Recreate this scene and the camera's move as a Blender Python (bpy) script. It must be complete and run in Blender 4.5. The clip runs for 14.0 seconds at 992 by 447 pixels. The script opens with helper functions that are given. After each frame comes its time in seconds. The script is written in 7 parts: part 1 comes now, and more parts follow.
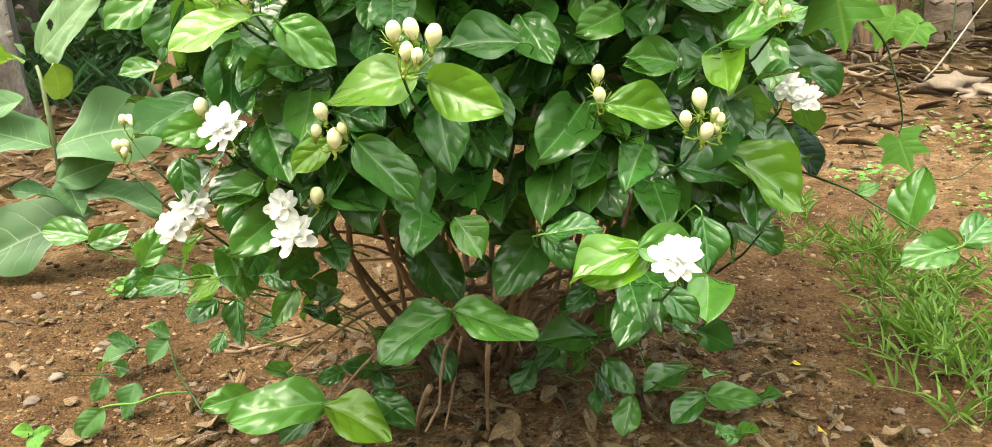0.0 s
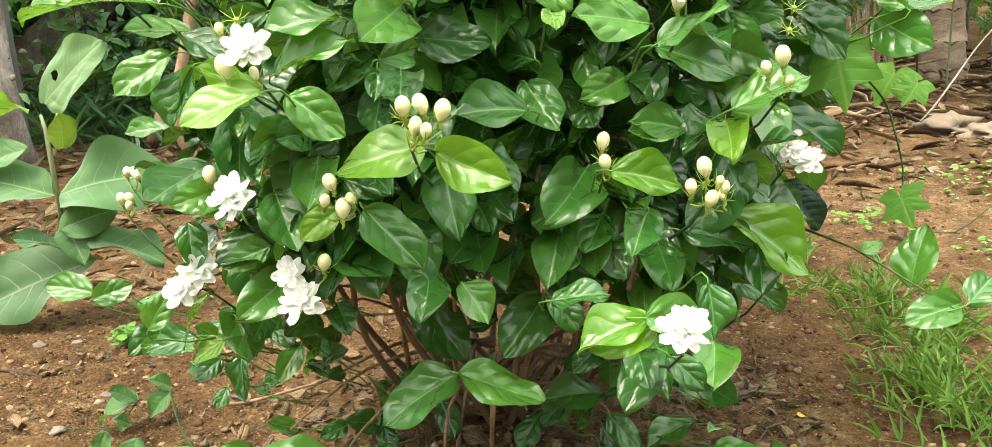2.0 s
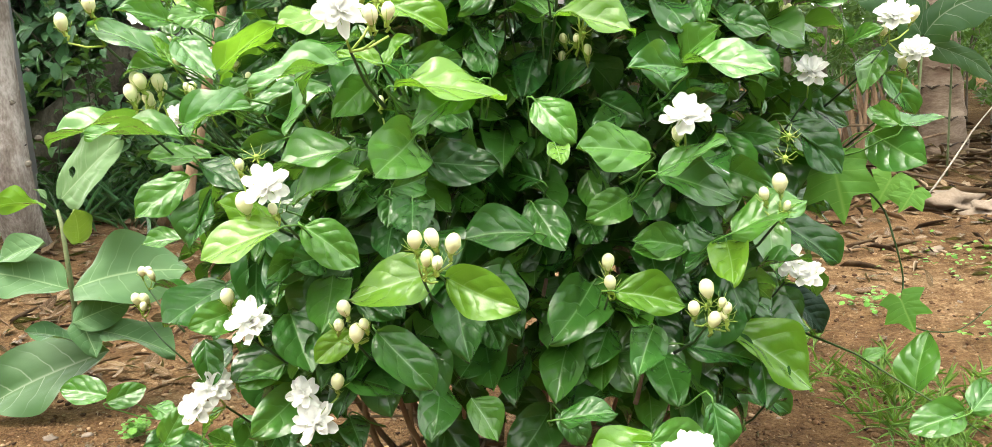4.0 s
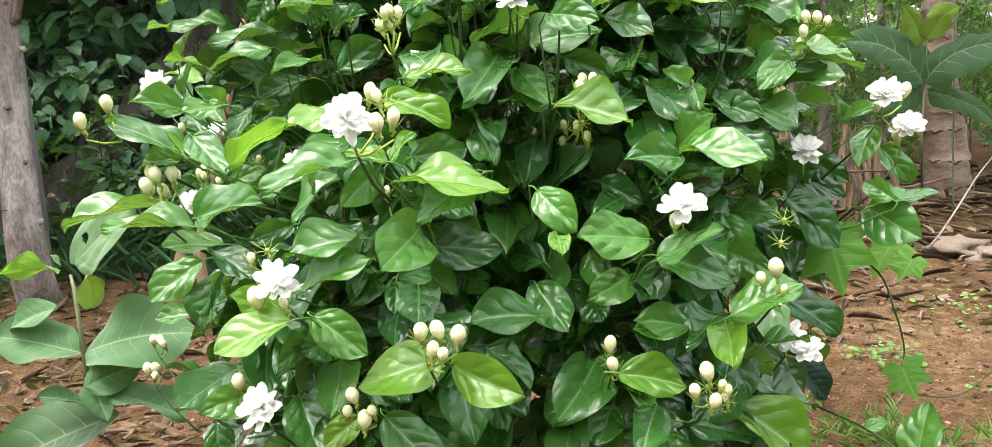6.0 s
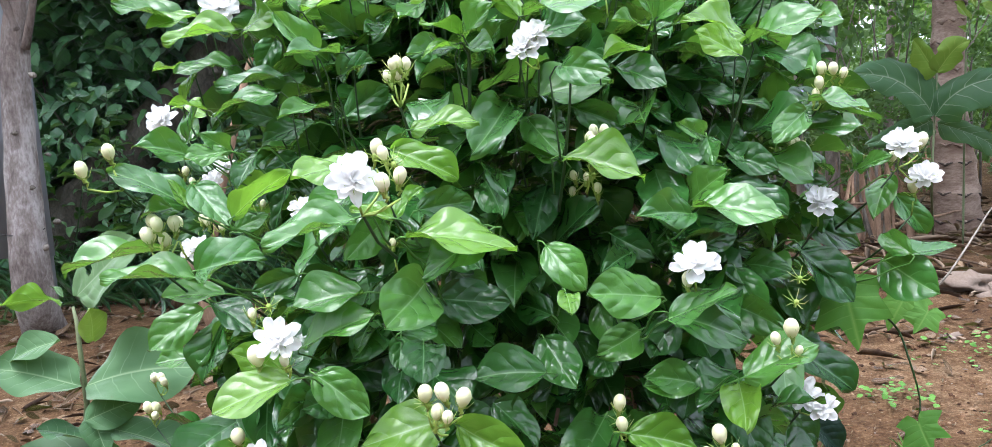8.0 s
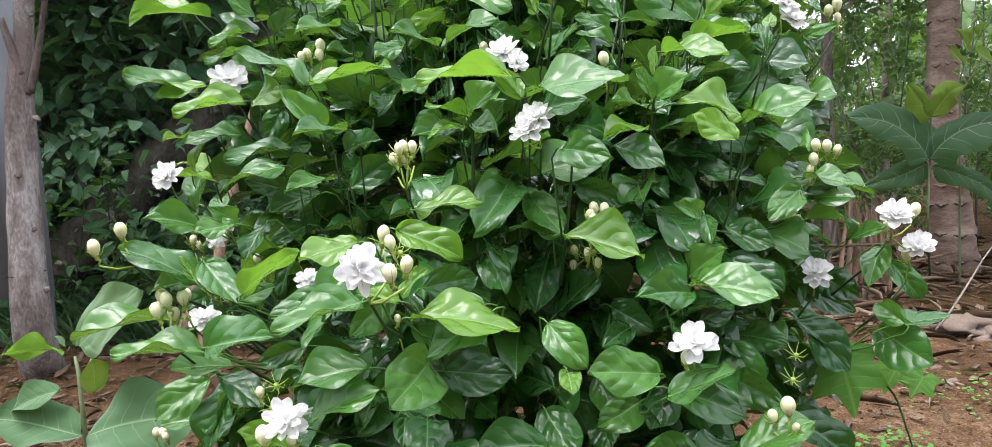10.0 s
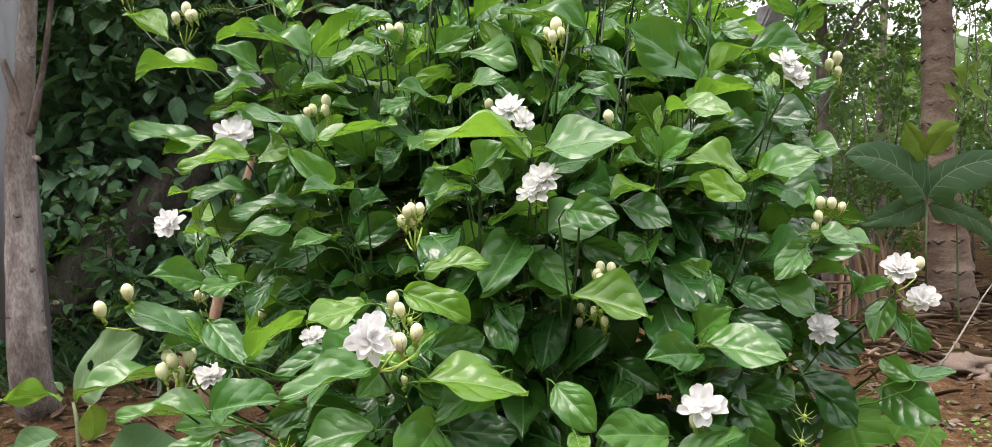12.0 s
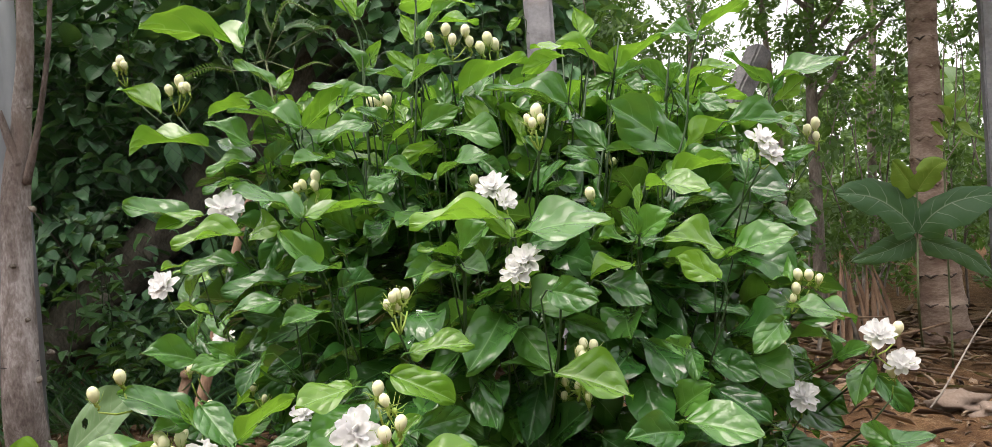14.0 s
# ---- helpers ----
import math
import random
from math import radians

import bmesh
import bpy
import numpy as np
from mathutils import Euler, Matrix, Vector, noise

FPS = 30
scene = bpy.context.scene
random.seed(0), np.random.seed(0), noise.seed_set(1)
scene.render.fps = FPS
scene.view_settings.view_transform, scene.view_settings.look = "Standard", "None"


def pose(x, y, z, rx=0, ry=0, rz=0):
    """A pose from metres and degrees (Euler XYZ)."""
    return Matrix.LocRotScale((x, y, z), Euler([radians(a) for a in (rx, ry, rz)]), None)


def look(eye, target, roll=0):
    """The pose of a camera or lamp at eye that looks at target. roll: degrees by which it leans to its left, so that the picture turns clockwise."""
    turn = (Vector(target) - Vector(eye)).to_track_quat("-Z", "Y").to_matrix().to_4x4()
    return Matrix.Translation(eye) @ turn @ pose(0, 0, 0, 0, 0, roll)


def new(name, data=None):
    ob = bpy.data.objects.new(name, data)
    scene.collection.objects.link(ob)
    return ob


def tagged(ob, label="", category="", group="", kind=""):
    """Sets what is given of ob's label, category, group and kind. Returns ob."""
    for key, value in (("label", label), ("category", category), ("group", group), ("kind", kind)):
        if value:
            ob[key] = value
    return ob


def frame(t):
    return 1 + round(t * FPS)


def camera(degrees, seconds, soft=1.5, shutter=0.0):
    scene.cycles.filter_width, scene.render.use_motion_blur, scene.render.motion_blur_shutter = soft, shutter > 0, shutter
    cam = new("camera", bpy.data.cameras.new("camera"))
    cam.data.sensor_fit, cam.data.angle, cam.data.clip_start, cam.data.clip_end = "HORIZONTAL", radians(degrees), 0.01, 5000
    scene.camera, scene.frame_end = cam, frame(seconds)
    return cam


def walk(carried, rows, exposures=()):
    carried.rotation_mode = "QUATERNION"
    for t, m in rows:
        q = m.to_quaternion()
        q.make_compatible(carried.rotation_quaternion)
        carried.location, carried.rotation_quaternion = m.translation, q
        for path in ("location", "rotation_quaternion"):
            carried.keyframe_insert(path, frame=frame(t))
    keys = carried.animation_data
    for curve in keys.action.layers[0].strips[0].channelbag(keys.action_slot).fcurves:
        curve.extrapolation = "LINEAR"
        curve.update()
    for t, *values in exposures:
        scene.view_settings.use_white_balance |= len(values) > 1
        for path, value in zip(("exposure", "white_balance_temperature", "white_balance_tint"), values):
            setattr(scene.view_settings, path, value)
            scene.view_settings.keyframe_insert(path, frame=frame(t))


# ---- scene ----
cam = camera(56.8, 14.0, 0.35)
PATH = [
    (0, (0.075, 0.029, 0.767), (-0.039, 1.933, 0.167), -3.1),
    (0.5, (0.077, 0.024, 0.782), (-0.036, 1.939, 0.215), -3.2),
    (1, (0.072, 0.022, 0.791), (-0.038, 1.941, 0.238), -3.3),
    (1.5, (0.068, 0.038, 0.793), (-0.04, 1.96, 0.249), -3.2),
    (2, (0.067, 0.034, 0.804), (-0.039, 1.958, 0.27), -3.2),
    (2.5, (0.07, 0.031, 0.815), (-0.038, 1.961, 0.302), -3.4),
    (3, (0.067, 0.026, 0.832), (-0.043, 1.966, 0.357), -3.4),
    (3.5, (0.066, 0.022, 0.85), (-0.046, 1.971, 0.416), -3.5),
    (4, (0.069, 0.018, 0.869), (-0.044, 1.976, 0.475), -3.6),
    (4.2, (0.072, 0.018, 0.875), (-0.042, 1.977, 0.493), -3.6),
    (6.3, (0.081, -0.001, 0.926), (-0.047, 1.972, 0.628), -4.4),
    (6.5, (0.083, 0.008, 0.928), (-0.048, 1.982, 0.635), -4.4),
    (7, (0.079, 0.006, 0.937), (-0.056, 1.981, 0.657), -4.3),
    (7.5, (0.077, 0.007, 0.948), (-0.058, 1.985, 0.678), -4.0),
    (8, (0.077, 0.028, 0.953), (-0.059, 2.006, 0.695), -3.7),
    (8.2, (0.076, 0.011, 0.963), (-0.056, 1.991, 0.712), -3.5),
    (10.5, (0.076, 0.01, 1.014), (-0.049, 1.999, 0.848), -3.5),
    (11, (0.073, 0.004, 1.025), (-0.048, 1.996, 0.886), -3.5),
    (11.5, (0.067, 0.011, 1.029), (-0.052, 2.003, 0.896), -3.5),
    (12, (0.066, 0.011, 1.038), (-0.05, 2.004, 0.915), -3.5),
    (12.5, (0.069, 0.009, 1.052), (-0.045, 2.003, 0.942), -3.4),
    (13, (0.072, 0.008, 1.065), (-0.039, 2.002, 0.966), -3.5),
    (13.5, (0.081, 0.001, 1.078), (-0.027, 1.996, 0.997), -3.7),
    (14, (0.086, -0.012, 1.095), (-0.019, 1.985, 1.037), -4.2),
]
walk(cam, [(t, look(eye, target, roll)) for t, eye, target, roll in PATH],
     [(0, 2.09, 7250, 2), (4, 1.99, 6850, 5), (7, 1.74, 6000, 15), (8.2, 1.59, 5550, 18), (10.5, 1.28, 6100, 20), (14, 1.08, 6600, 19)])

# ---- sky and sun ----
SUN_EL, SUN_AZ = 68.0, 222.0
world = bpy.data.worlds.new("overcast_sky")
scene.world = world
world.use_nodes = True
wt = world.node_tree
sky = wt.nodes.new("ShaderNodeTexSky")
sky.sky_type = "NISHITA"
sky.sun_disc = False
sky.sun_elevation, sky.sun_rotation = radians(SUN_EL), radians(SUN_AZ)
sky.air_density, sky.dust_density, sky.ozone_density = 1.0, 9.0, 0.4
veil = wt.nodes.new("ShaderNodeMix")
veil.data_type = "RGBA"
veil.inputs[0].default_value, veil.inputs[7].default_value = 0.65, (10.5, 10.6, 10.5, 1)
wt.links.new(sky.outputs[0], veil.inputs[6])
wt.links.new(veil.outputs[2], wt.nodes["Background"].inputs[0])
wt.nodes["Background"].inputs[1].default_value = 0.125
sun = new("sun", bpy.data.lights.new("sun", "SUN"))
sun.data.energy, sun.data.angle, sun.data.color = 1.4, radians(28), (1.0, 0.96, 0.9)
az, el = radians(SUN_AZ), radians(SUN_EL)
sun.matrix_world = look((6 * math.sin(az) * math.cos(el), 6 * math.cos(az) * math.cos(el), 6 * math.sin(el)), (0, 0, 0))


# ---- materials ----
def nodes(name):
    m = bpy.data.materials.new(name)
    m.use_nodes = True
    t = m.node_tree
    return m, t, t.nodes["Principled BSDF"], t.nodes["Material Output"]


def math_node(t, op, a, b=None, clamp=False):
    n = t.nodes.new("ShaderNodeMath")
    n.operation, n.use_clamp = op, clamp
    for i, v in enumerate((a, b)):
        if v is None:
            continue
        if isinstance(v, (int, float)):
            n.inputs[i].default_value = v
        else:
            t.links.new(v, n.inputs[i])
    return n.outputs[0]


def noise_node(t, scale, detail=4.0, rough=0.55, coord=None, dist=0.0):
    n = t.nodes.new("ShaderNodeTexNoise")
    n.inputs["Scale"].default_value, n.inputs["Detail"].default_value = scale, detail
    n.inputs["Roughness"].default_value, n.inputs["Distortion"].default_value = rough, dist
    if coord is not None:
        t.links.new(coord, n.inputs["Vector"])
    return n.outputs["Fac"]


def ramp(t, fac, stops):
    n = t.nodes.new("ShaderNodeValToRGB")
    el = n.color_ramp.elements
    while len(el) < len(stops):
        el.new(0.5)
    for e, (p, c) in zip(el, stops):
        e.position, e.color = p, (*c, 1)
    t.links.new(fac, n.inputs[0])
    return n.outputs[0]


def mix(t, fac, a, b, blend="MIX"):
    n = t.nodes.new("ShaderNodeMix")
    n.data_type, n.blend_type = "RGBA", blend
    for i, v in ((0, fac), (6, a), (7, b)):
        if isinstance(v, (int, float)):
            n.inputs[i].default_value = v
        elif isinstance(v, tuple):
            n.inputs[i].default_value = (*v, 1)
        else:
            t.links.new(v, n.inputs[i])
    return n.outputs[2]


def bump(t, bsdf, height, strength, distance):
    n = t.nodes.new("ShaderNodeBump")
    n.inputs["Strength"].default_value, n.inputs["Distance"].default_value = strength, distance
    t.links.new(height, n.inputs["Height"])
    t.links.new(n.outputs[0], bsdf.inputs["Normal"])
    return n


def chance(t):
    """A number of its own for each object and for each loose piece of a joined mesh."""
    a, b = t.nodes.new("ShaderNodeObjectInfo").outputs["Random"], t.nodes.new("ShaderNodeNewGeometry").outputs["Random Per Island"]
    return math_node(t, "FRACT", math_node(t, "ADD", a, b))


def leaf_material(name, low, high, rib, rough=0.36, through_light=0.3, veins=5.0, quilt=0.6, spots=0.0, sheen=0.28, show=0.6):
    m, t, p, out = nodes(name)
    uv = t.nodes.new("ShaderNodeUVMap").outputs[0]
    sep = t.nodes.new("ShaderNodeSeparateXYZ")
    t.links.new(uv, sep.inputs[0])
    across = math_node(t, "MULTIPLY", math_node(t, "ABSOLUTE", math_node(t, "SUBTRACT", sep.outputs[0], 0.5)), 2.0)
    along = sep.outputs[1]
    midrib = math_node(t, "SUBTRACT", 1.0, math_node(t, "DIVIDE", across, 0.045), True)
    half = math_node(t, "MULTIPLY", math_node(t, "GREATER_THAN", sep.outputs[0], 0.5), 0.4)
    sweep = math_node(t, "MULTIPLY", math_node(t, "POWER", across, 1.4), 1.35)
    row = math_node(t, "ADD", math_node(t, "SUBTRACT", math_node(t, "MULTIPLY", along, veins), sweep), half)
    row = math_node(t, "ADD", row, math_node(t, "MULTIPLY", math_node(t, "SUBTRACT", noise_node(t, 4.0, 2.0, 0.5, uv), 0.5), 0.35))
    crest = math_node(t, "ABSOLUTE", math_node(t, "SINE", math_node(t, "MULTIPLY", row, math.pi)))
    line = math_node(t, "MULTIPLY", math_node(t, "SUBTRACT", 1.0, math_node(t, "DIVIDE", crest, 0.16), True), math_node(t, "SUBTRACT", 1.0, across))
    co = t.nodes.new("ShaderNodeTexCoord").outputs["Object"]
    rnd = chance(t)
    blotch = noise_node(t, 3.0, 3.0, 0.5, uv)
    fac = math_node(t, "ADD", math_node(t, "MULTIPLY", rnd, 0.75), math_node(t, "MULTIPLY", math_node(t, "SUBTRACT", blotch, 0.5), 0.7), True)
    col = ramp(t, fac, [(0.0, low), (1.0, high)])
    col = mix(t, math_node(t, "MULTIPLY", math_node(t, "MAXIMUM", math_node(t, "MULTIPLY", midrib, 0.75), math_node(t, "MULTIPLY", line, show)), 0.8), col, rib)
    if spots:
        sp = noise_node(t, 9.0, 5.0, 0.7, uv)
        col = mix(t, math_node(t, "MULTIPLY", math_node(t, "GREATER_THAN", sp, 0.68), spots), col, (0.09, 0.07, 0.02))
    t.links.new(col, p.inputs["Base Color"])
    p.inputs["Roughness"].default_value = 0.8
    p.inputs["Specular IOR Level"].default_value = 0.0
    fine = noise_node(t, 160.0, 2.0, 0.5, co)
    swell = math_node(t, "MULTIPLY", math_node(t, "POWER", crest, 0.7), math_node(t, "MULTIPLY", math_node(t, "MULTIPLY", across, 4.0, True), math_node(t, "SUBTRACT", 1.0, math_node(t, "POWER", across, 3.0))))
    h = math_node(t, "ADD", math_node(t, "MULTIPLY", swell, 0.6), math_node(t, "MULTIPLY", fine, 0.08))
    h = math_node(t, "ADD", h, math_node(t, "MULTIPLY", noise_node(t, 7.0, 2.0, 0.5, uv, 0.2), 0.25))
    # small swellings between the finer veins
    cells = t.nodes.new("ShaderNodeTexVoronoi")
    cells.feature = "SMOOTH_F1"
    cells.inputs["Scale"].default_value, cells.inputs["Smoothness"].default_value = 13.0, 0.6
    t.links.new(uv, cells.inputs["Vector"])
    h = math_node(t, "SUBTRACT", h, math_node(t, "MULTIPLY", cells.outputs["Distance"], 0.22))
    relief = bump(t, p, h, min(1.0, quilt * 1.1), 0.0026).outputs[0]
    tr = t.nodes.new("ShaderNodeBsdfTranslucent")
    t.links.new(mix(t, 0.5, col, (0.24, 0.46, 0.03)), tr.inputs[0])
    ms = t.nodes.new("ShaderNodeMixShader")
    ms.inputs[0].default_value = through_light
    t.links.new(p.outputs[0], ms.inputs[1])
    t.links.new(tr.outputs[0], ms.inputs[2])
    # waxy gloss over the whole blade
    gl, lw, top = t.nodes.new("ShaderNodeBsdfGlossy"), t.nodes.new("ShaderNodeLayerWeight"), t.nodes.new("ShaderNodeMixShader")
    gl.inputs["Roughness"].default_value = rough
    lw.inputs["Blend"].default_value = 0.5
    t.links.new(relief, gl.inputs["Normal"])
    t.links.new(relief, lw.inputs["Normal"])
    edge = math_node(t, "ADD", 0.048, math_node(t, "MULTIPLY", math_node(t, "POWER", lw.outputs["Facing"], 3.3), 0.80))
    t.links.new(math_node(t, "MULTIPLY", edge, min(1.0, sheen * 1.15)), top.inputs[0])
    t.links.new(ms.outputs[0], top.inputs[1])
    t.links.new(gl.outputs[0], top.inputs[2])
    t.links.new(top.outputs[0], out.inputs[0])
    return m


def grainy(name, stops, scale, rough=0.85, relief=0.4, depth=0.004, stretch=(1, 1, 1), second=None, spec=0.3, vary=0.16):
    m, t, p, out = nodes(name)
    mp = t.nodes.new("ShaderNodeMapping")
    mp.inputs["Scale"].default_value = stretch
    t.links.new(t.nodes.new("ShaderNodeTexCoord").outputs["Object"], mp.inputs[0])
    co = mp.outputs[0]
    big = noise_node(t, scale, 6.0, 0.62, co, 0.4)
    small = noise_node(t, scale * 9, 5.0, 0.6, co)
    f = math_node(t, "ADD", math_node(t, "MULTIPLY", big, 0.65), math_node(t, "MULTIPLY", small, 0.35))
    f = math_node(t, "ADD", f, math_node(t, "MULTIPLY", math_node(t, "SUBTRACT", chance(t), 0.5), vary))
    col = ramp(t, f, stops)
    if second:
        patch = noise_node(t, scale * 0.45, 4.0, 0.6, co)
        col = mix(t, ramp(t, patch, [(0.5, (0, 0, 0)), (0.68, (1, 1, 1))]), col, second)
    t.links.new(col, p.inputs["Base Color"])
    p.inputs["Roughness"].default_value = rough
    p.inputs["Specular IOR Level"].default_value = spec
    bump(t, p, math_node(t, "ADD", big, math_node(t, "MULTIPLY", small, 0.5)), relief, depth)
    return m


def soil_material():
    m, t, p, out = nodes("red_soil")
    co = t.nodes.new("ShaderNodeTexCoord").outputs["Object"]
    broad, mid, fine = noise_node(t, 1.1, 4.0, 0.6, co, 0.5), noise_node(t, 14.0, 6.0, 0.65, co), noise_node(t, 95.0, 5.0, 0.75, co)
    f = math_node(t, "ADD", math_node(t, "MULTIPLY", broad, 0.30), math_node(t, "ADD", math_node(t, "MULTIPLY", mid, 0.32), math_node(t, "MULTIPLY", fine, 0.43)))
    col = ramp(t, f, [(0.38, (0.026, 0.0125, 0.0056)), (0.465, (0.073, 0.038, 0.0165)), (0.55, (0.134, 0.077, 0.036)), (0.66, (0.29, 0.200, 0.116))])
    vo = t.nodes.new("ShaderNodeTexVoronoi")
    vo.inputs["Scale"].default_value = 75.0
    t.links.new(co, vo.inputs["Vector"])
    grit = ramp(t, vo.outputs["Distance"], [(0.13, (1, 1, 1)), (0.24, (0, 0, 0))])
    keep = math_node(t, "GREATER_THAN", noise_node(t, 31.0, 2.0, 0.5, co), 0.53)
    col = mix(t, math_node(t, "MULTIPLY", math_node(t, "MULTIPLY", grit, keep), 0.55), col, ramp(t, vo.outputs["Color"], [(0.2, (0.10, 0.06, 0.045)), (0.8, (0.52, 0.40, 0.30))]))
    t.links.new(col, p.inputs["Base Color"])
    p.inputs["Roughness"].default_value = 0.95
    p.inputs["Specular IOR Level"].default_value = 0.15
    crumb = t.nodes.new("ShaderNodeTexVoronoi")
    crumb.inputs["Scale"].default_value = 165.0
    t.links.new(co, crumb.inputs["Vector"])
    loose = ramp(t, noise_node(t, 9.0, 3.0, 0.6, co), [(0.38, (0.15, 0.15, 0.15)), (0.6, (1, 1, 1))])
    round_crumb = math_node(t, "MULTIPLY", math_node(t, "SUBTRACT", 0.7, crumb.outputs["Distance"]), loose)
    h = math_node(t, "ADD", math_node(t, "ADD", math_node(t, "MULTIPLY", mid, 1.0), math_node(t, "MULTIPLY", fine, 0.5)), math_node(t, "MULTIPLY", math_node(t, "MULTIPLY", grit, keep), 0.35))
    h = math_node(t, "ADD", h, math_node(t, "MULTIPLY", round_crumb, 0.55))
    bump(t, p, h, 1.0, 0.02)
    return m


def soft_material(name, low, high, rough, glow_through, sub=0.0):
    m, t, p, out = nodes(name)
    uv = t.nodes.new("ShaderNodeTexCoord").outputs["Object"]
    col = ramp(t, math_node(t, "ADD", math_node(t, "MULTIPLY", noise_node(t, 60.0, 3.0, 0.5, uv), 0.6), math_node(t, "MULTIPLY", chance(t), 0.4)), [(0.2, low), (0.8, high)])
    t.links.new(col, p.inputs["Base Color"])
    p.inputs["Roughness"].default_value = rough
    tr = t.nodes.new("ShaderNodeBsdfTranslucent")
    t.links.new(col, tr.inputs[0])
    ms = t.nodes.new("ShaderNodeMixShader")
    ms.inputs[0].default_value = glow_through
    t.links.new(p.outputs[0], ms.inputs[1])
    t.links.new(tr.outputs[0], ms.inputs[2])
    t.links.new(ms.outputs[0], out.inputs[0])
    return m


M_SOIL = soil_material()
M_YOUNG = leaf_material("young_leaf", (0.107, 0.279, 0.021), (0.195, 0.400, 0.033), (0.40, 0.62, 0.22), 0.23, 0.54, 4.0, 0.6, 0.0, 0.82, 0.34)
M_LEAF = leaf_material("jasmine_leaf", (0.034, 0.134, 0.024), (0.094, 0.260, 0.036), (0.25, 0.47, 0.15), 0.23, 0.38, 4.0, 0.6, 0.0, 0.9, 0.34)
# old leaves; the green also carries shade of the low and inner crown
M_OLD_SHADED = leaf_material("old_shaded_jasmine_leaf", (0.015, 0.071, 0.015), (0.039, 0.139, 0.021), (0.14, 0.30, 0.10), 0.23, 0.22, 4.0, 0.6, 0.0, 0.82, 0.34)
M_BROAD = leaf_material("broad_leaf", (0.041, 0.111, 0.043), (0.093, 0.183, 0.075), (0.30, 0.42, 0.22), 0.62, 0.22, 6.0, 0.7, 0.35, 0.3, 0.45)
M_PALEBROAD = leaf_material("pale_dull_leaf", (0.099, 0.182, 0.079), (0.155, 0.248, 0.117), (0.30, 0.38, 0.24), 0.6, 0.25, 6.0, 0.6, 0.2, 0.3, 0.35)
M_PALE = leaf_material("pale_broad_leaf", (0.119, 0.208, 0.028), (0.191, 0.271, 0.040), (0.32, 0.42, 0.12), 0.5, 0.3, 6.0, 0.6)
M_VINE = leaf_material("vine_leaf", (0.075, 0.215, 0.030), (0.14, 0.32, 0.05), (0.24, 0.42, 0.10), 0.55, 0.3, 6.0, 0.5)
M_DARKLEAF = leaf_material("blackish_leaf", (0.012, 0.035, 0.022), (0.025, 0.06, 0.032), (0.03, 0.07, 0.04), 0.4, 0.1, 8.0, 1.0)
M_HEDGE = leaf_material("hedge_leaf", (0.046, 0.138, 0.066), (0.112, 0.270, 0.105), (0.08, 0.16, 0.07), 0.45, 0.3, 7.0, 0.5, 0.0, 0.6)
M_SAPLING = leaf_material("sapling_leaf", (0.026, 0.077, 0.031), (0.064, 0.140, 0.054), (0.30, 0.37, 0.24), 0.55, 0.3, 6.0, 0.9, 0.3, 0.4, 0.9)
M_WEED = leaf_material("weed_leaf", (0.030, 0.095, 0.026), (0.070, 0.175, 0.045), (0.12, 0.22, 0.08), 0.55, 0.3, 6.0, 0.6, 0.2, 0.4)
M_FEATHER = leaf_material("feathery_leaf", (0.044, 0.098, 0.032), (0.128, 0.222, 0.064), (0.14, 0.21, 0.09), 0.6, 0.4, 3.0, 0.2)
M_GRASS = leaf_material("grass_blade", (0.055, 0.128, 0.020), (0.145, 0.242, 0.043), (0.20, 0.33, 0.09), 0.5, 0.3, 2.0, 0.2)
M_DRY = leaf_material("dry_leaf", (0.056, 0.031, 0.017), (0.255, 0.168, 0.093), (0.48, 0.36, 0.25), 0.8, 0.1, 7.0, 1.0, 0.5, 0.2)
M_STRAW = grainy("dry_straw", [(0.3, (0.053, 0.032, 0.020)), (0.5, (0.143, 0.098, 0.061)), (0.72, (0.315, 0.240, 0.165))], 6.0, 0.85, 0.4, 0.003, (1, 1, 1), None, 0.3, 0.6)
M_SEEDSTEM = grainy("dull_green_stem", [(0.3, (0.075, 0.105, 0.045)), (0.7, (0.17, 0.20, 0.10))], 25.0, 0.6, 0.3, 0.001)
M_PETAL = soft_material("white_petal", (0.80, 0.805, 0.785), (0.86, 0.86, 0.845), 0.6, 0.45)
M_BUD = soft_material("ivory_bud", (0.66, 0.68, 0.36), (0.84, 0.83, 0.58), 0.42, 0.12)
M_CALYX = soft_material("green_calyx", (0.22, 0.36, 0.05), (0.40, 0.52, 0.10), 0.5, 0.2)
M_GREENSTEM = grainy("green_stem", [(0.3, (0.013, 0.032, 0.009)), (0.7, (0.034, 0.075, 0.018))], 30.0, 0.5, 0.2, 0.001)
M_PETIOLE = grainy("leaf_stalk", [(0.3, (0.055, 0.15, 0.025)), (0.7, (0.12, 0.27, 0.05))], 30.0, 0.5, 0.2, 0.001)
M_WOODSTEM = grainy("woody_stem", [(0.3, (0.09, 0.054, 0.033)), (0.52, (0.205, 0.132, 0.084)), (0.75, (0.36, 0.25, 0.165))], 20.0, 0.85, 0.6, 0.003, (1, 1, 0.35))
M_TRUNK = grainy("grey_brown_bark", [(0.36, (0.065, 0.049, 0.040)), (0.48, (0.146, 0.121, 0.107)), (0.56, (0.218, 0.191, 0.173)), (0.66, (0.364, 0.334, 0.316))], 11.0, 0.9, 1.0, 0.012, (1, 1, 0.45), (0.165, 0.125, 0.104))
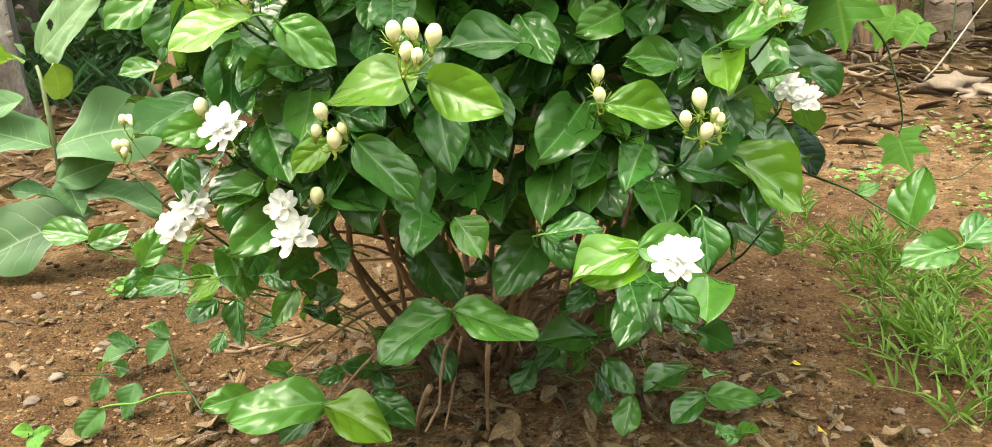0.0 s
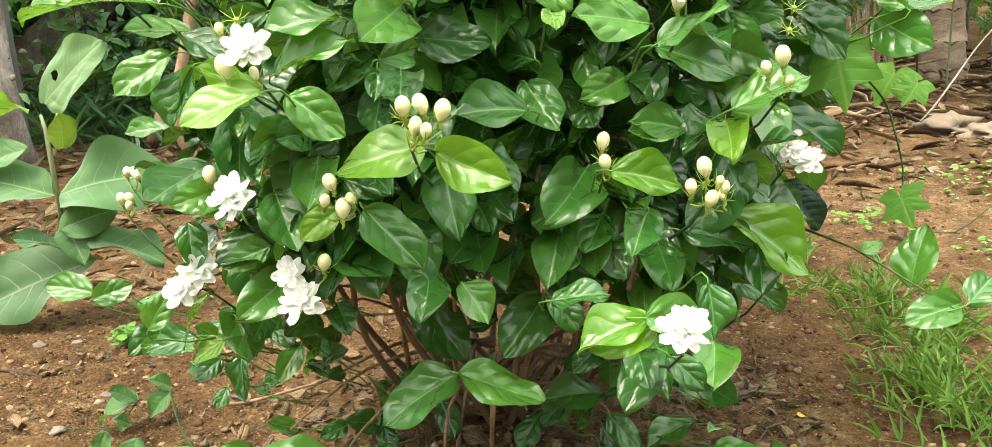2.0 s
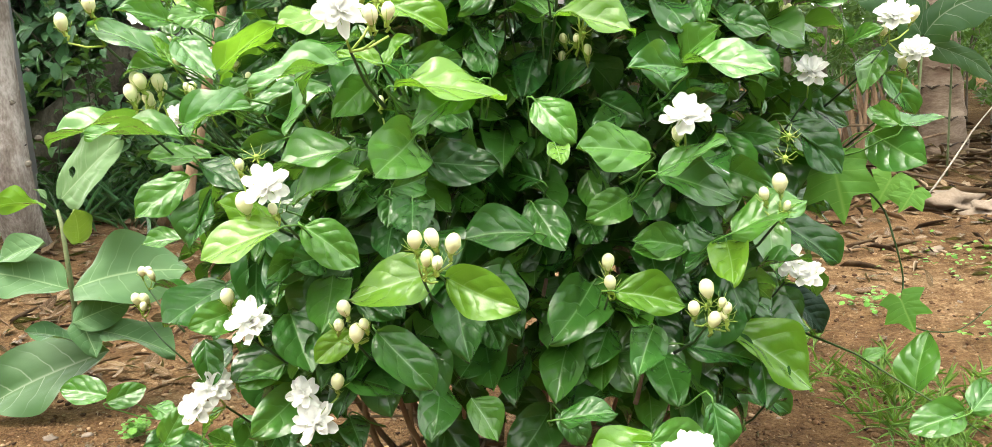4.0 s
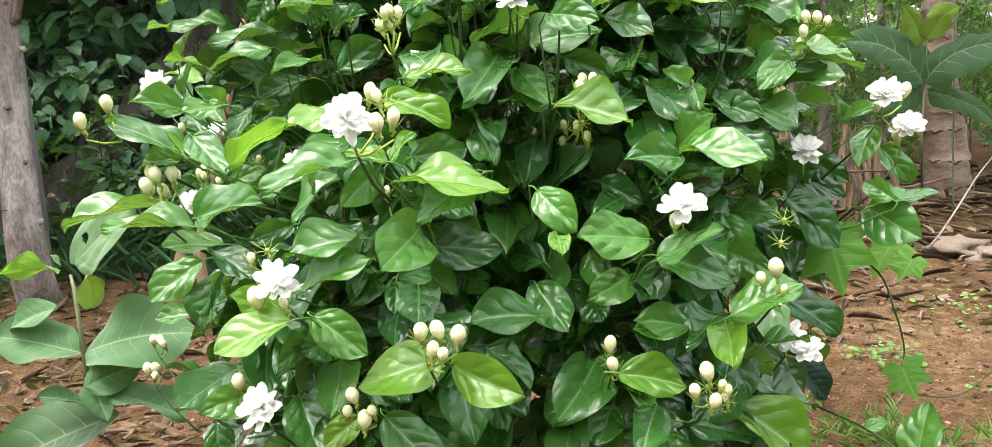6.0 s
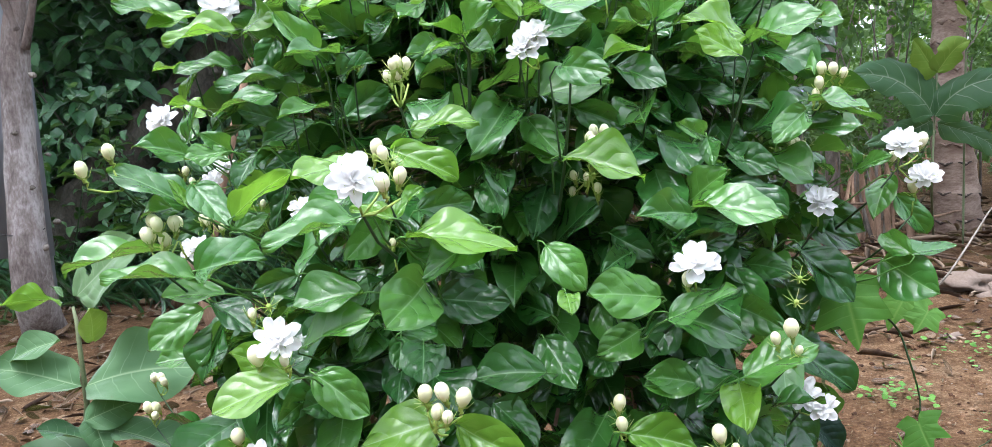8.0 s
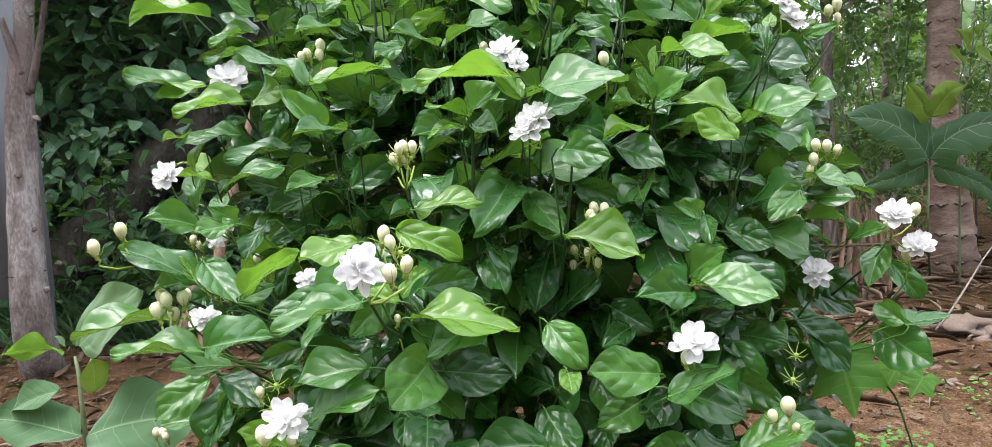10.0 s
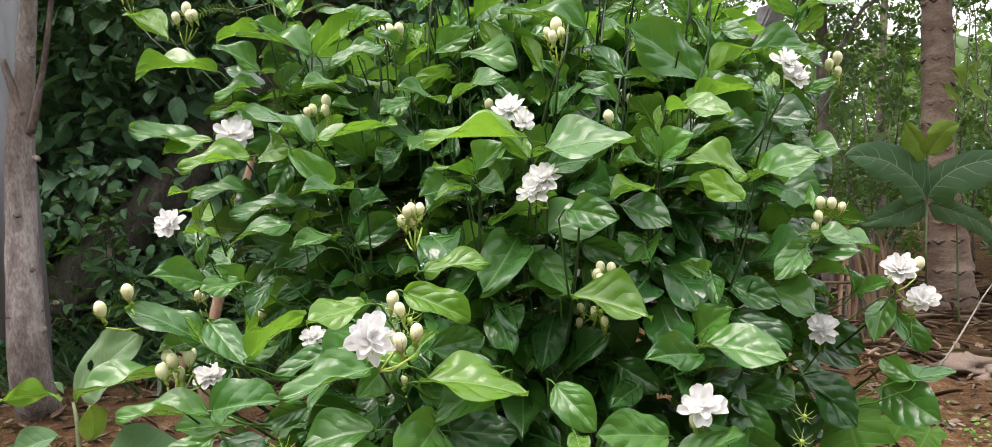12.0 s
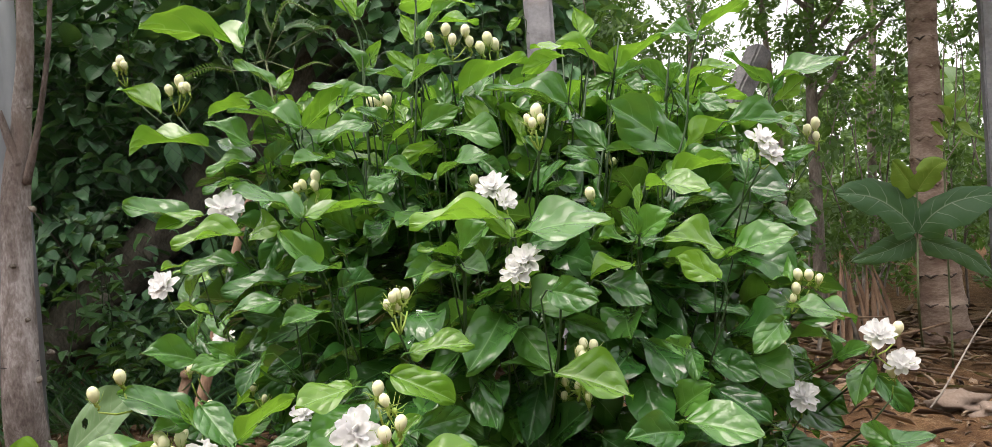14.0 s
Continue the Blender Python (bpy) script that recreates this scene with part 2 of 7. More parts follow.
M_PAPAYA = grainy("ringed_bark", [(0.34, (0.100, 0.066, 0.048)), (0.5, (0.205, 0.146, 0.110)), (0.66, (0.35, 0.272, 0.216))], 7.0, 0.9, 0.7, 0.006, (0.8, 0.8, 2.0), (0.140, 0.090, 0.064))
M_SCAR = grainy("leaf_scar_bark", [(0.34, (0.035, 0.026, 0.021)), (0.66, (0.10, 0.078, 0.064))], 30.0, 0.95, 0.6, 0.003)
M_LOG = grainy("rough_dark_bark", [(0.34, (0.055, 0.048, 0.038)), (0.5, (0.150, 0.132, 0.108)), (0.68, (0.29, 0.262, 0.222))], 9.0, 0.95, 0.9, 0.01, (1, 1, 0.5))
M_CONCRETE = grainy("grey_concrete", [(0.3, (0.16, 0.16, 0.165)), (0.5, (0.27, 0.275, 0.285)), (0.72, (0.38, 0.385, 0.39))], 6.0, 0.9, 0.4, 0.003, (1, 1, 1), (0.25, 0.22, 0.19))
M_OLDCONCRETE = grainy("stained_concrete", [(0.3, (0.090, 0.090, 0.090)), (0.5, (0.200, 0.200, 0.200)), (0.72, (0.380, 0.380, 0.376))], 9.0, 0.9, 0.5, 0.004)
M_SLENDER = grainy("thin_grey_bark", [(0.34, (0.090, 0.072, 0.060)), (0.5, (0.210, 0.176, 0.150)), (0.68, (0.400, 0.350, 0.310))], 12.0, 0.9, 0.8, 0.008, (1, 1, 0.4))
M_METAL = grainy("dull_sheet_metal", [(0.3, (0.17, 0.185, 0.20)), (0.6, (0.24, 0.26, 0.275)), (0.8, (0.32, 0.335, 0.35))], 4.0, 0.5, 0.15, 0.001, (1, 1, 0.3))
M_WIRE = grainy("weathered_wire", [(0.3, (0.02, 0.02, 0.02)), (0.7, (0.055, 0.055, 0.054))], 20.0, 0.6, 0.1, 0.0005)
M_STONE = grainy("field_stone", [(0.28, (0.09, 0.066, 0.052)), (0.5, (0.17, 0.135, 0.11)), (0.74, (0.30, 0.255, 0.215))], 12.0, 0.9, 0.6, 0.004)
M_PALESTONE = grainy("pale_stone", [(0.28, (0.14, 0.105, 0.078)), (0.5, (0.22, 0.175, 0.138)), (0.74, (0.33, 0.28, 0.235))], 9.0, 0.9, 0.6, 0.005)
M_CLOD = grainy("soil_clod", [(0.2, (0.024, 0.014, 0.009)), (0.42, (0.072, 0.037, 0.019)), (0.6, (0.145, 0.083, 0.044)), (0.8, (0.306, 0.212, 0.132))], 30.0, 0.95, 0.7, 0.003, (1, 1, 1), None, 0.15, 0.55)


# ---- mesh helpers ----
rng = np.random.default_rng(7)


def mesh_from(name, verts, faces, material, uvs=None, smooth=True):
    me = bpy.data.meshes.new(name)
    me.from_pydata([tuple(v) for v in verts], [], [tuple(f) for f in faces])
    if uvs is not None:
        layer = me.uv_layers.new(name="UVMap")
        idx = np.empty(len(me.loops), dtype=np.int32)
        me.loops.foreach_get("vertex_index", idx)
        layer.data.foreach_set("uv", np.asarray(uvs, dtype=np.float32)[idx].ravel())
    if smooth:
        me.polygons.foreach_set("use_smooth", [True] * len(me.polygons))
    me.materials.append(material)
    me.update()
    return me


def part(name, data, parent, label="", m=None):
    ob = new(name, data)
    ob.parent = parent
    if m is not None:
        ob.matrix_basis = m
    if label:
        ob["label"] = label
    return ob


def thing(name, label, category, group="", kind="", at=(0, 0, 0), data=None):
    ob = new(name, data)
    ob.location = at
    return tagged(ob, label, category, group, kind)


def blade(shape, fold=0.25, droop=0.18, wave=0.03, phase=0.0, nu=4, nv=12, quilt=0.02, curl=0.0, veins=5, roll=0.0):
    """A leaf 1 long and 1 wide: +Y from stalk to tip, +Z its upper face."""
    V, U, Fc = [], [], []
    tip = -droop * 0.85 ** 2
    for j in range(nv + 1):
        v = j / nv
        w = shape(v) * 0.5
        for i in range(-nu, nu + 1):
            u = i / nu
            a = abs(u)
            x = u * w * (1 - 0.25 * fold * a)
            z = fold * a * w * 0.8 - droop * (v - 0.15) ** 2 - curl * a * a * w
            z += wave * math.sin(7.5 * v + phase + (1.7 if u > 0 else 0)) * a * a
            crest = abs(math.sin(math.pi * (veins * v - 1.35 * a ** 1.4 + (0.4 if u > 0 else 0.0) + 0.3 * noise.noise(Vector((2.2 * u, 2.6 * v, phase)))))) ** 0.8
            z += quilt * 1.05 * (crest - 0.5) * min(1.0, 3 * a) * (1 - a ** 3) * math.sin(math.pi * min(1, v * 1.05)) ** 0.5
            z += roll * u * w * math.sin(2.6 * v + phase)
            z += quilt * 2.2 * noise.noise(Vector((x * 5 + phase * 7, v * 5, phase))) * min(1, a * 3)
            z -= v * tip
            V.append((x + 0.05 * math.sin(3 * v + phase) * v, v, z))
            U.append((0.5 + 0.5 * u, v))
    n = 2 * nu + 1
    for j in range(nv):
        for i in range(2 * nu):
            k = j * n + i
            Fc.append((k, k + 1, k + n + 1, k + n))
    return np.array(V), Fc, U


def ovate(v):
    return min(1.0, 2.5 * (max(v, 0) ** 0.6) * (max(1 - v, 0) ** 0.74) * (1 if v < 0.9 else 1 - (v - 0.9) * 2.0)) * 1.0


def rounded(v):
    """Widest below the middle, with a short blunt tip."""
    return min(1.0, 1.04 * max(0.0, math.sin(math.pi * v ** 0.86)) ** 0.62) * (1 if v < 0.86 else 1 - (v - 0.86) * 2.2)


def elliptic(v):
    return max(0.0, math.sin(math.pi * v)) ** 0.72 * (1 if v < 0.88 else 1 - (v - 0.88) * 3)


def lance(v):
    return max(0.0, math.sin(math.pi * v ** 0.8)) ** 0.9


def strap(v):
    return (min(1, v * 12) * (1 - v ** 3)) if v < 1 else 0.0


def turns(yaw, pitch, bank):
    """Rotation matrices, from arrays of degrees: heading, rise and bank of a leaf."""
    a, b, c = np.radians(yaw), np.radians(pitch), np.radians(bank)
    ca, sa, cb, sb, cc, sc = np.cos(a), np.sin(a), np.cos(b), np.sin(b), np.cos(c), np.sin(c)
    o, i = np.zeros_like(ca), np.ones_like(ca)
    rz = np.array([[ca, -sa, o], [sa, ca, o], [o, o, i]]).transpose(2, 0, 1)
    rx = np.array([[i, o, o], [o, cb, -sb], [o, sb, cb]]).transpose(2, 0, 1)
    ry = np.array([[cc, o, sc], [o, i, o], [-sc, o, cc]]).transpose(2, 0, 1)
    return rz @ rx @ ry


def field(name, templates, pos, rot, scale, material):
    """Many leaves joined into one mesh; scale: (n, 3)."""
    Vs, Fs, Us, base = [], [], [], 0
    pick = rng.integers(0, len(templates), len(pos))
    for k in range(len(pos)):
        V, Fc, U = templates[pick[k]]
        Vs.append((V * scale[k]) @ rot[k].T + pos[k])
        Fs.extend([tuple(i + base for i in f) for f in Fc])
        Us.extend(U)
        base += len(V)
    return mesh_from(name, np.concatenate(Vs), Fs, material, Us)


def tube(points, radii, sides=6, verts=None, faces=None, cap=True, wobble=0.0):
    """A tapered round bar along points, added to verts and faces."""
    verts = [] if verts is None else verts
    faces = [] if faces is None else faces
    P = [Vector(p) for p in points]
    start = len(verts)
    side = None
    for i, p in enumerate(P):
        d = (P[min(i + 1, len(P) - 1)] - P[max(i - 1, 0)]).normalized()
        if side is None:
            side = d.orthogonal().normalized()
        side = (side - d * side.dot(d)).normalized()
        up = d.cross(side)
        r = radii[i] if hasattr(radii, "__len__") else radii
        for k in range(sides):
            a = 2 * math.pi * k / sides
            rr = r * (1 + wobble * noise.noise(p * 9 + Vector((math.cos(a), math.sin(a), 0)) * 1.3))
            verts.append(tuple(p + side * (rr * math.cos(a)) + up * (rr * math.sin(a))))
    for i in range(len(P) - 1):
        for k in range(sides):
            a, b = start + i * sides + k, start + i * sides + (k + 1) % sides
            faces.append((a, b, b + sides, a + sides))
    if cap:
        faces.append(tuple(start + k for k in reversed(range(sides))))
        faces.append(tuple(start + (len(P) - 1) * sides + k for k in range(sides)))
    return verts, faces


def curve_points(a, b, sag=(0, 0, 0), n=8, jitter=0.0, seed=0):
    a, b, s = Vector(a), Vector(b), Vector(sag)
    out = []
    for i in range(n + 1):
        k = i / n
        q = a.lerp(b, k) + s * (4 * k * (1 - k))
        if 0 < i < n and jitter:
            q += Vector((noise.noise(q * 5 + Vector((seed, 0, 0))), noise.noise(q * 5 + Vector((0, seed, 3))), noise.noise(q * 5 + Vector((7, 0, seed))))) * jitter
        out.append(q)
    return out


def rounded_stone(size, seed, material, rough=0.25, name="stone"):
    bm = bmesh.new()
    bmesh.ops.create_icosphere(bm, subdivisions=3 if max(size) > 0.02 else 2, radius=1.0)
    for v in bm.verts:
        k = 1 + rough * noise.noise(v.co * 1.4 + Vector((seed, 0, 0))) + 0.4 * rough * noise.noise(v.co * 4 + Vector((0, seed, 0))) + 0.25 * rough * noise.noise(v.co * 9 + Vector((0, 0, seed)))
        v.co = Vector((v.co.x * size[0], v.co.y * size[1], v.co.z * size[2])) * k
    me = bpy.data.meshes.new(name)
    bm.to_mesh(me)
    bm.free()
    me.polygons.foreach_set("use_smooth", [True] * len(me.polygons))
    me.materials.append(material)
    return me


# ---- ground ----
def height(x, y):
    """The soil's level: low mounds, a bank rising towards the back."""
    far = max(0.0, min(1.0, (y - 2.3) / 1.8))
    left = max(0.0, min(1.0, (-x - 0.6) / 1.5))
    z = 0.10 * far * far * (3 - 2 * far) * left
    p = Vector((x, y, 0))
    near = 1.0 if abs(x) < 6 and abs(y) < 9 else 0.3
    z += near * (0.022 * noise.noise(p * 1.7) + 0.011 * noise.noise(p * 6.3))
    d = math.hypot(x + 0.02, y - 1.62)
    z += 0.035 * math.exp(-(d / 0.35) ** 2)
    return z


def ground():
    n = 470
    c = np.linspace(-1, 1, n)
    axis = 2.0 * c + 0.075 * np.sinh(7.6 * c)
    xs, ys = axis, axis + 1.9
    V = []
    for y in ys:
        for x in xs:
            z = height(x, y)
            if abs(x) < 2.6 and -0.4 < y < 4.6:
                p = Vector((x, y, 0))
                z += 0.005 * noise.noise(p * 21) + 0.006 * max(0, noise.noise(p * 47)) + 0.004 * max(0, noise.noise(p * 90 + Vector((3, 5, 0))))
            V.append((x, y, z))
    Fc = [(j * n + i, j * n + i + 1, (j + 1) * n + i + 1, (j + 1) * n + i) for j in range(n - 1) for i in range(n - 1)]
    ob = new("ground", mesh_from("ground", V, Fc, M_SOIL))
    return tagged(ob, "reddish brown bare garden soil with clods and grit", "ground", "", "structure")


ground()

# ---- leaf shapes shared by the jasmine ----
OUTLINES = (rounded, ovate, rounded, ovate)


def looks(strength, nu, nv):
    """Ten leaves of one kind, from nearly flat to folded, arched and wavy."""
    base = [(0.30, 0.08, 0.035, 0.019, 0.10), (0.42, 0.16, 0.055, 0.020, -0.20), (0.20, 0.22, 0.050, 0.018, 0.25), (0.50, 0.10, 0.065, 0.021, 0.10),
            (0.35, 0.20, 0.045, 0.020, -0.25), (0.18, 0.06, 0.060, 0.019, 0.20), (0.45, 0.26, 0.070, 0.018, 0.10), (0.28, 0.14, 0.080, 0.022, -0.10),
            (0.38, 0.05, 0.060, 0.022, 0.25), (0.25, 0.28, 0.055, 0.020, -0.10)]
    s = strength
    return [blade(OUTLINES[k % 4], f * min(s, 0.9), d * s, 1.4 * w * (0.4 + 0.6 * s), 1.3 * k, nu, nv, q * (0.6 + 0.1 * (k * 7 % 6)) if nv > 20 else q * 0.5, veins=4.0, roll=1.25 * r * s) for k, (f, d, w, q, r) in enumerate(base)]


SHAPES, TOP_SHAPES, COARSE = looks(0.85, 8, 36), looks(1.1, 8, 36), looks(1.2, 3, 12)
LEAF_MESH = {key: [mesh_from("leaf", V, Fc, m, U) for V, Fc, U in SHAPES + TOP_SHAPES] for key, m in (("y", M_YOUNG), ("m", M_LEAF), ("d", M_OLD_SHADED))}

bush = thing("jasmine_bush", "leafy jasmine bush with glossy leaves, white double flowers and buds", "jasmine bush", at=(0, 0, 0))
HEROES, BLOOMS = [], []


def leaf(tone, x, y, z, yaw, rise, bank, long_mm, wide_mm):
    k = len(HEROES)
    base = Vector((x, y, z))
    m = Matrix.Translation(base) @ Matrix.Rotation(radians(yaw), 4, "Z") @ Matrix.Rotation(radians(rise), 4, "X") @ Matrix.Rotation(radians(bank), 4, "Y")
    along = (m.to_3x3() @ Vector((0, 1, 0)))
    L, W = long_mm / 1000, wide_mm / 1000
    part("leaf", LEAF_MESH[tone][(k * 5 + int(long_mm)) % 10 + (10 if z > 0.86 or z < 0.2 else 0)], bush, "", m @ Matrix.Diagonal((W, L, L, 1)))
    HEROES.append(base + along * (L / 2))
    # leaf stalk and twig, running back into the bush
    inner = Vector((0.55 * x, 0.5 * y + 0.5 * 1.58, max(0.05, z - 0.16)))
    if z > 0.95:
        inner = base + Vector((-0.2 * (x - 0.03), 0.05, -0.3))
    inner = base + (inner - base).normalized() * 0.10
    p1 = base - along * 0.014
    pts = [base + along * 0.004, base - along * 0.005, p1 + (inner - p1) * 0.12, p1 + (inner - p1) * 0.3, p1 + (inner - p1) * 0.6 + Vector((0, 0, -0.004)), inner]
    V, Fc = tube(pts, [0.0010, 0.0010, 0.0010, 0.0011, 0.0012, 0.0014], 5)
    part("twig", mesh_from("twig", V, Fc, M_GREENSTEM if z > 0.95 else M_PETIOLE), bush)


def smooth_points(points, n=5):
    P = [Vector(p) for p in points]
    out = []
    for i in range(len(P) - 1):
        a, b, c, d = P[max(i - 1, 0)], P[i], P[i + 1], P[min(i + 2, len(P) - 1)]
        for k in range(n):
            t = k / n
            out.append(0.5 * ((2 * b) + (c - a) * t + (2 * a - 5 * b + 4 * c - d) * t * t + (3 * b - a - 3 * c + d) * t ** 3))
    return out + [P[-1]]


def shoot_stem(*points):
    """An upright green shoot, thickening downwards into the crown."""
    pts = smooth_points(points)
    V, Fc = tube(pts, np.linspace(0.0012, 0.0020, len(pts)), 6)
    part("shoot", mesh_from("shoot", V, Fc, M_GREENSTEM), bush)


# ---- flowers and buds ----
def petal_mesh(narrow, cup):
    def oval(v):
        return max(0.0, 1 - abs(2 * (0.07 + v * 0.93) - 1) ** 2.8) ** 0.5
    V, Fc, U = blade(oval, 0.35, -cup, 0.06, narrow * 9, 3, 11, 0.01)
    V = V * np.array([narrow, 1, 1])
    return mesh_from("petal", V, Fc, M_PETAL, U)


PETALS = [petal_mesh(n, c) for n, c in ((0.58, 0.22), (0.52, 0.34), (0.64, 0.10), (0.54, 0.45))]


def lathe(profile, sides, material, name):
    V, Fc = [], []
    for r, z in profile:
        for k in range(sides):
            a = 2 * math.pi * k / sides
            V.append((r * math.cos(a), r * math.sin(a), z))
    for i in range(len(profile) - 1):
        for k in range(sides):
            a, b = i * sides + k, i * sides + (k + 1) % sides
            Fc.append((a, b, b + sides, a + sides))
    return mesh_from(name, V, Fc, material)


BUD_MESH = lathe([(0.10, -0.42), (0.14, -0.2), (0.30, -0.02), (0.45, 0.2), (0.51, 0.42), (0.49, 0.62), (0.39, 0.81), (0.24, 0.93), (0.09, 0.99), (0.0, 1.0)], 12, M_BUD, "bud")


def calyx_mesh(stalk, seed, teeth=8, out=1.0, up=1.0):
    V, Fc = tube([(0, 0, -stalk), (0.003, 0.001, -stalk * 0.5), (0, 0, -0.004), (0, 0, 0.003)], [0.0012, 0.0013, 0.0024, 0.0030], 6)
    for k in range(teeth):
        a = 2 * math.pi * k / teeth + seed
        d = Vector((math.cos(a), math.sin(a), 0))
        tube([d * 0.002, d * 0.009 * out + Vector((0, 0, 0.002 * up + 0.002 * math.sin(5 * k + seed))), d * (0.015 + 0.003 * math.sin(7 * k + seed)) * out + Vector((0, 0, 0.006 * up + 0.005 * math.sin(3 * k + seed)))], [0.0007, 0.0005, 0.0002], 4, V, Fc)
    return mesh_from("calyx", V, Fc, M_CALYX)


CALYX = [calyx_mesh(s, k) for k, s in enumerate((0.009, 0.012, 0.008))]
BUD_CALYX = [calyx_mesh(s, k, 7, o, u) for k, (s, o, u) in enumerate(((0.009, 0.62, 1.6), (0.012, 0.8, 1.0), (0.008, 0.55, 1.9)))]


def facing(direction, spin):
    return Vector(direction).normalized().to_track_quat("Z", "Y").to_matrix().to_4x4() @ Matrix.Rotation(radians(spin), 4, "Z")


NUM = {"flower": 0, "bud": 0}


NODES = []


def bloom_stalk(x, y, z):
    """A short stalk to the head's node; each node has one green stem back into the leaves."""
    a = Vector((x, y, z))
    for node in NODES:
        if (node - a).length < 0.05:
            break
    else:
        node = a + Vector((0.002, 0.012, -0.022))
        NODES.append(node)
        b = node + (Vector((0.7 * x, 0.45 * y + 0.55 * 1.5, z - 0.22)) - node).normalized() * 0.12
        V, Fc = tube([node, node.lerp(b, 0.4) + Vector((0, 0, -0.008)), b], [0.0014, 0.0016, 0.002], 5)
        part("flower_stalk", mesh_from("flower_stalk", V, Fc, M_GREENSTEM), bush)
    V, Fc = tube([a, a.lerp(node, 0.5) + Vector((0, 0, -0.003)), node], [0.0010, 0.0012, 0.0013], 5)
    part("flower_stalk", mesh_from("flower_stalk", V, Fc, M_CALYX), bush)


def flower(x, y, z, r_mm, dx=0.0, dy=-0.75, dz=0.55):
    NUM["flower"] += 1
    k = NUM["flower"]
    r = r_mm * 1.12 / 1000
    y -= 0.02
    BLOOMS.append((x, y, z))
    rnd = random.Random(k)
    m = Matrix.Translation((x, y, z)) @ facing((dx + rnd.uniform(-0.45, 0.45), dy, dz + rnd.uniform(-0.3, 0.4)), rnd.uniform(0, 360))
    bloom_stalk(x, y + 0.012, z - 0.012)
    calyx = part("flower", CALYX[k % 3], bush, "open white double flower with layered petals", m)
    for count, lift, size, rise in ((8, 4, 1.0, 0.0), (7, 27, 0.9, 0.08), (5, 52, 0.72, 0.13)):
        for i in range(count):
            a = 360 * i / count + rnd.uniform(-12, 12) + lift * 3
            s = r * size * rnd.uniform(0.88, 1.1)
            pm = Matrix.Translation((0, 0, r * rise)) @ Matrix.Rotation(radians(a), 4, "Z") @ Matrix.Rotation(radians(lift + rnd.uniform(-10, 12)), 4, "X") @ Matrix.Rotation(radians(rnd.uniform(-26, 26)), 4, "Y") @ Matrix.Diagonal((s, s, s, 1))
            part("petal", PETALS[rnd.randrange(4)], calyx, "", pm)


def bud(x, y, z, size_mm, dx=0.0, dy=-0.35, dz=1.0):
    NUM["bud"] += 1
    k = NUM["bud"]
    rnd = random.Random(100 + k)
    BLOOMS.append((x, y, z))
    m = Matrix.Translation((x, y, z - size_mm * 0.00045)) @ facing((dx + rnd.uniform(-0.3, 0.3), dy + rnd.uniform(-0.2, 0.2), dz), rnd.uniform(0, 360))
    bloom_stalk(x, y + 0.004, z - 0.018)
    calyx = part("flower_bud", BUD_CALYX[k % 3], bush, "plump ivory flower bud in a green calyx", m)
    s = size_mm / 1000
    part("bud", BUD_MESH, calyx, "", Matrix.Translation((0, 0, s * 0.25)) @ Matrix.Diagonal((s * 0.82, s * 0.82, s * 1.02, 1)))


def sepals(x, y, z):
    """A spent flower head: the thin green calyx teeth alone."""
    part("spent_calyx", CALYX[0], bush, "spiky yellow-green calyx without petals", Matrix.Translation((x, y, z)) @ facing((0.1, -0.6, 0.7), 20) @ Matrix.Scale(0.88, 4))

# ---- jasmine leaves ----
leaf('y', -0.045, 0.908, 0.643, 97, -12, -53, 92, 61)
leaf('y', -0.036, 0.910, 0.637, -113, -21, 70, 86, 57)
leaf('m', -0.117, 0.936, 0.575, -107, -47, 44, 86, 57)
leaf('d', -0.038, 0.997, 0.605, -166, -52, 9, 91, 61)
leaf('m', 0.120, 1.094, 0.574, 149, -24, -43, 113, 75)
leaf('y', 0.138, 0.983, 0.593, -91, -14, 53, 78, 52)
leaf('m', 0.181, 1.013, 0.539, 157, -24, -26, 76, 50)
leaf('d', 0.136, 1.081, 0.521, 155, -26, -31, 67, 45)
leaf('y', 0.261, 1.001, 0.640, 176, -27, 12, 73, 49)
leaf('y', 0.275, 1.054, 0.522, -101, -38, 37, 118, 78)
leaf('m', 0.229, 1.060, 0.619, 90, 12, -55, 66, 44)
leaf('d', -0.108, 1.210, 0.382, -114, -52, 53, 110, 73)
leaf('d', 0.062, 1.120, 0.406, 141, -36, -41, 99, 66)
leaf('m', -0.045, 1.031, 0.344, 105, -33, -25, 104, 83)
leaf('m', -0.040, 1.009, 0.355, -93, -20, 30, 105, 70)
leaf('y', 0.167, 0.867, 0.472, 100, -20, -20, 81, 54)
leaf('y', 0.170, 0.865, 0.465, 100, -19, -48, 69, 46)
leaf('m', 0.157, 0.849, 0.479, -88, -5, 50, 63, 42)
leaf('d', 0.070, 1.035, 0.436, -111, -52, 35, 52, 35)
leaf('d', 0.071, 0.938, 0.467, -86, 2, 29, 62, 41)
leaf('d', 0.056, 1.168, 0.391, 93, 2, -46, 69, 46)
leaf('d', 0.129, 1.112, 0.339, 135, -23, -45, 54, 36)
leaf('d', 0.159, 0.946, 0.406, -169, -24, 21, 59, 39)
leaf('d', 0.187, 0.904, 0.416, -105, -45, 55, 52, 35)
leaf('d', 0.231, 0.928, 0.484, -166, -72, -8, 58, 39)
leaf('d', 0.199, 1.074, 0.484, -176, -24, 16, 82, 55)
leaf('d', 0.219, 1.046, 0.507, -92, -17, 38, 86, 58)
leaf('d', 0.331, 1.298, 0.362, -100, -36, 44, 91, 60)
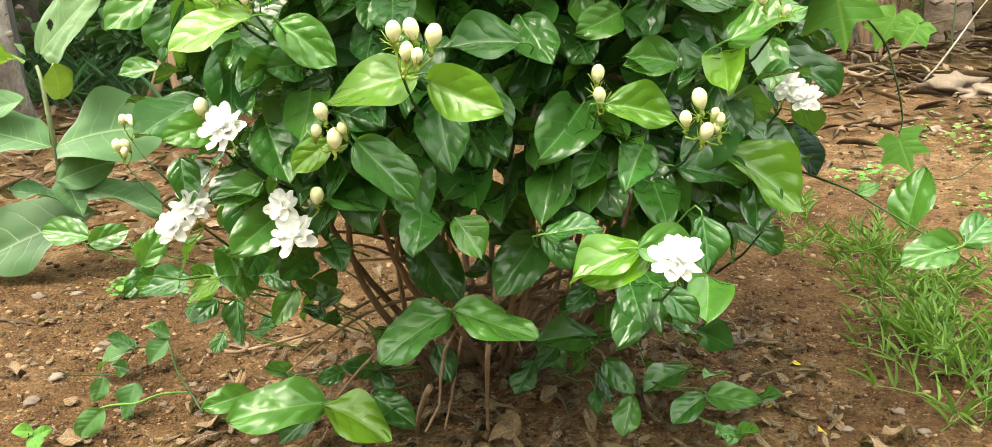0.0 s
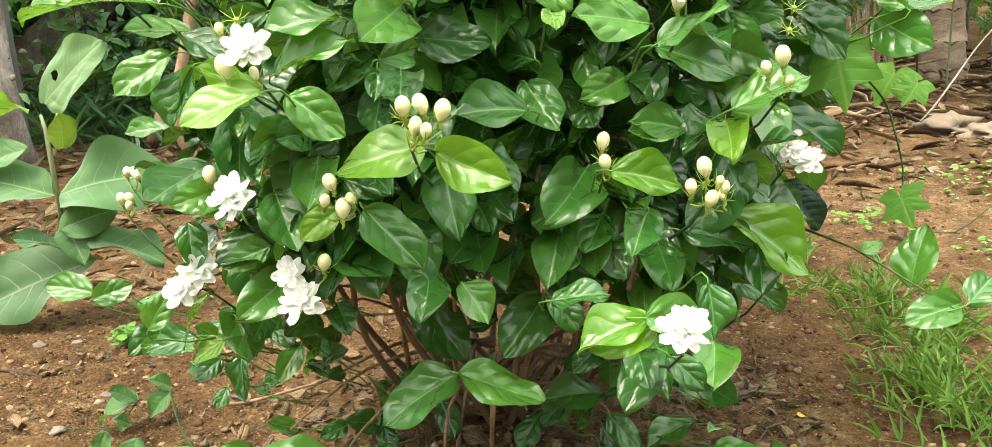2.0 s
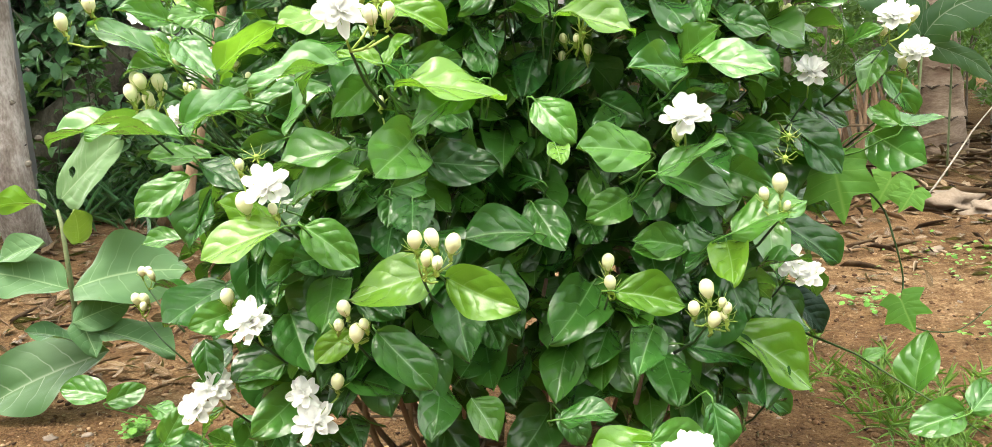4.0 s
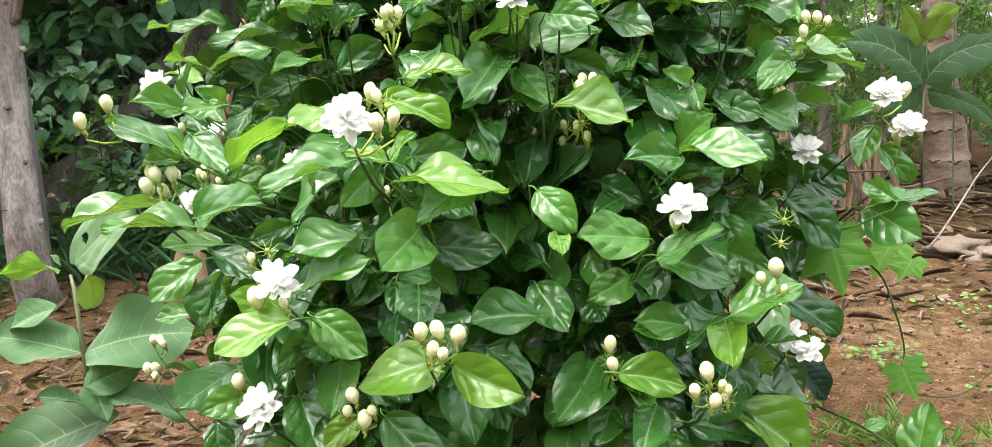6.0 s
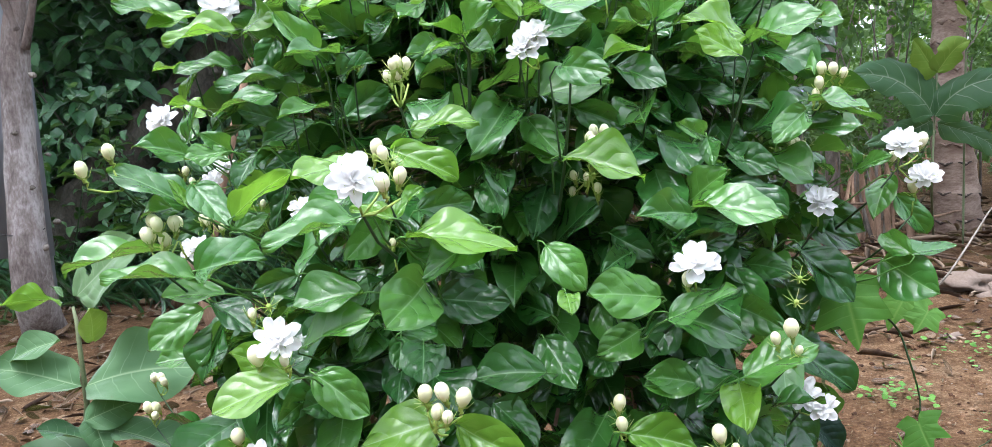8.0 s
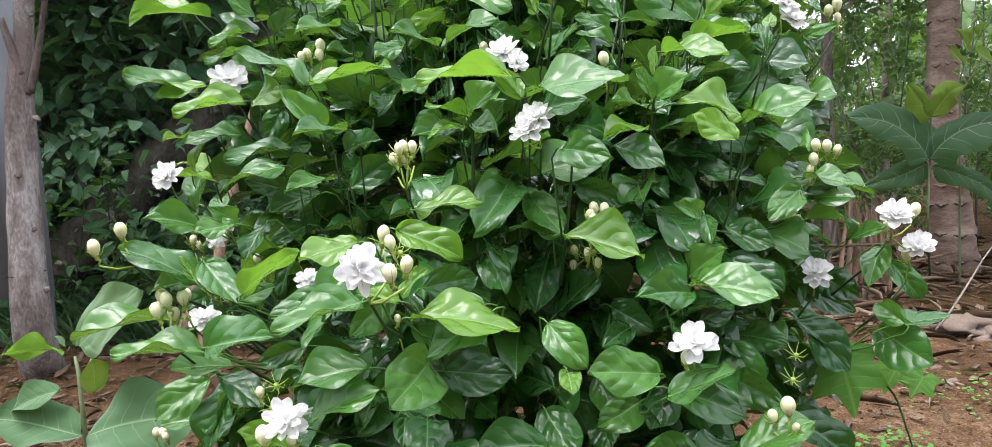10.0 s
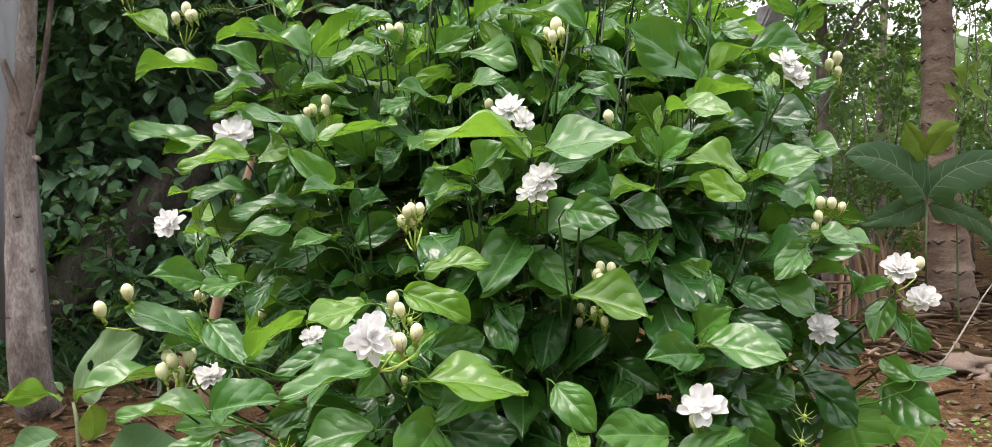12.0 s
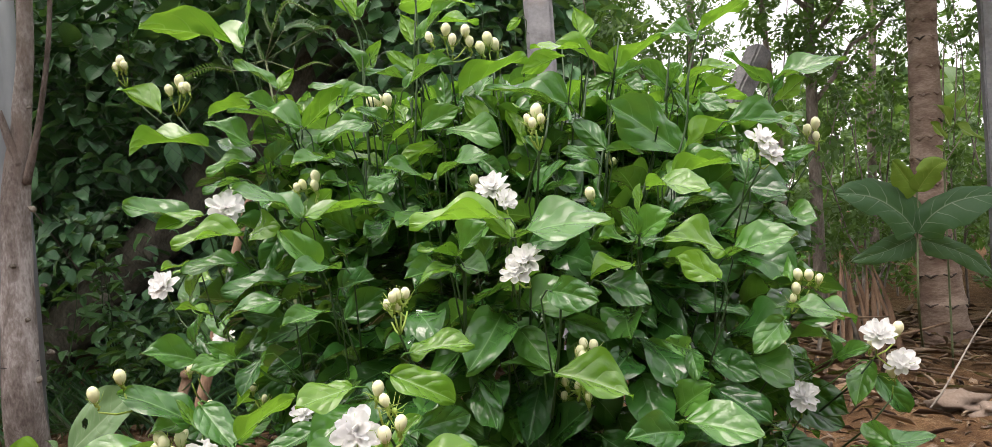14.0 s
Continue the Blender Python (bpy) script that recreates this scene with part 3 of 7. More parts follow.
leaf('d', 0.368, 1.360, 0.482, -101, -39, 35, 92, 61)
leaf('d', 0.375, 1.241, 0.609, -101, -39, 45, 101, 67)
leaf('m', 0.549, 1.206, 0.365, -43, 66, -6, 89, 59)
leaf('m', 0.591, 1.150, 0.365, 99, -18, -45, 79, 53)
leaf('m', 0.593, 1.137, 0.369, -50, 16, 37, 67, 45)
leaf('m', -0.224, 0.994, 0.581, -149, -35, 18, 85, 57)
leaf('y', -0.143, 0.936, 0.576, 106, -35, -65, 50, 33)
leaf('m', -0.230, 1.034, 0.477, 145, -21, -59, 88, 59)
leaf('m', -0.285, 1.010, 0.588, 131, -11, -76, 64, 42)
leaf('m', -0.243, 1.013, 0.517, 101, -22, -59, 59, 40)
leaf('y', -0.346, 1.105, 0.368, 104, -30, -44, 52, 34)
leaf('d', -0.412, 1.176, 0.345, 98, -13, -33, 72, 48)
leaf('d', -0.513, 1.287, 0.317, 143, -27, -60, 59, 39)
leaf('m', -0.405, 1.026, 0.416, -58, 57, 74, 54, 36)
leaf('m', -0.667, 1.409, 0.334, 90, 10, -41, 80, 53)
leaf('m', -0.664, 1.395, 0.328, -60, 12, 74, 65, 43)
leaf('d', -0.177, 0.989, 0.511, -92, -17, 27, 90, 60)
leaf('d', -0.011, 1.055, 0.548, -154, -31, 29, 53, 36)
leaf('d', -0.144, 0.974, 0.599, -92, -17, 69, 56, 37)
leaf('d', -0.279, 1.319, 0.325, 153, -12, -55, 79, 56)
leaf('d', -0.184, 1.058, 0.429, -158, -20, 11, 57, 41)
leaf('d', -0.105, 1.242, 0.410, 120, -23, -66, 65, 44)
leaf('m', 0.104, 1.056, 0.488, 144, -33, -40, 37, 25)
leaf('m', -0.062, 0.946, 0.777, 159, -21, -53, 89, 65)
leaf('d', -0.067, 1.055, 0.736, -88, -6, 71, 85, 57)
leaf('m', 0.190, 1.009, 0.717, -92, -22, 36, 93, 62)
leaf('m', 0.055, 1.006, 0.657, 93, -0, -42, 86, 58)
leaf('m', 0.052, 1.081, 0.677, -147, -35, 41, 80, 53)
leaf('m', 0.167, 1.094, 0.678, 121, -18, -68, 68, 45)
leaf('m', 0.229, 1.060, 0.619, 92, 3, -55, 66, 44)
leaf('m', 0.261, 0.970, 0.654, -82, 19, 35, 87, 58)
leaf('m', -0.173, 0.898, 0.699, -97, -36, 61, 69, 46)
leaf('y', -0.180, 0.845, 0.709, 98, -19, -28, 80, 53)
leaf('m', -0.197, 0.949, 0.714, -82, 20, 25, 88, 59)
leaf('m', -0.132, 0.970, 0.764, 96, -10, -29, 86, 57)
leaf('m', -0.467, 1.324, 0.606, 93, -1, -40, 66, 44)
leaf('m', -0.116, 1.023, 0.832, 141, -29, -68, 66, 44)
leaf('m', 0.009, 0.921, 0.830, 102, -30, -37, 82, 55)
leaf('m', -0.001, 0.951, 0.831, 95, -8, -32, 60, 40)
leaf('m', 0.048, 1.120, 0.828, 173, -27, -17, 60, 45)
leaf('d', 0.137, 1.113, 0.792, -131, -23, 71, 67, 45)
leaf('d', 0.233, 1.047, 0.781, -56, 18, 71, 54, 36)
leaf('d', 0.270, 1.070, 0.709, -138, -15, 71, 73, 49)
leaf('m', 0.503, 1.257, 0.716, -151, -20, 68, 95, 69)
leaf('m', 0.517, 1.225, 0.727, -86, 5, 21, 70, 46)
leaf('m', 0.522, 1.209, 0.730, 28, 27, -64, 51, 34)
leaf('d', 0.386, 1.224, 0.739, -101, -45, 50, 94, 63)
leaf('d', -0.334, 1.096, 0.712, 123, -64, -32, 81, 54)
leaf('d', -0.098, 0.979, 0.714, -180, -48, -12, 43, 29)
leaf('d', -0.093, 0.954, 0.723, -44, 5, 79, 51, 34)
leaf('d', -0.129, 1.001, 0.718, 162, -22, -49, 58, 41)
leaf('d', -0.071, 0.956, 0.711, -172, -28, -0, 64, 50)
leaf('d', 0.064, 1.085, 0.702, 40, 7, -72, 61, 45)
leaf('d', 0.365, 1.351, 0.796, -143, -20, 72, 65, 43)
leaf('d', -0.035, 1.109, 0.689, -145, -14, 56, 55, 37)
leaf('d', 0.120, 1.142, 0.638, -162, -26, 32, 44, 46)
leaf('d', -0.119, 0.992, 0.604, -149, -18, 34, 57, 41)
leaf('d', -0.287, 1.204, 0.790, -26, 16, 71, 74, 50)
leaf('d', -0.192, 0.980, 0.658, 149, -17, -63, 65, 44)
leaf('d', -0.173, 0.977, 0.651, 145, -3, -74, 49, 40)
leaf('m', 0.042, 1.095, 0.951, -85, 10, 36, 109, 64)
leaf('m', 0.029, 1.093, 0.956, 154, -32, -34, 108, 63)
leaf('m', 0.048, 1.091, 0.933, -142, -35, 38, 75, 44)
leaf('m', 0.084, 1.065, 0.885, 92, 14, -17, 62, 36)
leaf('y', -0.090, 0.956, 0.914, -90, -28, 53, 76, 44)
leaf('y', -0.071, 0.979, 0.932, -86, 3, 39, 72, 42)
leaf('y', -0.076, 0.872, 0.853, 92, 15, -37, 43, 25)
leaf('y', -0.083, 0.913, 0.848, -79, 43, 36, 41, 24)
leaf('y', -0.072, 0.903, 0.830, -88, -10, 19, 109, 64)
leaf('d', -0.069, 0.972, 0.848, -46, 3, 81, 74, 43)
leaf('d', -0.192, 1.203, 0.948, -83, 21, 67, 73, 42)
leaf('d', 0.066, 1.129, 0.854, 161, -42, -26, 86, 50)
leaf('y', 0.274, 1.004, 0.986, 89, 31, -47, 55, 32)
leaf('d', 0.460, 1.412, 0.775, -143, -22, 67, 90, 52)
leaf('d', 0.425, 1.378, 0.764, -91, -30, 65, 100, 58)
leaf('d', -0.053, 1.063, 0.801, -143, -18, 53, 78, 50)
leaf('d', -0.241, 1.350, 0.921, 147, -11, -79, 80, 64)
leaf('d', 0.102, 1.086, 0.943, -97, -23, 88, 63, 37)
leaf('d', -0.063, 1.179, 1.031, 148, -15, -79, 59, 39)
leaf('d', -0.005, 1.077, 0.868, -159, -30, 28, 73, 43)
leaf('d', 0.175, 1.073, 0.899, 149, -16, -58, 68, 43)
leaf('d', -0.310, 1.255, 1.006, -34, 11, 85, 76, 44)
leaf('y', -0.247, 1.255, 1.084, -40, 38, -114, 62, 36)
leaf('d', -0.182, 1.169, 0.949, -86, 30, 75, 67, 39)
leaf('d', -0.179, 1.237, 1.040, -59, 4, 86, 61, 35)
leaf('d', 0.115, 1.180, 1.024, -116, -11, 81, 56, 32)
leaf('d', 0.260, 1.180, 0.980, -87, 2, 53, 82, 48)
leaf('y', -0.153, 1.363, 1.154, 92, 18, -30, 64, 37)
leaf('y', 0.286, 1.597, 1.147, 93, 11, -30, 83, 48)
leaf('y', 0.257, 1.200, 1.104, -87, 9, -29, 79, 46)
leaf('m', 0.140, 1.553, 1.164, -136, -24, 52, 73, 42)
leaf('d', 0.359, 1.217, 1.088, 19, 59, -35, 49, 29)
leaf('y', 0.346, 1.151, 1.117, -20, 38, -167, 30, 18)
leaf('d', 0.465, 1.384, 1.100, -17, 36, 3, 49, 31)
leaf('y', -0.367, 1.250, 0.825, -81, 34, -23, 107, 62)
leaf('m', -0.651, 1.832, 0.919, 20, 48, -177, 80, 47)
leaf('y', -0.614, 1.873, 0.964, 91, 17, -16, 87, 50)
leaf('m', -0.470, 1.541, 0.890, 42, 26, -30, 79, 46)
leaf('m', -0.432, 1.165, 0.794, 95, -9, -17, 131, 76)
leaf('m', -0.201, 1.074, 0.833, 98, -24, -47, 73, 42)
leaf('m', -0.317, 1.109, 0.820, -83, 22, 60, 49, 28)
leaf('d', -0.428, 1.573, 0.892, 156, -29, -59, 81, 47)
leaf('d', -0.364, 1.471, 0.903, 149, -23, -69, 62, 36)
leaf('d', -0.289, 1.261, 0.865, 117, -70, -42, 68, 40)
leaf('d', -0.225, 1.051, 0.773, 107, -13, -81, 56, 32)
leaf('d', -0.303, 1.260, 0.865, 99, -31, -85, 52, 30)
leaf('d', -0.366, 1.174, 0.828, 142, -17, -75, 59, 34)
leaf('d', -0.498, 1.457, 0.904, -122, -24, 59, 59, 34)
leaf('d', -0.355, 1.162, 0.799, 141, -10, -77, 56, 32)
leaf('m', 0.535, 1.328, 0.817, 141, -41, -18, 76, 44)
leaf('d', 0.569, 1.395, 0.786, -92, -56, 79, 76, 44)

leaf('m', -0.257, 1.215, 0.130, 104, -6, -36, 144, 92)
leaf('y', -0.262, 1.206, 0.130, -108, -22, 15, 119, 76)
leaf('m', -0.394, 1.289, 0.110, 117, -6, -54, 78, 50)
leaf('m', -0.355, 1.390, 0.090, 134, 30, -60, 58, 37)
leaf('d', -0.280, 1.284, 0.080, 117, -25, -33, 86, 55)
leaf('d', -0.212, 1.324, 0.080, -117, -26, 42, 87, 55)
leaf('d', -0.282, 1.436, 0.070, 131, -7, -51, 54, 34)
leaf('m', -0.217, 1.393, 0.090, 179, 72, -90, 112, 72)
leaf('d', -0.213, 1.397, 0.090, -157, -48, 9, 57, 36)
leaf('d', -0.222, 1.417, 0.080, 125, 23, -57, 67, 43)
leaf('d', 0.139, 1.220, 0.221, 112, 7, -42, 96, 62)
leaf('d', 0.139, 1.220, 0.218, -122, 11, 21, 67, 43)
leaf('d', 0.154, 1.328, 0.130, -128, -37, 42, 70, 45)
leaf('d', 0.145, 1.351, 0.100, -154, -46, -6, 55, 36)
leaf('d', 0.138, 1.326, 0.080, -175, -35, 6, 43, 28)
leaf('m', 0.195, 1.303, 0.080, 152, -53, 3, 65, 42)
leaf('m', 0.303, 1.432, 0.060, 112, -16, -24, 96, 62)
leaf('m', 0.306, 1.315, 0.070, 123, -25, -15, 70, 45)
leaf('m', 0.310, 1.315, 0.070, -114, 3, 33, 85, 55)
leaf('m', 0.380, 1.309, 0.060, -138, 34, 36, 57, 36)
leaf('m', 0.358, 1.421, 0.050, 129, 10, 0, 56, 36)
leaf('m', 0.341, 1.235, 0.050, 132, 19, -15, 55, 35)
leaf('m', 0.344, 1.235, 0.050, -147, 26, 33, 46, 30)
leaf('d', 0.228, 1.220, 0.285, -134, -39, 36, 64, 41)
leaf('d', 0.134, 1.180, 0.309, 126, -19, -18, 63, 40)
leaf('d', 0.204, 1.200, 0.308, 167, -51, 9, 58, 37)
leaf('d', 0.267, 1.250, 0.286, -132, -13, 51, 54, 34)
leaf('d', -0.123, 1.280, 0.248, 155, -32, -18, 46, 29)
leaf('d', -0.102, 1.300, 0.176, -145, -48, 21, 63, 40)
leaf('d', 0.044, 1.411, 0.090, 137, -43, -6, 65, 42)
leaf('m', -0.314, 1.330, 0.265, 136, -43, -51, 66, 42)
leaf('d', -0.418, 1.350, 0.242, -160, -60, 39, 74, 47)
leaf('d', -0.401, 1.350, 0.184, -123, 21, 21, 69, 44)
leaf('d', -0.421, 1.280, 0.268, 136, -22, -54, 52, 33)
leaf('y', -0.408, 1.260, 0.311, 141, -25, -33, 50, 32)
leaf('m', -0.480, 1.240, 0.307, -126, 3, 21, 60, 39)
leaf('m', -0.482, 1.240, 0.315, 146, 9, -63, 43, 28)
leaf('d', -0.286, 1.340, 0.228, -127, 31, 60, 67, 43)
leaf('d', -0.258, 1.360, 0.202, 148, 15, -66, 42, 27)
leaf('d', -0.283, 1.320, 0.257, 155, 42, -90, 52, 33)
leaf('y', -0.366, 1.420, 1.358, 87, 15, 15, 179, 55)
leaf('m', -0.364, 1.420, 1.363, -132, 64, 90, 85, 43)
leaf('y', -0.402, 1.420, 1.356, 76, 47, 51, 62, 31)
leaf('m', -0.310, 1.400, 1.287, 113, 33, -57, 78, 39)
leaf('y', -0.305, 1.380, 1.281, -66, 54, -84, 42, 21)
leaf('y', -0.505, 1.420, 1.267, 82, 31, 45, 88, 27)
leaf('m', -0.308, 1.380, 1.246, 117, 27, -63, 61, 31)
leaf('y', -0.351, 1.380, 1.264, 82, -10, 15, 71, 35)
leaf('m', -0.270, 1.360, 1.222, 104, 14, -27, 109, 55)
leaf('m', -0.339, 1.340, 1.196, 113, 33, -45, 77, 39)
leaf('y', -0.264, 1.360, 1.219, -81, 39, -33, 85, 43)
leaf('m', -0.184, 1.360, 1.268, 111, 5, -33, 69, 34)
leaf('m', -0.162, 1.300, 1.219, 112, -25, -39, 74, 37)
leaf('y', -0.406, 1.340, 1.201, 85, 3, 9, 126, 39)
leaf('m', -0.169, 1.360, 1.300, 128, 46, -66, 59, 30)
leaf('y', -0.166, 1.360, 1.299, -68, 59, -81, 52, 26)
leaf('y', -0.169, 1.360, 1.376, 74, 51, 60, 57, 29)
leaf('m', -0.169, 1.360, 1.374, -131, 40, 81, 50, 25)
leaf('y', -0.086, 1.340, 1.328, 63, 66, 90, 53, 26)
leaf('m', -0.076, 1.340, 1.334, -114, 37, 60, 76, 38)
leaf('y', -0.002, 1.500, 1.411, 85, 7, -3, 127, 64)
leaf('y', -0.062, 1.450, 1.379, -81, -4, -6, 68, 34)
leaf('y', -0.088, 1.330, 1.287, 76, 39, 90, 55, 27)
leaf('y', -0.085, 1.330, 1.287, -77, 31, -42, 54, 27)
leaf('m', -0.092, 1.320, 1.272, 112, 12, -36, 68, 34)
leaf('m', -0.044, 1.300, 1.229, 5, 79, -180, 53, 26)
leaf('m', -0.096, 1.280, 1.256, -110, 22, 42, 81, 40)
leaf('y', -0.024, 1.280, 1.242, -84, 25, -21, 113, 56)
leaf('y', 0.009, 1.280, 1.195, 66, 63, 90, 53, 27)
leaf('m', 0.033, 1.300, 1.203, 135, 47, -90, 51, 26)
leaf('y', 0.133, 1.320, 1.290, 81, -16, 36, 69, 34)
leaf('y', 0.157, 1.340, 1.302, 82, 6, 12, 75, 37)
leaf('m', 0.130, 1.280, 1.218, 102, 11, -36, 119, 59)
leaf('y', 0.072, 1.360, 1.357, 66, -32, 60, 29, 14)
leaf('m', -0.075, 1.250, 1.195, -113, 21, 78, 69, 35)
leaf('m', -0.039, 1.240, 1.191, -108, -15, 30, 82, 41)
leaf('m', -0.140, 1.240, 1.208, 113, -21, -42, 67, 34)
leaf('y', 0.067, 1.260, 1.163, 67, 64, 90, 57, 28)
leaf('m', -0.125, 1.270, 1.213, 123, 19, -66, 49, 24)
leaf('y', -0.099, 1.270, 1.207, 48, 62, 90, 32, 16)
leaf('y', -0.114, 1.240, 1.180, -73, 39, -45, 43, 22)
leaf('y', -0.214, 1.320, 1.233, -81, 28, -15, 71, 36)
leaf('m', -0.196, 1.320, 1.258, -113, -10, 30, 66, 33)
leaf('y', 0.160, 1.380, 1.314, 38, 78, 90, 63, 31)
leaf('m', 0.167, 1.380, 1.321, -66, 43, -90, 33, 17)
leaf('y', 0.202, 1.360, 1.265, 83, 32, 30, 96, 48)
leaf('y', 0.204, 1.360, 1.260, -83, 34, -36, 99, 50)
leaf('m', 0.339, 1.380, 1.314, 112, 3, -39, 67, 34)
leaf('y', 0.332, 1.380, 1.317, -83, 28, -39, 93, 47)
leaf('m', 0.203, 1.350, 1.257, 77, -13, 72, 44, 22)
leaf('m', 0.203, 1.350, 1.255, -121, 17, 75, 51, 25)
leaf('m', 0.203, 1.330, 1.248, -121, -24, 15, 53, 26)
leaf('m', 0.284, 1.360, 1.237, 119, 38, -87, 65, 32)
leaf('m', 0.286, 1.360, 1.237, -148, 46, 90, 43, 21)
leaf('y', 0.295, 1.370, 1.238, -84, 18, -18, 97, 48)
leaf('m', 0.277, 1.250, 1.137, 104, 36, -60, 125, 62)
leaf('m', 0.308, 1.320, 1.170, 129, 54, -90, 69, 34)
leaf('m', 0.305, 1.340, 1.213, -115, -19, 27, 64, 32)
leaf('m', 0.454, 1.440, 1.236, 82, 39, 36, 90, 45)
leaf('m', 0.459, 1.440, 1.240, -104, 13, 27, 109, 54)
leaf('y', 0.455, 1.420, 1.209, -78, 35, -39, 60, 30)
leaf('m', 0.455, 1.440, 1.221, -151, 44, 87, 39, 20)
leaf('y', 0.280, 1.270, 1.138, -83, 26, -39, 92, 39)
leaf('m', 0.347, 1.270, 1.175, -90, -2, 24, 88, 32)
leaf('m', 0.305, 1.290, 1.142, -81, 11, -33, 68, 34)
leaf('m', 0.179, 1.270, 1.150, 77, 45, 87, 62, 31)
leaf('y', 0.190, 1.300, 1.187, -74, 27, -60, 41, 21)
leaf('m', 0.231, 1.260, 1.141, 129, 38, -90, 50, 25)
leaf('m', 0.233, 1.260, 1.146, 80, -1, 30, 56, 28)
leaf('y', 0.254, 1.220, 1.108, -83, 8, -21, 81, 40)
leaf('m', 0.284, 1.270, 1.129, -112, -5, 18, 66, 33)
leaf('m', 0.430, 1.420, 1.168, -113, 10, 24, 64, 32)
leaf('m', 0.160, 1.240, 1.137, 118, 12, -66, 54, 27)
leaf('m', 0.161, 1.200, 1.114, 118, 10, -48, 54, 27)
leaf('m', 0.455, 1.400, 1.121, -121, 17, 81, 50, 25)
leaf('d', 0.394, 1.340, 1.119, -119, -35, 66, 63, 32)
leaf('m', 0.101, 1.260, 1.143, 128, 38, -90, 52, 26)
leaf('d', 0.007, 1.220, 1.148, -127, -38, 57, 53, 26)
leaf('d', -0.177, 1.280, 1.155, 131, 26, -90, 43, 21)
leaf('m', -0.326, 1.000, 0.865, 112, 28, -42, 89, 51)
leaf('m', -0.334, 1.020, 0.861, 126, -5, -36, 51, 29)
leaf('m', -0.308, 0.980, 0.888, -123, -38, 27, 70, 41)
leaf('y', -0.318, 0.980, 0.867, 76, 54, 90, 35, 20)
leaf('y', -0.259, 0.950, 0.854, -86, 32, -33, 79, 46)
leaf('m', -0.360, 1.100, 0.728, 116, -32, -39, 80, 47)
leaf('d', -0.308, 0.990, 0.758, -116, -25, 9, 74, 43)
leaf('y', -0.204, 0.900, 0.702, 125, 30, -45, 60, 35)
leaf('m', -0.259, 1.150, 0.983, 112, -14, -36, 82, 48)
leaf('m', -0.196, 1.150, 0.963, 117, -9, -36, 66, 38)
leaf('m', -0.382, 1.160, 0.930, -136, 46, 90, 60, 35)
leaf('y', -0.353, 1.160, 0.968, 84, 14, 24, 52, 30)
leaf('m', -0.312, 1.120, 0.916, 139, 33, -90, 47, 27)
leaf('m', -0.313, 1.100, 0.917, 127, -6, -27, 50, 29)
leaf('d', -0.279, 1.220, 0.950, 122, 16, -84, 59, 34)
leaf('d', -0.232, 1.220, 0.943, 114, -15, -54, 76, 44)
leaf('d', -0.252, 1.200, 0.902, 127, -21, -63, 53, 31)
leaf('d', -0.280, 1.120, 0.914, 144, -49, -24, 56, 33)
leaf('d', 0.253, 1.150, 0.951, -112, -16, 39, 85, 49)
leaf('m', 0.364, 1.100, 0.923, 124, -33, -51, 64, 37)
leaf('m', 0.375, 1.130, 0.933, -116, -13, 12, 69, 40)
leaf('m', 0.242, 1.050, 0.903, 132, 22, -90, 48, 28)
leaf('m', 0.244, 1.050, 0.903, -178, -44, 12, 42, 24)
leaf('d', 0.272, 1.120, 0.875, -117, -14, 45, 69, 40)
leaf('m', 0.479, 1.300, 0.834, 150, 50, -90, 54, 31)
leaf('m', 0.483, 1.300, 0.833, -128, 22, 60, 52, 30)
leaf('m', 0.435, 1.250, 0.836, 120, 28, -51, 68, 40)
leaf('m', -0.419, 1.300, 1.091, 111, 17, -48, 103, 64)
leaf('y', -0.403, 1.290, 1.099, 121, -14, -18, 70, 44)
leaf('y', -0.334, 1.250, 1.073, 111, -8, -36, 98, 61)
leaf('m', -0.236, 1.200, 1.085, 113, 26, -30, 99, 62)
leaf('y', -0.232, 1.200, 1.085, -107, 7, 27, 120, 75)
leaf('m', -0.343, 1.350, 1.179, 120, -16, -36, 73, 46)
leaf('m', -0.354, 1.330, 1.147, 125, -14, -27, 63, 39)
leaf('d', -0.309, 1.330, 1.171, -128, 22, 87, 61, 38)
leaf('m', -0.199, 1.260, 1.165, 122, -7, -30, 66, 41)
leaf('m', -0.198, 1.120, 1.021, 133, 45, -90, 73, 45)
leaf('m', -0.161, 1.080, 1.022, 122, -1, -27, 66, 41)
leaf('y', -0.309, 1.200, 1.067, -125, 11, 48, 62, 39)
leaf('d', -0.294, 1.280, 1.060, 156, -50, -45, 60, 37)
leaf('m', -0.356, 1.280, 1.028, 116, -7, -33, 79, 49)
leaf('y', -0.426, 1.280, 1.028, 140, -3, -15, 46, 28)
leaf('d', -0.262, 1.200, 1.006, 114, -8, -39, 88, 54)
leaf('y', -0.438, 1.300, 0.981, -133, 38, 84, 65, 40)
leaf('d', -0.178, 1.250, 1.058, 133, 30, -90, 60, 37)
leaf('m', -0.185, 1.308, 1.125, 130, 12, -36, 56, 35)
leaf('m', -0.061, 1.200, 1.123, 121, 17, -39, 71, 44)
leaf('y', -0.053, 1.240, 1.175, 85, -27, 63, 62, 31)
leaf('m', -0.056, 1.200, 1.123, -115, 19, 36, 87, 54)
leaf('m', -0.110, 1.220, 1.131, 138, -20, -21, 50, 31)
leaf('d', -0.101, 1.220, 1.079, 123, 13, -36, 66, 41)
leaf('m', -0.076, 1.200, 1.086, 142, -26, -12, 50, 31)
leaf('y', 0.042, 1.050, 1.069, 108, 1, -21, 113, 70)
leaf('y', 0.048, 1.060, 1.044, 82, 50, 81, 54, 27)
leaf('m', 0.052, 1.050, 1.046, -107, 5, 27, 119, 74)
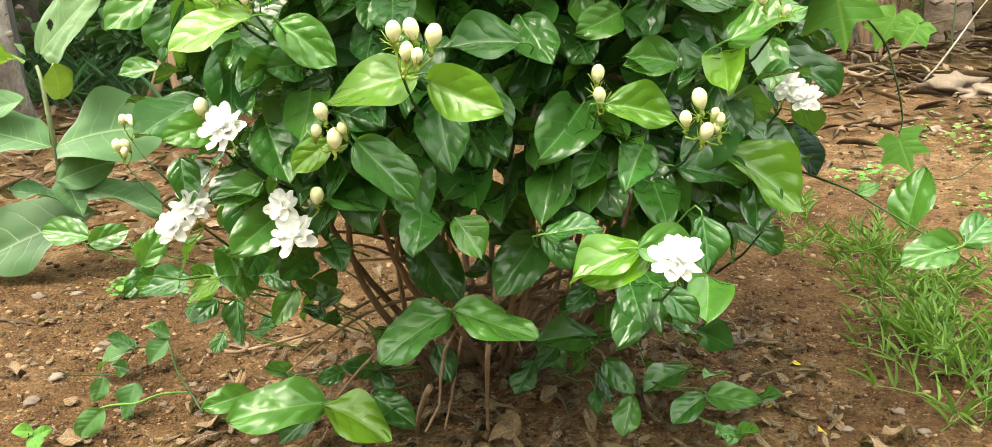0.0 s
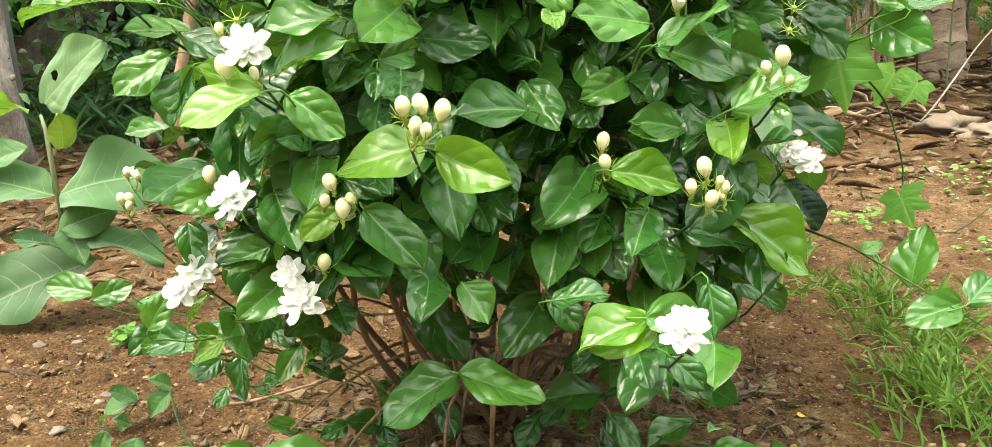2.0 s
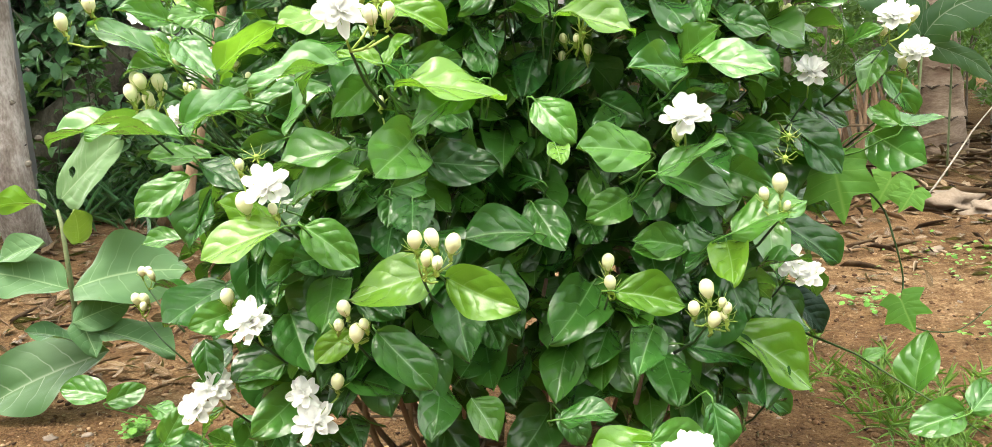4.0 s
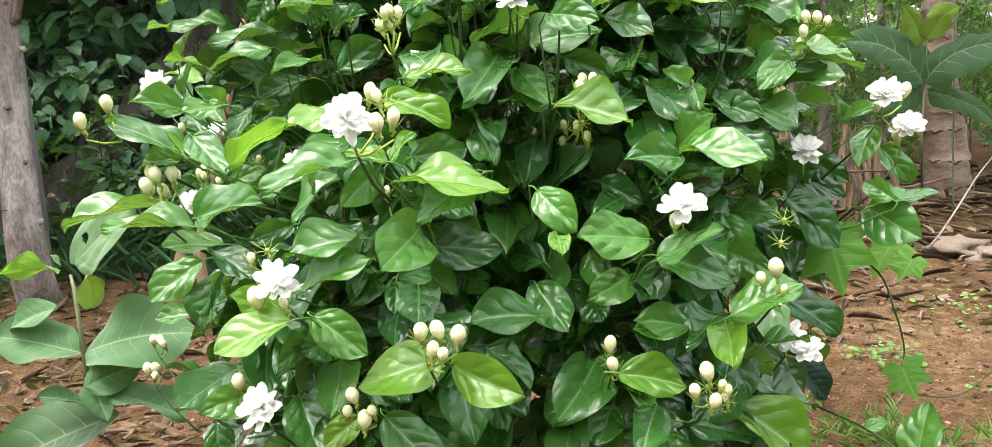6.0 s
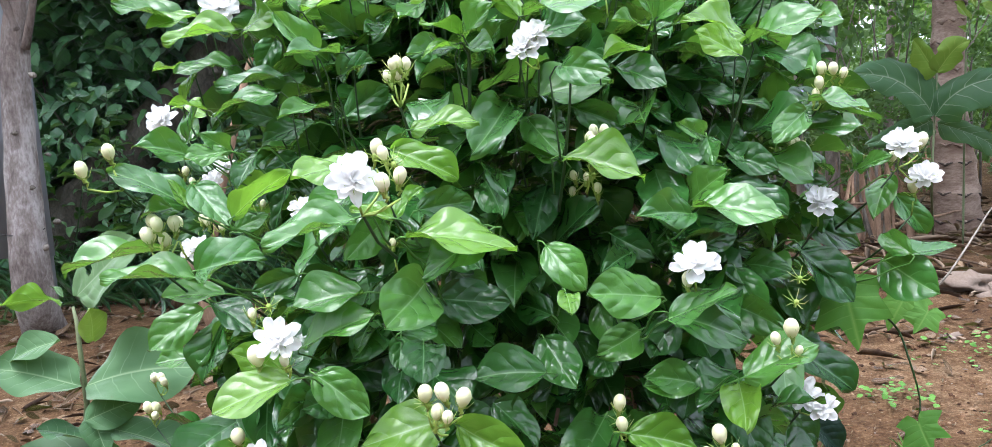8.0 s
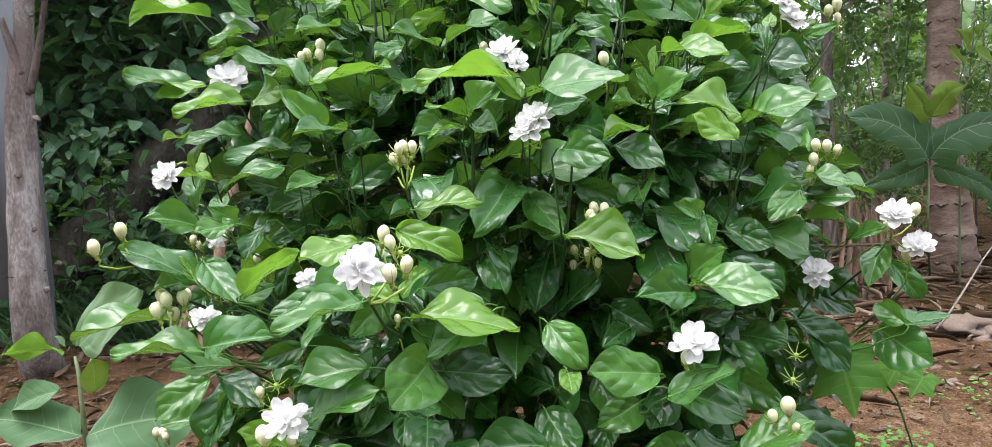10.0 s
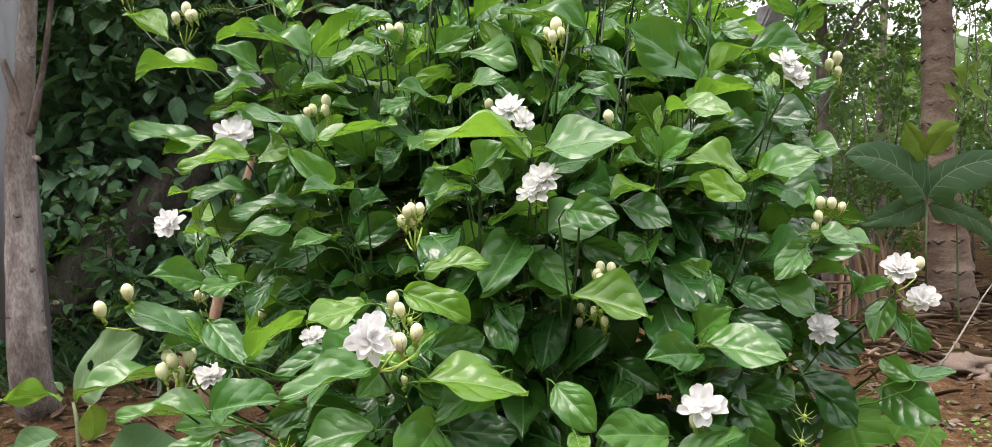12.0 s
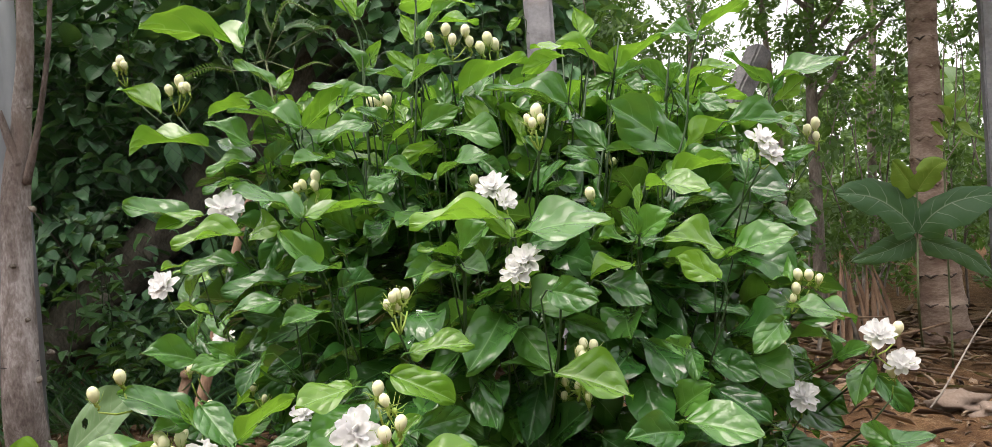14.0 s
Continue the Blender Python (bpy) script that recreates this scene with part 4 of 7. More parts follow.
leaf('m', -0.021, 1.050, 1.015, 122, -3, -48, 66, 41)
leaf('y', -0.020, 1.030, 1.020, 133, -14, -27, 52, 32)
leaf('y', -0.019, 1.040, 1.030, 133, 15, -21, 53, 33)
leaf('m', -0.020, 1.060, 1.017, -132, -9, 18, 53, 33)
leaf('m', -0.021, 1.100, 1.026, -129, 35, 57, 68, 42)
leaf('d', 0.004, 1.120, 1.015, -146, 37, 87, 53, 33)
leaf('m', 0.076, 1.200, 1.100, -129, 31, 60, 65, 40)
leaf('m', 0.089, 1.200, 1.095, -129, 9, 33, 56, 35)
leaf('d', 0.064, 1.150, 1.033, -119, 6, 39, 73, 45)
leaf('d', -0.168, 1.100, 0.997, -126, 11, 51, 61, 38)
leaf('m', 0.197, 1.100, 1.036, 146, 39, -90, 54, 34)
leaf('m', 0.199, 1.100, 1.037, -132, 25, 54, 58, 36)
leaf('y', 0.202, 1.100, 1.064, -30, 80, -90, 35, 17)
leaf('m', 0.196, 1.120, 1.025, 126, 12, -39, 61, 38)
leaf('m', 0.196, 1.120, 1.023, -136, 8, 42, 50, 31)
leaf('y', 0.216, 1.150, 1.094, -115, -8, 15, 84, 52)
leaf('d', 0.252, 1.200, 1.058, -116, 8, 27, 81, 50)
leaf('y', 0.301, 1.100, 1.011, 115, 17, -36, 87, 54)
leaf('m', 0.301, 1.100, 1.001, -114, 17, 30, 89, 55)
leaf('y', 0.189, 1.080, 1.001, 122, -7, -9, 66, 41)
leaf('d', 0.276, 1.150, 0.986, 114, 11, -33, 87, 54)
leaf('d', 0.333, 1.193, 0.999, -118, -23, 27, 82, 51)
leaf('m', 0.087, 1.000, 0.987, -124, -9, 69, 64, 40)
leaf('d', 0.144, 1.080, 0.986, -121, -21, 33, 74, 46)
leaf('d', 0.358, 1.300, 1.044, -115, -6, 18, 82, 51)
leaf('d', 0.357, 1.280, 1.084, -117, -10, 21, 78, 48)
leaf('m', 0.410, 1.193, 0.936, 123, -8, -33, 65, 40)
leaf('y', 0.086, 1.020, 0.892, -110, -16, 27, 93, 58)
leaf('m', 0.216, 0.980, 0.827, 120, 6, -57, 71, 44)
leaf('m', 0.218, 1.000, 0.832, -112, -7, 24, 94, 59)
leaf('m', 0.224, 1.050, 0.833, -133, 35, 66, 63, 39)
leaf('d', 0.277, 1.100, 0.845, -122, -30, 39, 76, 47)
leaf('d', 0.278, 1.080, 0.803, 112, -15, -15, 97, 60)
leaf('d', 0.070, 1.120, 0.782, -121, 38, 66, 87, 54)
leaf('m', 0.062, 0.970, 0.805, -133, -39, 45, 67, 41)
leaf('m', 0.177, 0.970, 0.744, 115, 9, -45, 85, 53)
leaf('d', 0.156, 1.050, 0.778, 135, -13, -51, 51, 32)
leaf('y', 0.080, 0.930, 0.762, -171, -24, -3, 39, 24)
leaf('m', 0.184, 0.950, 0.725, -119, 26, 42, 80, 50)
leaf('d', 0.280, 1.100, 0.745, -151, -56, 36, 72, 45)
leaf('d', 0.297, 1.150, 0.740, -123, -5, 45, 64, 40)
leaf('d', 0.390, 1.250, 0.746, -131, -40, 18, 70, 44)
leaf('m', -0.375, 1.150, 0.912, 121, 16, -54, 71, 44)
leaf('m', -0.313, 1.050, 0.755, 120, 5, -21, 70, 43)
leaf('m', -0.314, 0.980, 0.788, 111, 5, -18, 98, 61)
leaf('m', -0.294, 0.930, 0.804, -113, 9, 36, 91, 56)
leaf('m', -0.107, 0.850, 0.858, 114, -12, -27, 88, 55)
leaf('y', -0.130, 0.950, 0.903, 123, -10, -12, 65, 40)
leaf('m', -0.410, 1.240, 0.319, 150, 37, -78, 44, 28)
leaf('d', -0.484, 1.250, 0.303, 149, 38, -87, 44, 28)
leaf('d', -0.524, 1.300, 0.315, 144, -4, -60, 37, 24)
leaf('d', -0.475, 1.300, 0.252, -128, -16, 24, 50, 32)
leaf('m', -0.546, 1.300, 0.356, -121, -11, 6, 59, 37)
leaf('d', -0.446, 1.300, 0.312, -130, -23, 3, 51, 33)
leaf('d', -0.367, 1.350, 0.285, -123, -16, 30, 57, 37)
leaf('m', -0.329, 1.300, 0.318, 135, -10, -57, 43, 28)
leaf('d', -0.317, 1.360, 0.221, -126, -11, 21, 52, 33)
leaf('d', -0.303, 1.360, 0.258, -130, -19, 36, 49, 31)
leaf('d', -0.466, 1.400, 0.163, 162, -39, 0, 40, 26)
leaf('m', -0.222, 1.220, 0.085, 139, 11, -39, 40, 26)
leaf('d', 0.081, 1.260, 0.189, 136, -31, -36, 49, 31)
leaf('d', 0.179, 1.260, 0.226, -147, -11, 42, 37, 23)
leaf('d', 0.247, 1.260, 0.302, -134, -23, 48, 47, 30)
leaf('d', 0.104, 1.300, 0.127, -137, 53, 60, 69, 44)
# ---- flowers ----
flower(-0.247, 0.948, 0.594, 25)
flower(-0.334, 1.043, 0.488, 24)
flower(-0.354, 1.035, 0.465, 21)
flower(-0.204, 0.968, 0.505, 19)
flower(-0.194, 0.960, 0.475, 23)
flower(0.191, 0.841, 0.476, 25)
flower(0.362, 1.150, 0.581, 21)
flower(0.384, 1.148, 0.562, 21)
flower(0.212, 0.962, 0.782, 24)
flower(-0.190, 0.869, 0.748, 21)
flower(-0.370, 1.147, 0.799, 15)
flower(0.408, 1.221, 0.804, 22)
flower(0.538, 1.300, 0.866, 24)
flower(0.577, 1.327, 0.817, 22)
flower(-0.091, 0.792, 0.900, 21)
flower(-0.696, 1.835, 0.962, 32)
flower(0.063, 1.041, 1.022, 19)
flower(0.051, 1.038, 1.008, 19)
flower(-0.366, 1.136, 0.800, 18)
flower(-0.373, 1.321, 1.106, 28)
flower(0.024, 1.175, 1.106, 22)
flower(0.041, 1.133, 1.090, 14)
flower(0.361, 1.161, 1.141, 19)
flower(0.370, 1.157, 1.122, 16)
flower(-0.522, 1.677, 0.869, 21)
flower(-0.548, 1.677, 0.846, 18)
flower(-0.230, 1.131, 0.843, 16)
flower(-0.389, 1.335, 1.090, 18)

# ---- buds ----
bud(-0.056, 0.852, 0.688, 17)
bud(-0.037, 0.849, 0.689, 17)
bud(-0.023, 0.850, 0.683, 18)
bud(-0.048, 0.849, 0.670, 15)
bud(-0.037, 0.844, 0.667, 13)
bud(0.131, 1.001, 0.619, 17)
bud(0.135, 0.994, 0.598, 16)
bud(0.234, 0.957, 0.596, 19)
bud(0.218, 0.952, 0.578, 15)
bud(0.236, 0.958, 0.563, 17)
bud(0.245, 0.954, 0.583, 11)
bud(0.252, 0.954, 0.576, 12)
bud(0.252, 0.958, 0.567, 12)
bud(-0.139, 0.905, 0.610, 17)
bud(-0.152, 0.914, 0.590, 13)
bud(-0.133, 0.906, 0.582, 19)
bud(-0.120, 0.901, 0.594, 12)
bud(-0.289, 0.984, 0.606, 19)
bud(-0.721, 1.709, 0.469, 19)
bud(-0.705, 1.709, 0.468, 19)
bud(-0.693, 1.696, 0.463, 17)
bud(-0.695, 1.619, 0.437, 21)
bud(-0.674, 1.617, 0.439, 21)
bud(-0.673, 1.591, 0.431, 16)
bud(-0.172, 0.963, 0.510, 18)
bud(0.351, 1.162, 0.421, 13)
bud(0.359, 1.197, 0.397, 13)
bud(-0.352, 1.034, 0.455, 18)
bud(-0.228, 0.895, 0.762, 11)
bud(-0.213, 0.856, 0.730, 20)
bud(-0.188, 0.859, 0.723, 11)
bud(-0.365, 0.985, 0.834, 17)
bud(-0.357, 1.007, 0.826, 15)
bud(-0.353, 0.985, 0.846, 16)
bud(-0.345, 1.007, 0.843, 17)
bud(-0.403, 1.258, 0.827, 15)
bud(-0.373, 1.174, 0.813, 13)
bud(0.311, 0.967, 0.703, 19)
bud(0.296, 0.968, 0.693, 13)
bud(0.316, 0.969, 0.680, 10)
bud(0.205, 0.960, 0.762, 16)
bud(-0.102, 0.995, 0.811, 9)
bud(-0.085, 0.850, 0.919, 14)
bud(-0.066, 0.781, 0.892, 15)
bud(-0.058, 0.807, 0.895, 14)
bud(-0.069, 0.815, 0.915, 12)
bud(-0.387, 0.964, 0.927, 16)
bud(-0.414, 0.956, 0.910, 16)
bud(-0.362, 1.004, 0.846, 18)
bud(-0.368, 1.065, 0.835, 17)
bud(-0.382, 1.024, 0.828, 16)
bud(-0.375, 1.046, 0.819, 15)
bud(0.114, 1.054, 0.908, 13)
bud(0.123, 1.059, 0.914, 13)
bud(0.132, 1.046, 0.914, 13)
bud(0.119, 1.033, 0.903, 13)
bud(0.095, 1.116, 0.843, 11)
bud(0.111, 1.076, 0.862, 10)
bud(0.124, 1.080, 0.848, 12)
bud(0.099, 1.101, 0.863, 11)
bud(-0.078, 0.940, 0.996, 11)
bud(-0.072, 0.946, 0.998, 12)
bud(-0.068, 0.965, 0.997, 12)
bud(-0.074, 0.952, 0.986, 10)
bud(-0.086, 0.965, 0.986, 11)
bud(0.399, 1.153, 0.968, 14)
bud(0.412, 1.154, 0.967, 14)
bud(0.422, 1.154, 0.961, 12)
bud(0.395, 1.151, 0.951, 14)
bud(0.389, 1.153, 0.939, 11)
bud(0.364, 1.169, 0.881, 9)
bud(0.372, 1.170, 0.883, 9)
bud(0.380, 1.172, 0.879, 8)
bud(0.571, 1.311, 0.865, 19)
bud(0.532, 1.304, 0.846, 14)
bud(0.570, 1.326, 0.800, 16)
bud(-0.335, 1.267, 0.850, 16)
bud(-0.318, 1.230, 0.839, 10)
bud(-0.370, 1.148, 0.833, 10)
bud(-0.362, 1.149, 0.828, 11)
bud(-0.333, 1.117, 0.824, 9)
bud(-0.183, 1.493, 1.261, 19)
bud(-0.169, 1.493, 1.264, 19)
bud(-0.154, 1.491, 1.264, 19)
bud(-0.164, 1.487, 1.246, 15)
bud(-0.175, 1.484, 1.242, 12)
bud(-0.527, 1.515, 1.312, 17)
bud(-0.510, 1.509, 1.324, 19)
bud(-0.502, 1.507, 1.312, 17)
bud(-0.492, 1.506, 1.314, 15)
bud(-0.631, 1.561, 1.375, 18)
bud(-0.622, 1.561, 1.368, 15)
bud(-0.638, 1.560, 1.367, 13)
bud(-0.032, 1.261, 1.328, 16)
bud(-0.005, 1.273, 1.326, 16)
bud(-0.023, 1.257, 1.313, 14)
bud(-0.000, 1.277, 1.312, 14)
bud(-0.051, 1.255, 1.318, 14)
bud(0.023, 1.351, 1.325, 19)
bud(0.032, 1.423, 1.329, 18)
bud(0.014, 1.333, 1.311, 17)
bud(0.084, 1.031, 1.185, 16)
bud(0.077, 1.011, 1.177, 10)
bud(0.091, 1.016, 1.176, 11)
bud(0.081, 1.005, 1.171, 11)
bud(-0.246, 1.267, 1.130, 14)
bud(-0.230, 1.268, 1.139, 16)
bud(-0.230, 1.264, 1.127, 14)
bud(-0.256, 1.262, 1.127, 12)
bud(0.528, 1.480, 1.171, 18)
bud(0.512, 1.475, 1.162, 16)
bud(0.528, 1.479, 1.151, 14)
bud(0.148, 1.149, 1.088, 16)
bud(-0.004, 1.225, 1.117, 15)
bud(0.205, 1.590, 1.147, 13)
bud(0.210, 1.576, 1.138, 13)
bud(-0.409, 1.207, 0.890, 12)
bud(-0.472, 1.389, 0.864, 12)
bud(-0.344, 1.256, 0.863, 11)
bud(-0.329, 1.222, 0.858, 12)
sepals(0.132, 1.003, 0.599)
sepals(-0.057, 0.864, 0.674)
sepals(0.232, 0.961, 0.579)
sepals(-0.211, 0.877, 0.752)
sepals(0.318, 0.978, 0.729)
sepals(-0.209, 0.889, 0.771)
sepals(0.328, 1.001, 0.749)
sepals(-0.146, 1.095, 1.006)
sepals(-0.063, 0.816, 0.906)
sepals(0.118, 1.040, 0.868)
sepals(-0.191, 1.239, 1.033)

# ---- upright shoots of the top ----
shoot_stem((-0.202, 1.461, 1.402), (-0.189, 1.493, 1.356), (-0.190, 1.440, 1.212), (-0.179, 1.374, 1.129))
shoot_stem((-0.084, 1.387, 1.407), (-0.086, 1.334, 1.317), (-0.103, 1.405, 1.261), (-0.107, 1.328, 1.114))
shoot_stem((-0.049, 1.347, 1.234), (-0.062, 1.367, 1.183), (-0.058, 1.229, 1.110))
shoot_stem((0.024, 1.437, 1.297), (0.033, 1.304, 1.204), (0.041, 1.324, 1.138), (0.045, 1.296, 1.085))
shoot_stem((0.103, 1.147, 1.206), (0.095, 1.090, 1.163), (0.079, 1.121, 1.129), (0.064, 1.146, 1.085))
shoot_stem((0.209, 1.293, 1.305), (0.196, 1.263, 1.249), (0.194, 1.447, 1.193), (0.162, 1.249, 1.094))
shoot_stem((0.270, 1.239, 1.269), (0.259, 1.229, 1.206))
shoot_stem((0.291, 1.234, 1.216), (0.284, 1.231, 1.170), (0.268, 1.222, 1.128), (0.249, 1.217, 1.079))
shoot_stem((0.478, 1.502, 1.246), (0.427, 1.375, 1.188), (0.394, 1.335, 1.132), (0.381, 1.342, 1.078))
shoot_stem((0.179, 1.394, 1.319), (0.169, 1.430, 1.272), (0.151, 1.281, 1.197))
shoot_stem((-0.165, 1.494, 1.234), (-0.164, 1.443, 1.169), (-0.162, 1.393, 1.109))
shoot_stem((-0.143, 1.500, 1.275), (-0.150, 1.490, 1.217), (-0.143, 1.437, 1.168))
shoot_stem((0.135, 1.494, 1.334), (0.130, 1.393, 1.242), (0.114, 1.284, 1.151))
shoot_stem((0.324, 1.302, 1.308), (0.300, 1.270, 1.250), (0.294, 1.265, 1.215))
shoot_stem((0.243, 1.201, 1.171), (0.240, 1.284, 1.124), (0.223, 1.262, 1.081))
shoot_stem((0.089, 1.140, 1.210), (0.083, 1.080, 1.174))
shoot_stem((-0.037, 1.337, 1.165), (-0.033, 1.267, 1.109))

shoot_stem((0.099, 0.990, 0.988), (0.095, 1.000, 0.944), (0.088, 1.030, 0.889), (0.078, 1.080, 0.826))
shoot_stem((-0.193, 1.360, 1.406), (-0.170, 1.360, 1.347), (-0.166, 1.340, 1.259), (-0.162, 1.320, 1.155))
shoot_stem((-0.080, 1.340, 1.401), (-0.079, 1.340, 1.336), (-0.086, 1.320, 1.251), (-0.094, 1.300, 1.150))
shoot_stem((0.208, 1.360, 1.316), (0.204, 1.360, 1.260), (0.188, 1.330, 1.166), (0.173, 1.300, 1.075))
shoot_stem((0.463, 1.440, 1.260), (0.450, 1.430, 1.225), (0.425, 1.400, 1.171), (0.397, 1.360, 1.096))

# ---- inner leaves, stems and twigs of the jasmine ----
def crown_radius(z):
    """Half-width of the crown at a height."""
    return float(np.interp(z, [0.12, 0.3, 0.5, 0.8, 1.05, 1.2, 1.32], [0.30, 0.42, 0.47, 0.50, 0.47, 0.42, 0.3]))


def inner_leaves(volume, beside):
    """Leaves deep in the crown, and leaves that lie just behind the outer ones."""
    H = np.array([tuple(h) for h in HEROES])
    B = np.array(BLOOMS)
    pos, yaw, rise, bank, scale = [], [], [], [], []

    def add(x, y, z, spread_deg):
        if z < 0.1 or z > 1.24 or x < -0.37 or x > 0.44 or (z < 0.4 and x > 0.34):
            return
        d = H - np.array([x, y, z])
        if np.any((np.abs(d[:, 0]) < 0.06) & (np.abs(d[:, 2]) < 0.06) & (d[:, 1] > -0.032)):
            return
        e = B - np.array([x, y, z])
        if np.any((np.abs(e[:, 0]) < 0.055) & (np.abs(e[:, 2]) < 0.055) & (e[:, 1] > -0.045)):
            return
        if 0.08 < z < 0.42 and abs(x + 0.06) < 0.20 and y < 1.75 and rng.random() < 0.88 or z < 0.34 and rng.random() < 0.85:
            return
        a = math.atan2(y - 1.47, x - 0.03)
        pos.append((x, y, z))
        yaw.append(math.degrees(math.atan2(-math.cos(a), math.sin(a))) + rng.normal(0, spread_deg))
        rise.append(rng.normal(-34, 20) + 34 * min(1, max(0, (z - 0.75) / 0.3)))
        bank.append(rng.normal(0, 22))
        L = rng.uniform(0.055, 0.092)
        scale.append((L * rng.uniform(0.6, 0.7), L, L))

    for k in range(volume):
        z = rng.uniform(0.14, 1.22)
        a, r = rng.uniform(0, 2 * math.pi), crown_radius(z) * rng.uniform(0.02, 0.96) ** 0.6
        add(0.03 + r * math.cos(a), 1.47 + r * math.sin(a), z, 40)
    for h in H:
        if h[2] < 0.27 or h[2] > 1.17 or math.hypot(h[0] - 0.03, h[1] - 1.47) > crown_radius(h[2]) * 1.25 + 0.05:
            continue
        for k in range(beside):
            back = rng.uniform(0.03, 0.11)
            add(h[0] * (1 - 0.4 * back) + rng.normal(0, 0.036), h[1] + back, h[2] + rng.normal(-0.012, 0.036), 55)
    return np.array(pos), turns(np.array(yaw), np.array(rise), np.array(bank)), np.array(scale)


def clear_of(x, y, z, gap=0.06):
    """True where a leaf would not stand before an outer leaf or a bloom."""
    d = HEAD - np.array([x, y, z])
    e = BLOOM_AT - np.array([x, y, z])
    return not (np.any((np.abs(d[:, 0]) < gap) & (np.abs(d[:, 2]) < gap) & (d[:, 1] > -0.032)) or np.any((np.abs(e[:, 0]) < 0.055) & (np.abs(e[:, 2]) < 0.055) & (e[:, 1] > -0.045)))


HEAD, BLOOM_AT = np.array([tuple(h) for h in HEROES]), np.array(BLOOMS)


def shoots(n):
    """Upright green shoots of the crown, each with crossed pairs of leaves."""
    sets = {"y": ([], [], [], [], []), "m": ([], [], [], [], [])}
    for k in range(n):
        x, y = rng.uniform(-0.33, 0.42), rng.uniform(1.2, 1.8)
        near = HEAD[np.abs(HEAD[:, 0] - x) < 0.07]
        if len(near) == 0:
            continue
        top = min(1.25, near[:, 2].max() - abs(rng.normal(0, 0.10)) - 0.01)
        if top < 0.72:
            continue
        lean = Vector((0.25 * (x - 0.03) + rng.normal(0, 0.03), 0.2 * (y - 1.5), 1)).normalized()
        tipp = Vector((x, y, top))
        kept = []
        turn = rng.uniform(0, 180)
        down = 0.004
        for node in range(5):
            c = tipp - lean * down
            for side in (0, 180):
                L = rng.uniform(0.070, 0.108) * (0.62 if node == 0 else 1)
                yaw = turn + side + 90 * (node % 2) + rng.normal(0, 12)
                mid_x, mid_y = c.x - math.sin(radians(yaw)) * L * 0.5, c.y + math.cos(radians(yaw)) * L * 0.5
                if not clear_of(mid_x, mid_y, c.z, 0.05) or not clear_of(2 * mid_x - c.x, 2 * mid_y - c.y, c.z, 0.03) or mid_x < -0.36 or mid_x > 0.44:
                    continue
                tone = "y" if node < 2 and rng.random() < 0.2 else "m"
                kept.append((down, tone, tuple(c), yaw, rng.normal(38 if node == 0 else 18 - 8 * node, 10), rng.normal(0, 14), (L * rng.uniform(0.58, 0.7), L, L)))
            down += rng.uniform(0.030, 0.05)
        if len(kept) < 6:
            continue
        for row in kept:
            for store, value in zip(sets[row[1]], row[2:]):
                store.append(value)
        pts = curve_points(tipp - lean * (kept[-1][0] + 0.02), tipp - lean * kept[0][0], (0, 0, 0), 5)
        V, Fc = tube(pts, np.linspace(0.0019, 0.0011, 6), 5)
        part("shoot", mesh_from("shoot", V, Fc, M_GREENSTEM), bush)
    for key, m in (("y", M_YOUNG), ("m", M_LEAF)):
        g = sets[key]
        ob = part("shoot_leaves", field("shoot_leaves", COARSE, np.array(g[0]), turns(np.array(g[1]), np.array(g[2]), np.array(g[3])), np.array(g[4]), m), bush, "paired leaves of the upright top shoots")
        ob["kind"] = "stuff"


shoots(200)
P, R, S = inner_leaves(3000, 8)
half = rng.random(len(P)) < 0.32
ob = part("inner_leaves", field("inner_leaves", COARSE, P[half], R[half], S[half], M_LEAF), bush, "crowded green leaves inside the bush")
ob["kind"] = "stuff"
# most inner leaves take the darkened green, so the depths look shaded
ob = part("inner_leaves", field("inner_leaves", COARSE, P[~half], R[~half], S[~half], M_OLD_SHADED), bush, "crowded old leaves inside the bush, coloured darker for the shade there")
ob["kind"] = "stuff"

for k in range(24):
    a = 2 * math.pi * k / 24 + rng.uniform(-0.2, 0.2)
    r0, r1 = rng.uniform(0.01, 0.10), rng.uniform(0.15, 0.40)
    foot = Vector((-0.03 + r0 * math.cos(a), 1.55 + r0 * math.sin(a), 0))
    foot.z = height(foot.x, foot.y) - 0.02
    top = Vector((0.03 + r1 * math.cos(a), 1.46 + r1 * math.sin(a), rng.uniform(0.42, 0.62)))
    V, Fc = tube(curve_points(foot, top, (0.06 * math.cos(a), 0.06 * math.sin(a), -0.02), 10, 0.03, k), np.linspace(rng.uniform(0.0045, 0.0085), 0.0025, 11), 7, wobble=0.2)
    part("stem", mesh_from("stem", V, Fc, M_WOODSTEM), bush)
for k in range(16):
    a = rng.uniform(math.pi * 0.95, math.pi * 2.05)
    foot = Vector((-0.03, 1.52, rng.uniform(0.03, 0.2)))
    tip = Vector((-0.03 + rng.uniform(0.2, 0.42) * math.cos(a), 1.50 + rng.uniform(0.2, 0.42) * math.sin(a), rng.uniform(0.05, 0.34)))
    V, Fc = tube(curve_points(foot, tip, (0, 0, 0.05), 8, 0.03, 40 + k), np.linspace(0.005, 0.0016, 9), 6, wobble=0.2)
    part("stem", mesh_from("stem", V, Fc, M_WOODSTEM), bush)


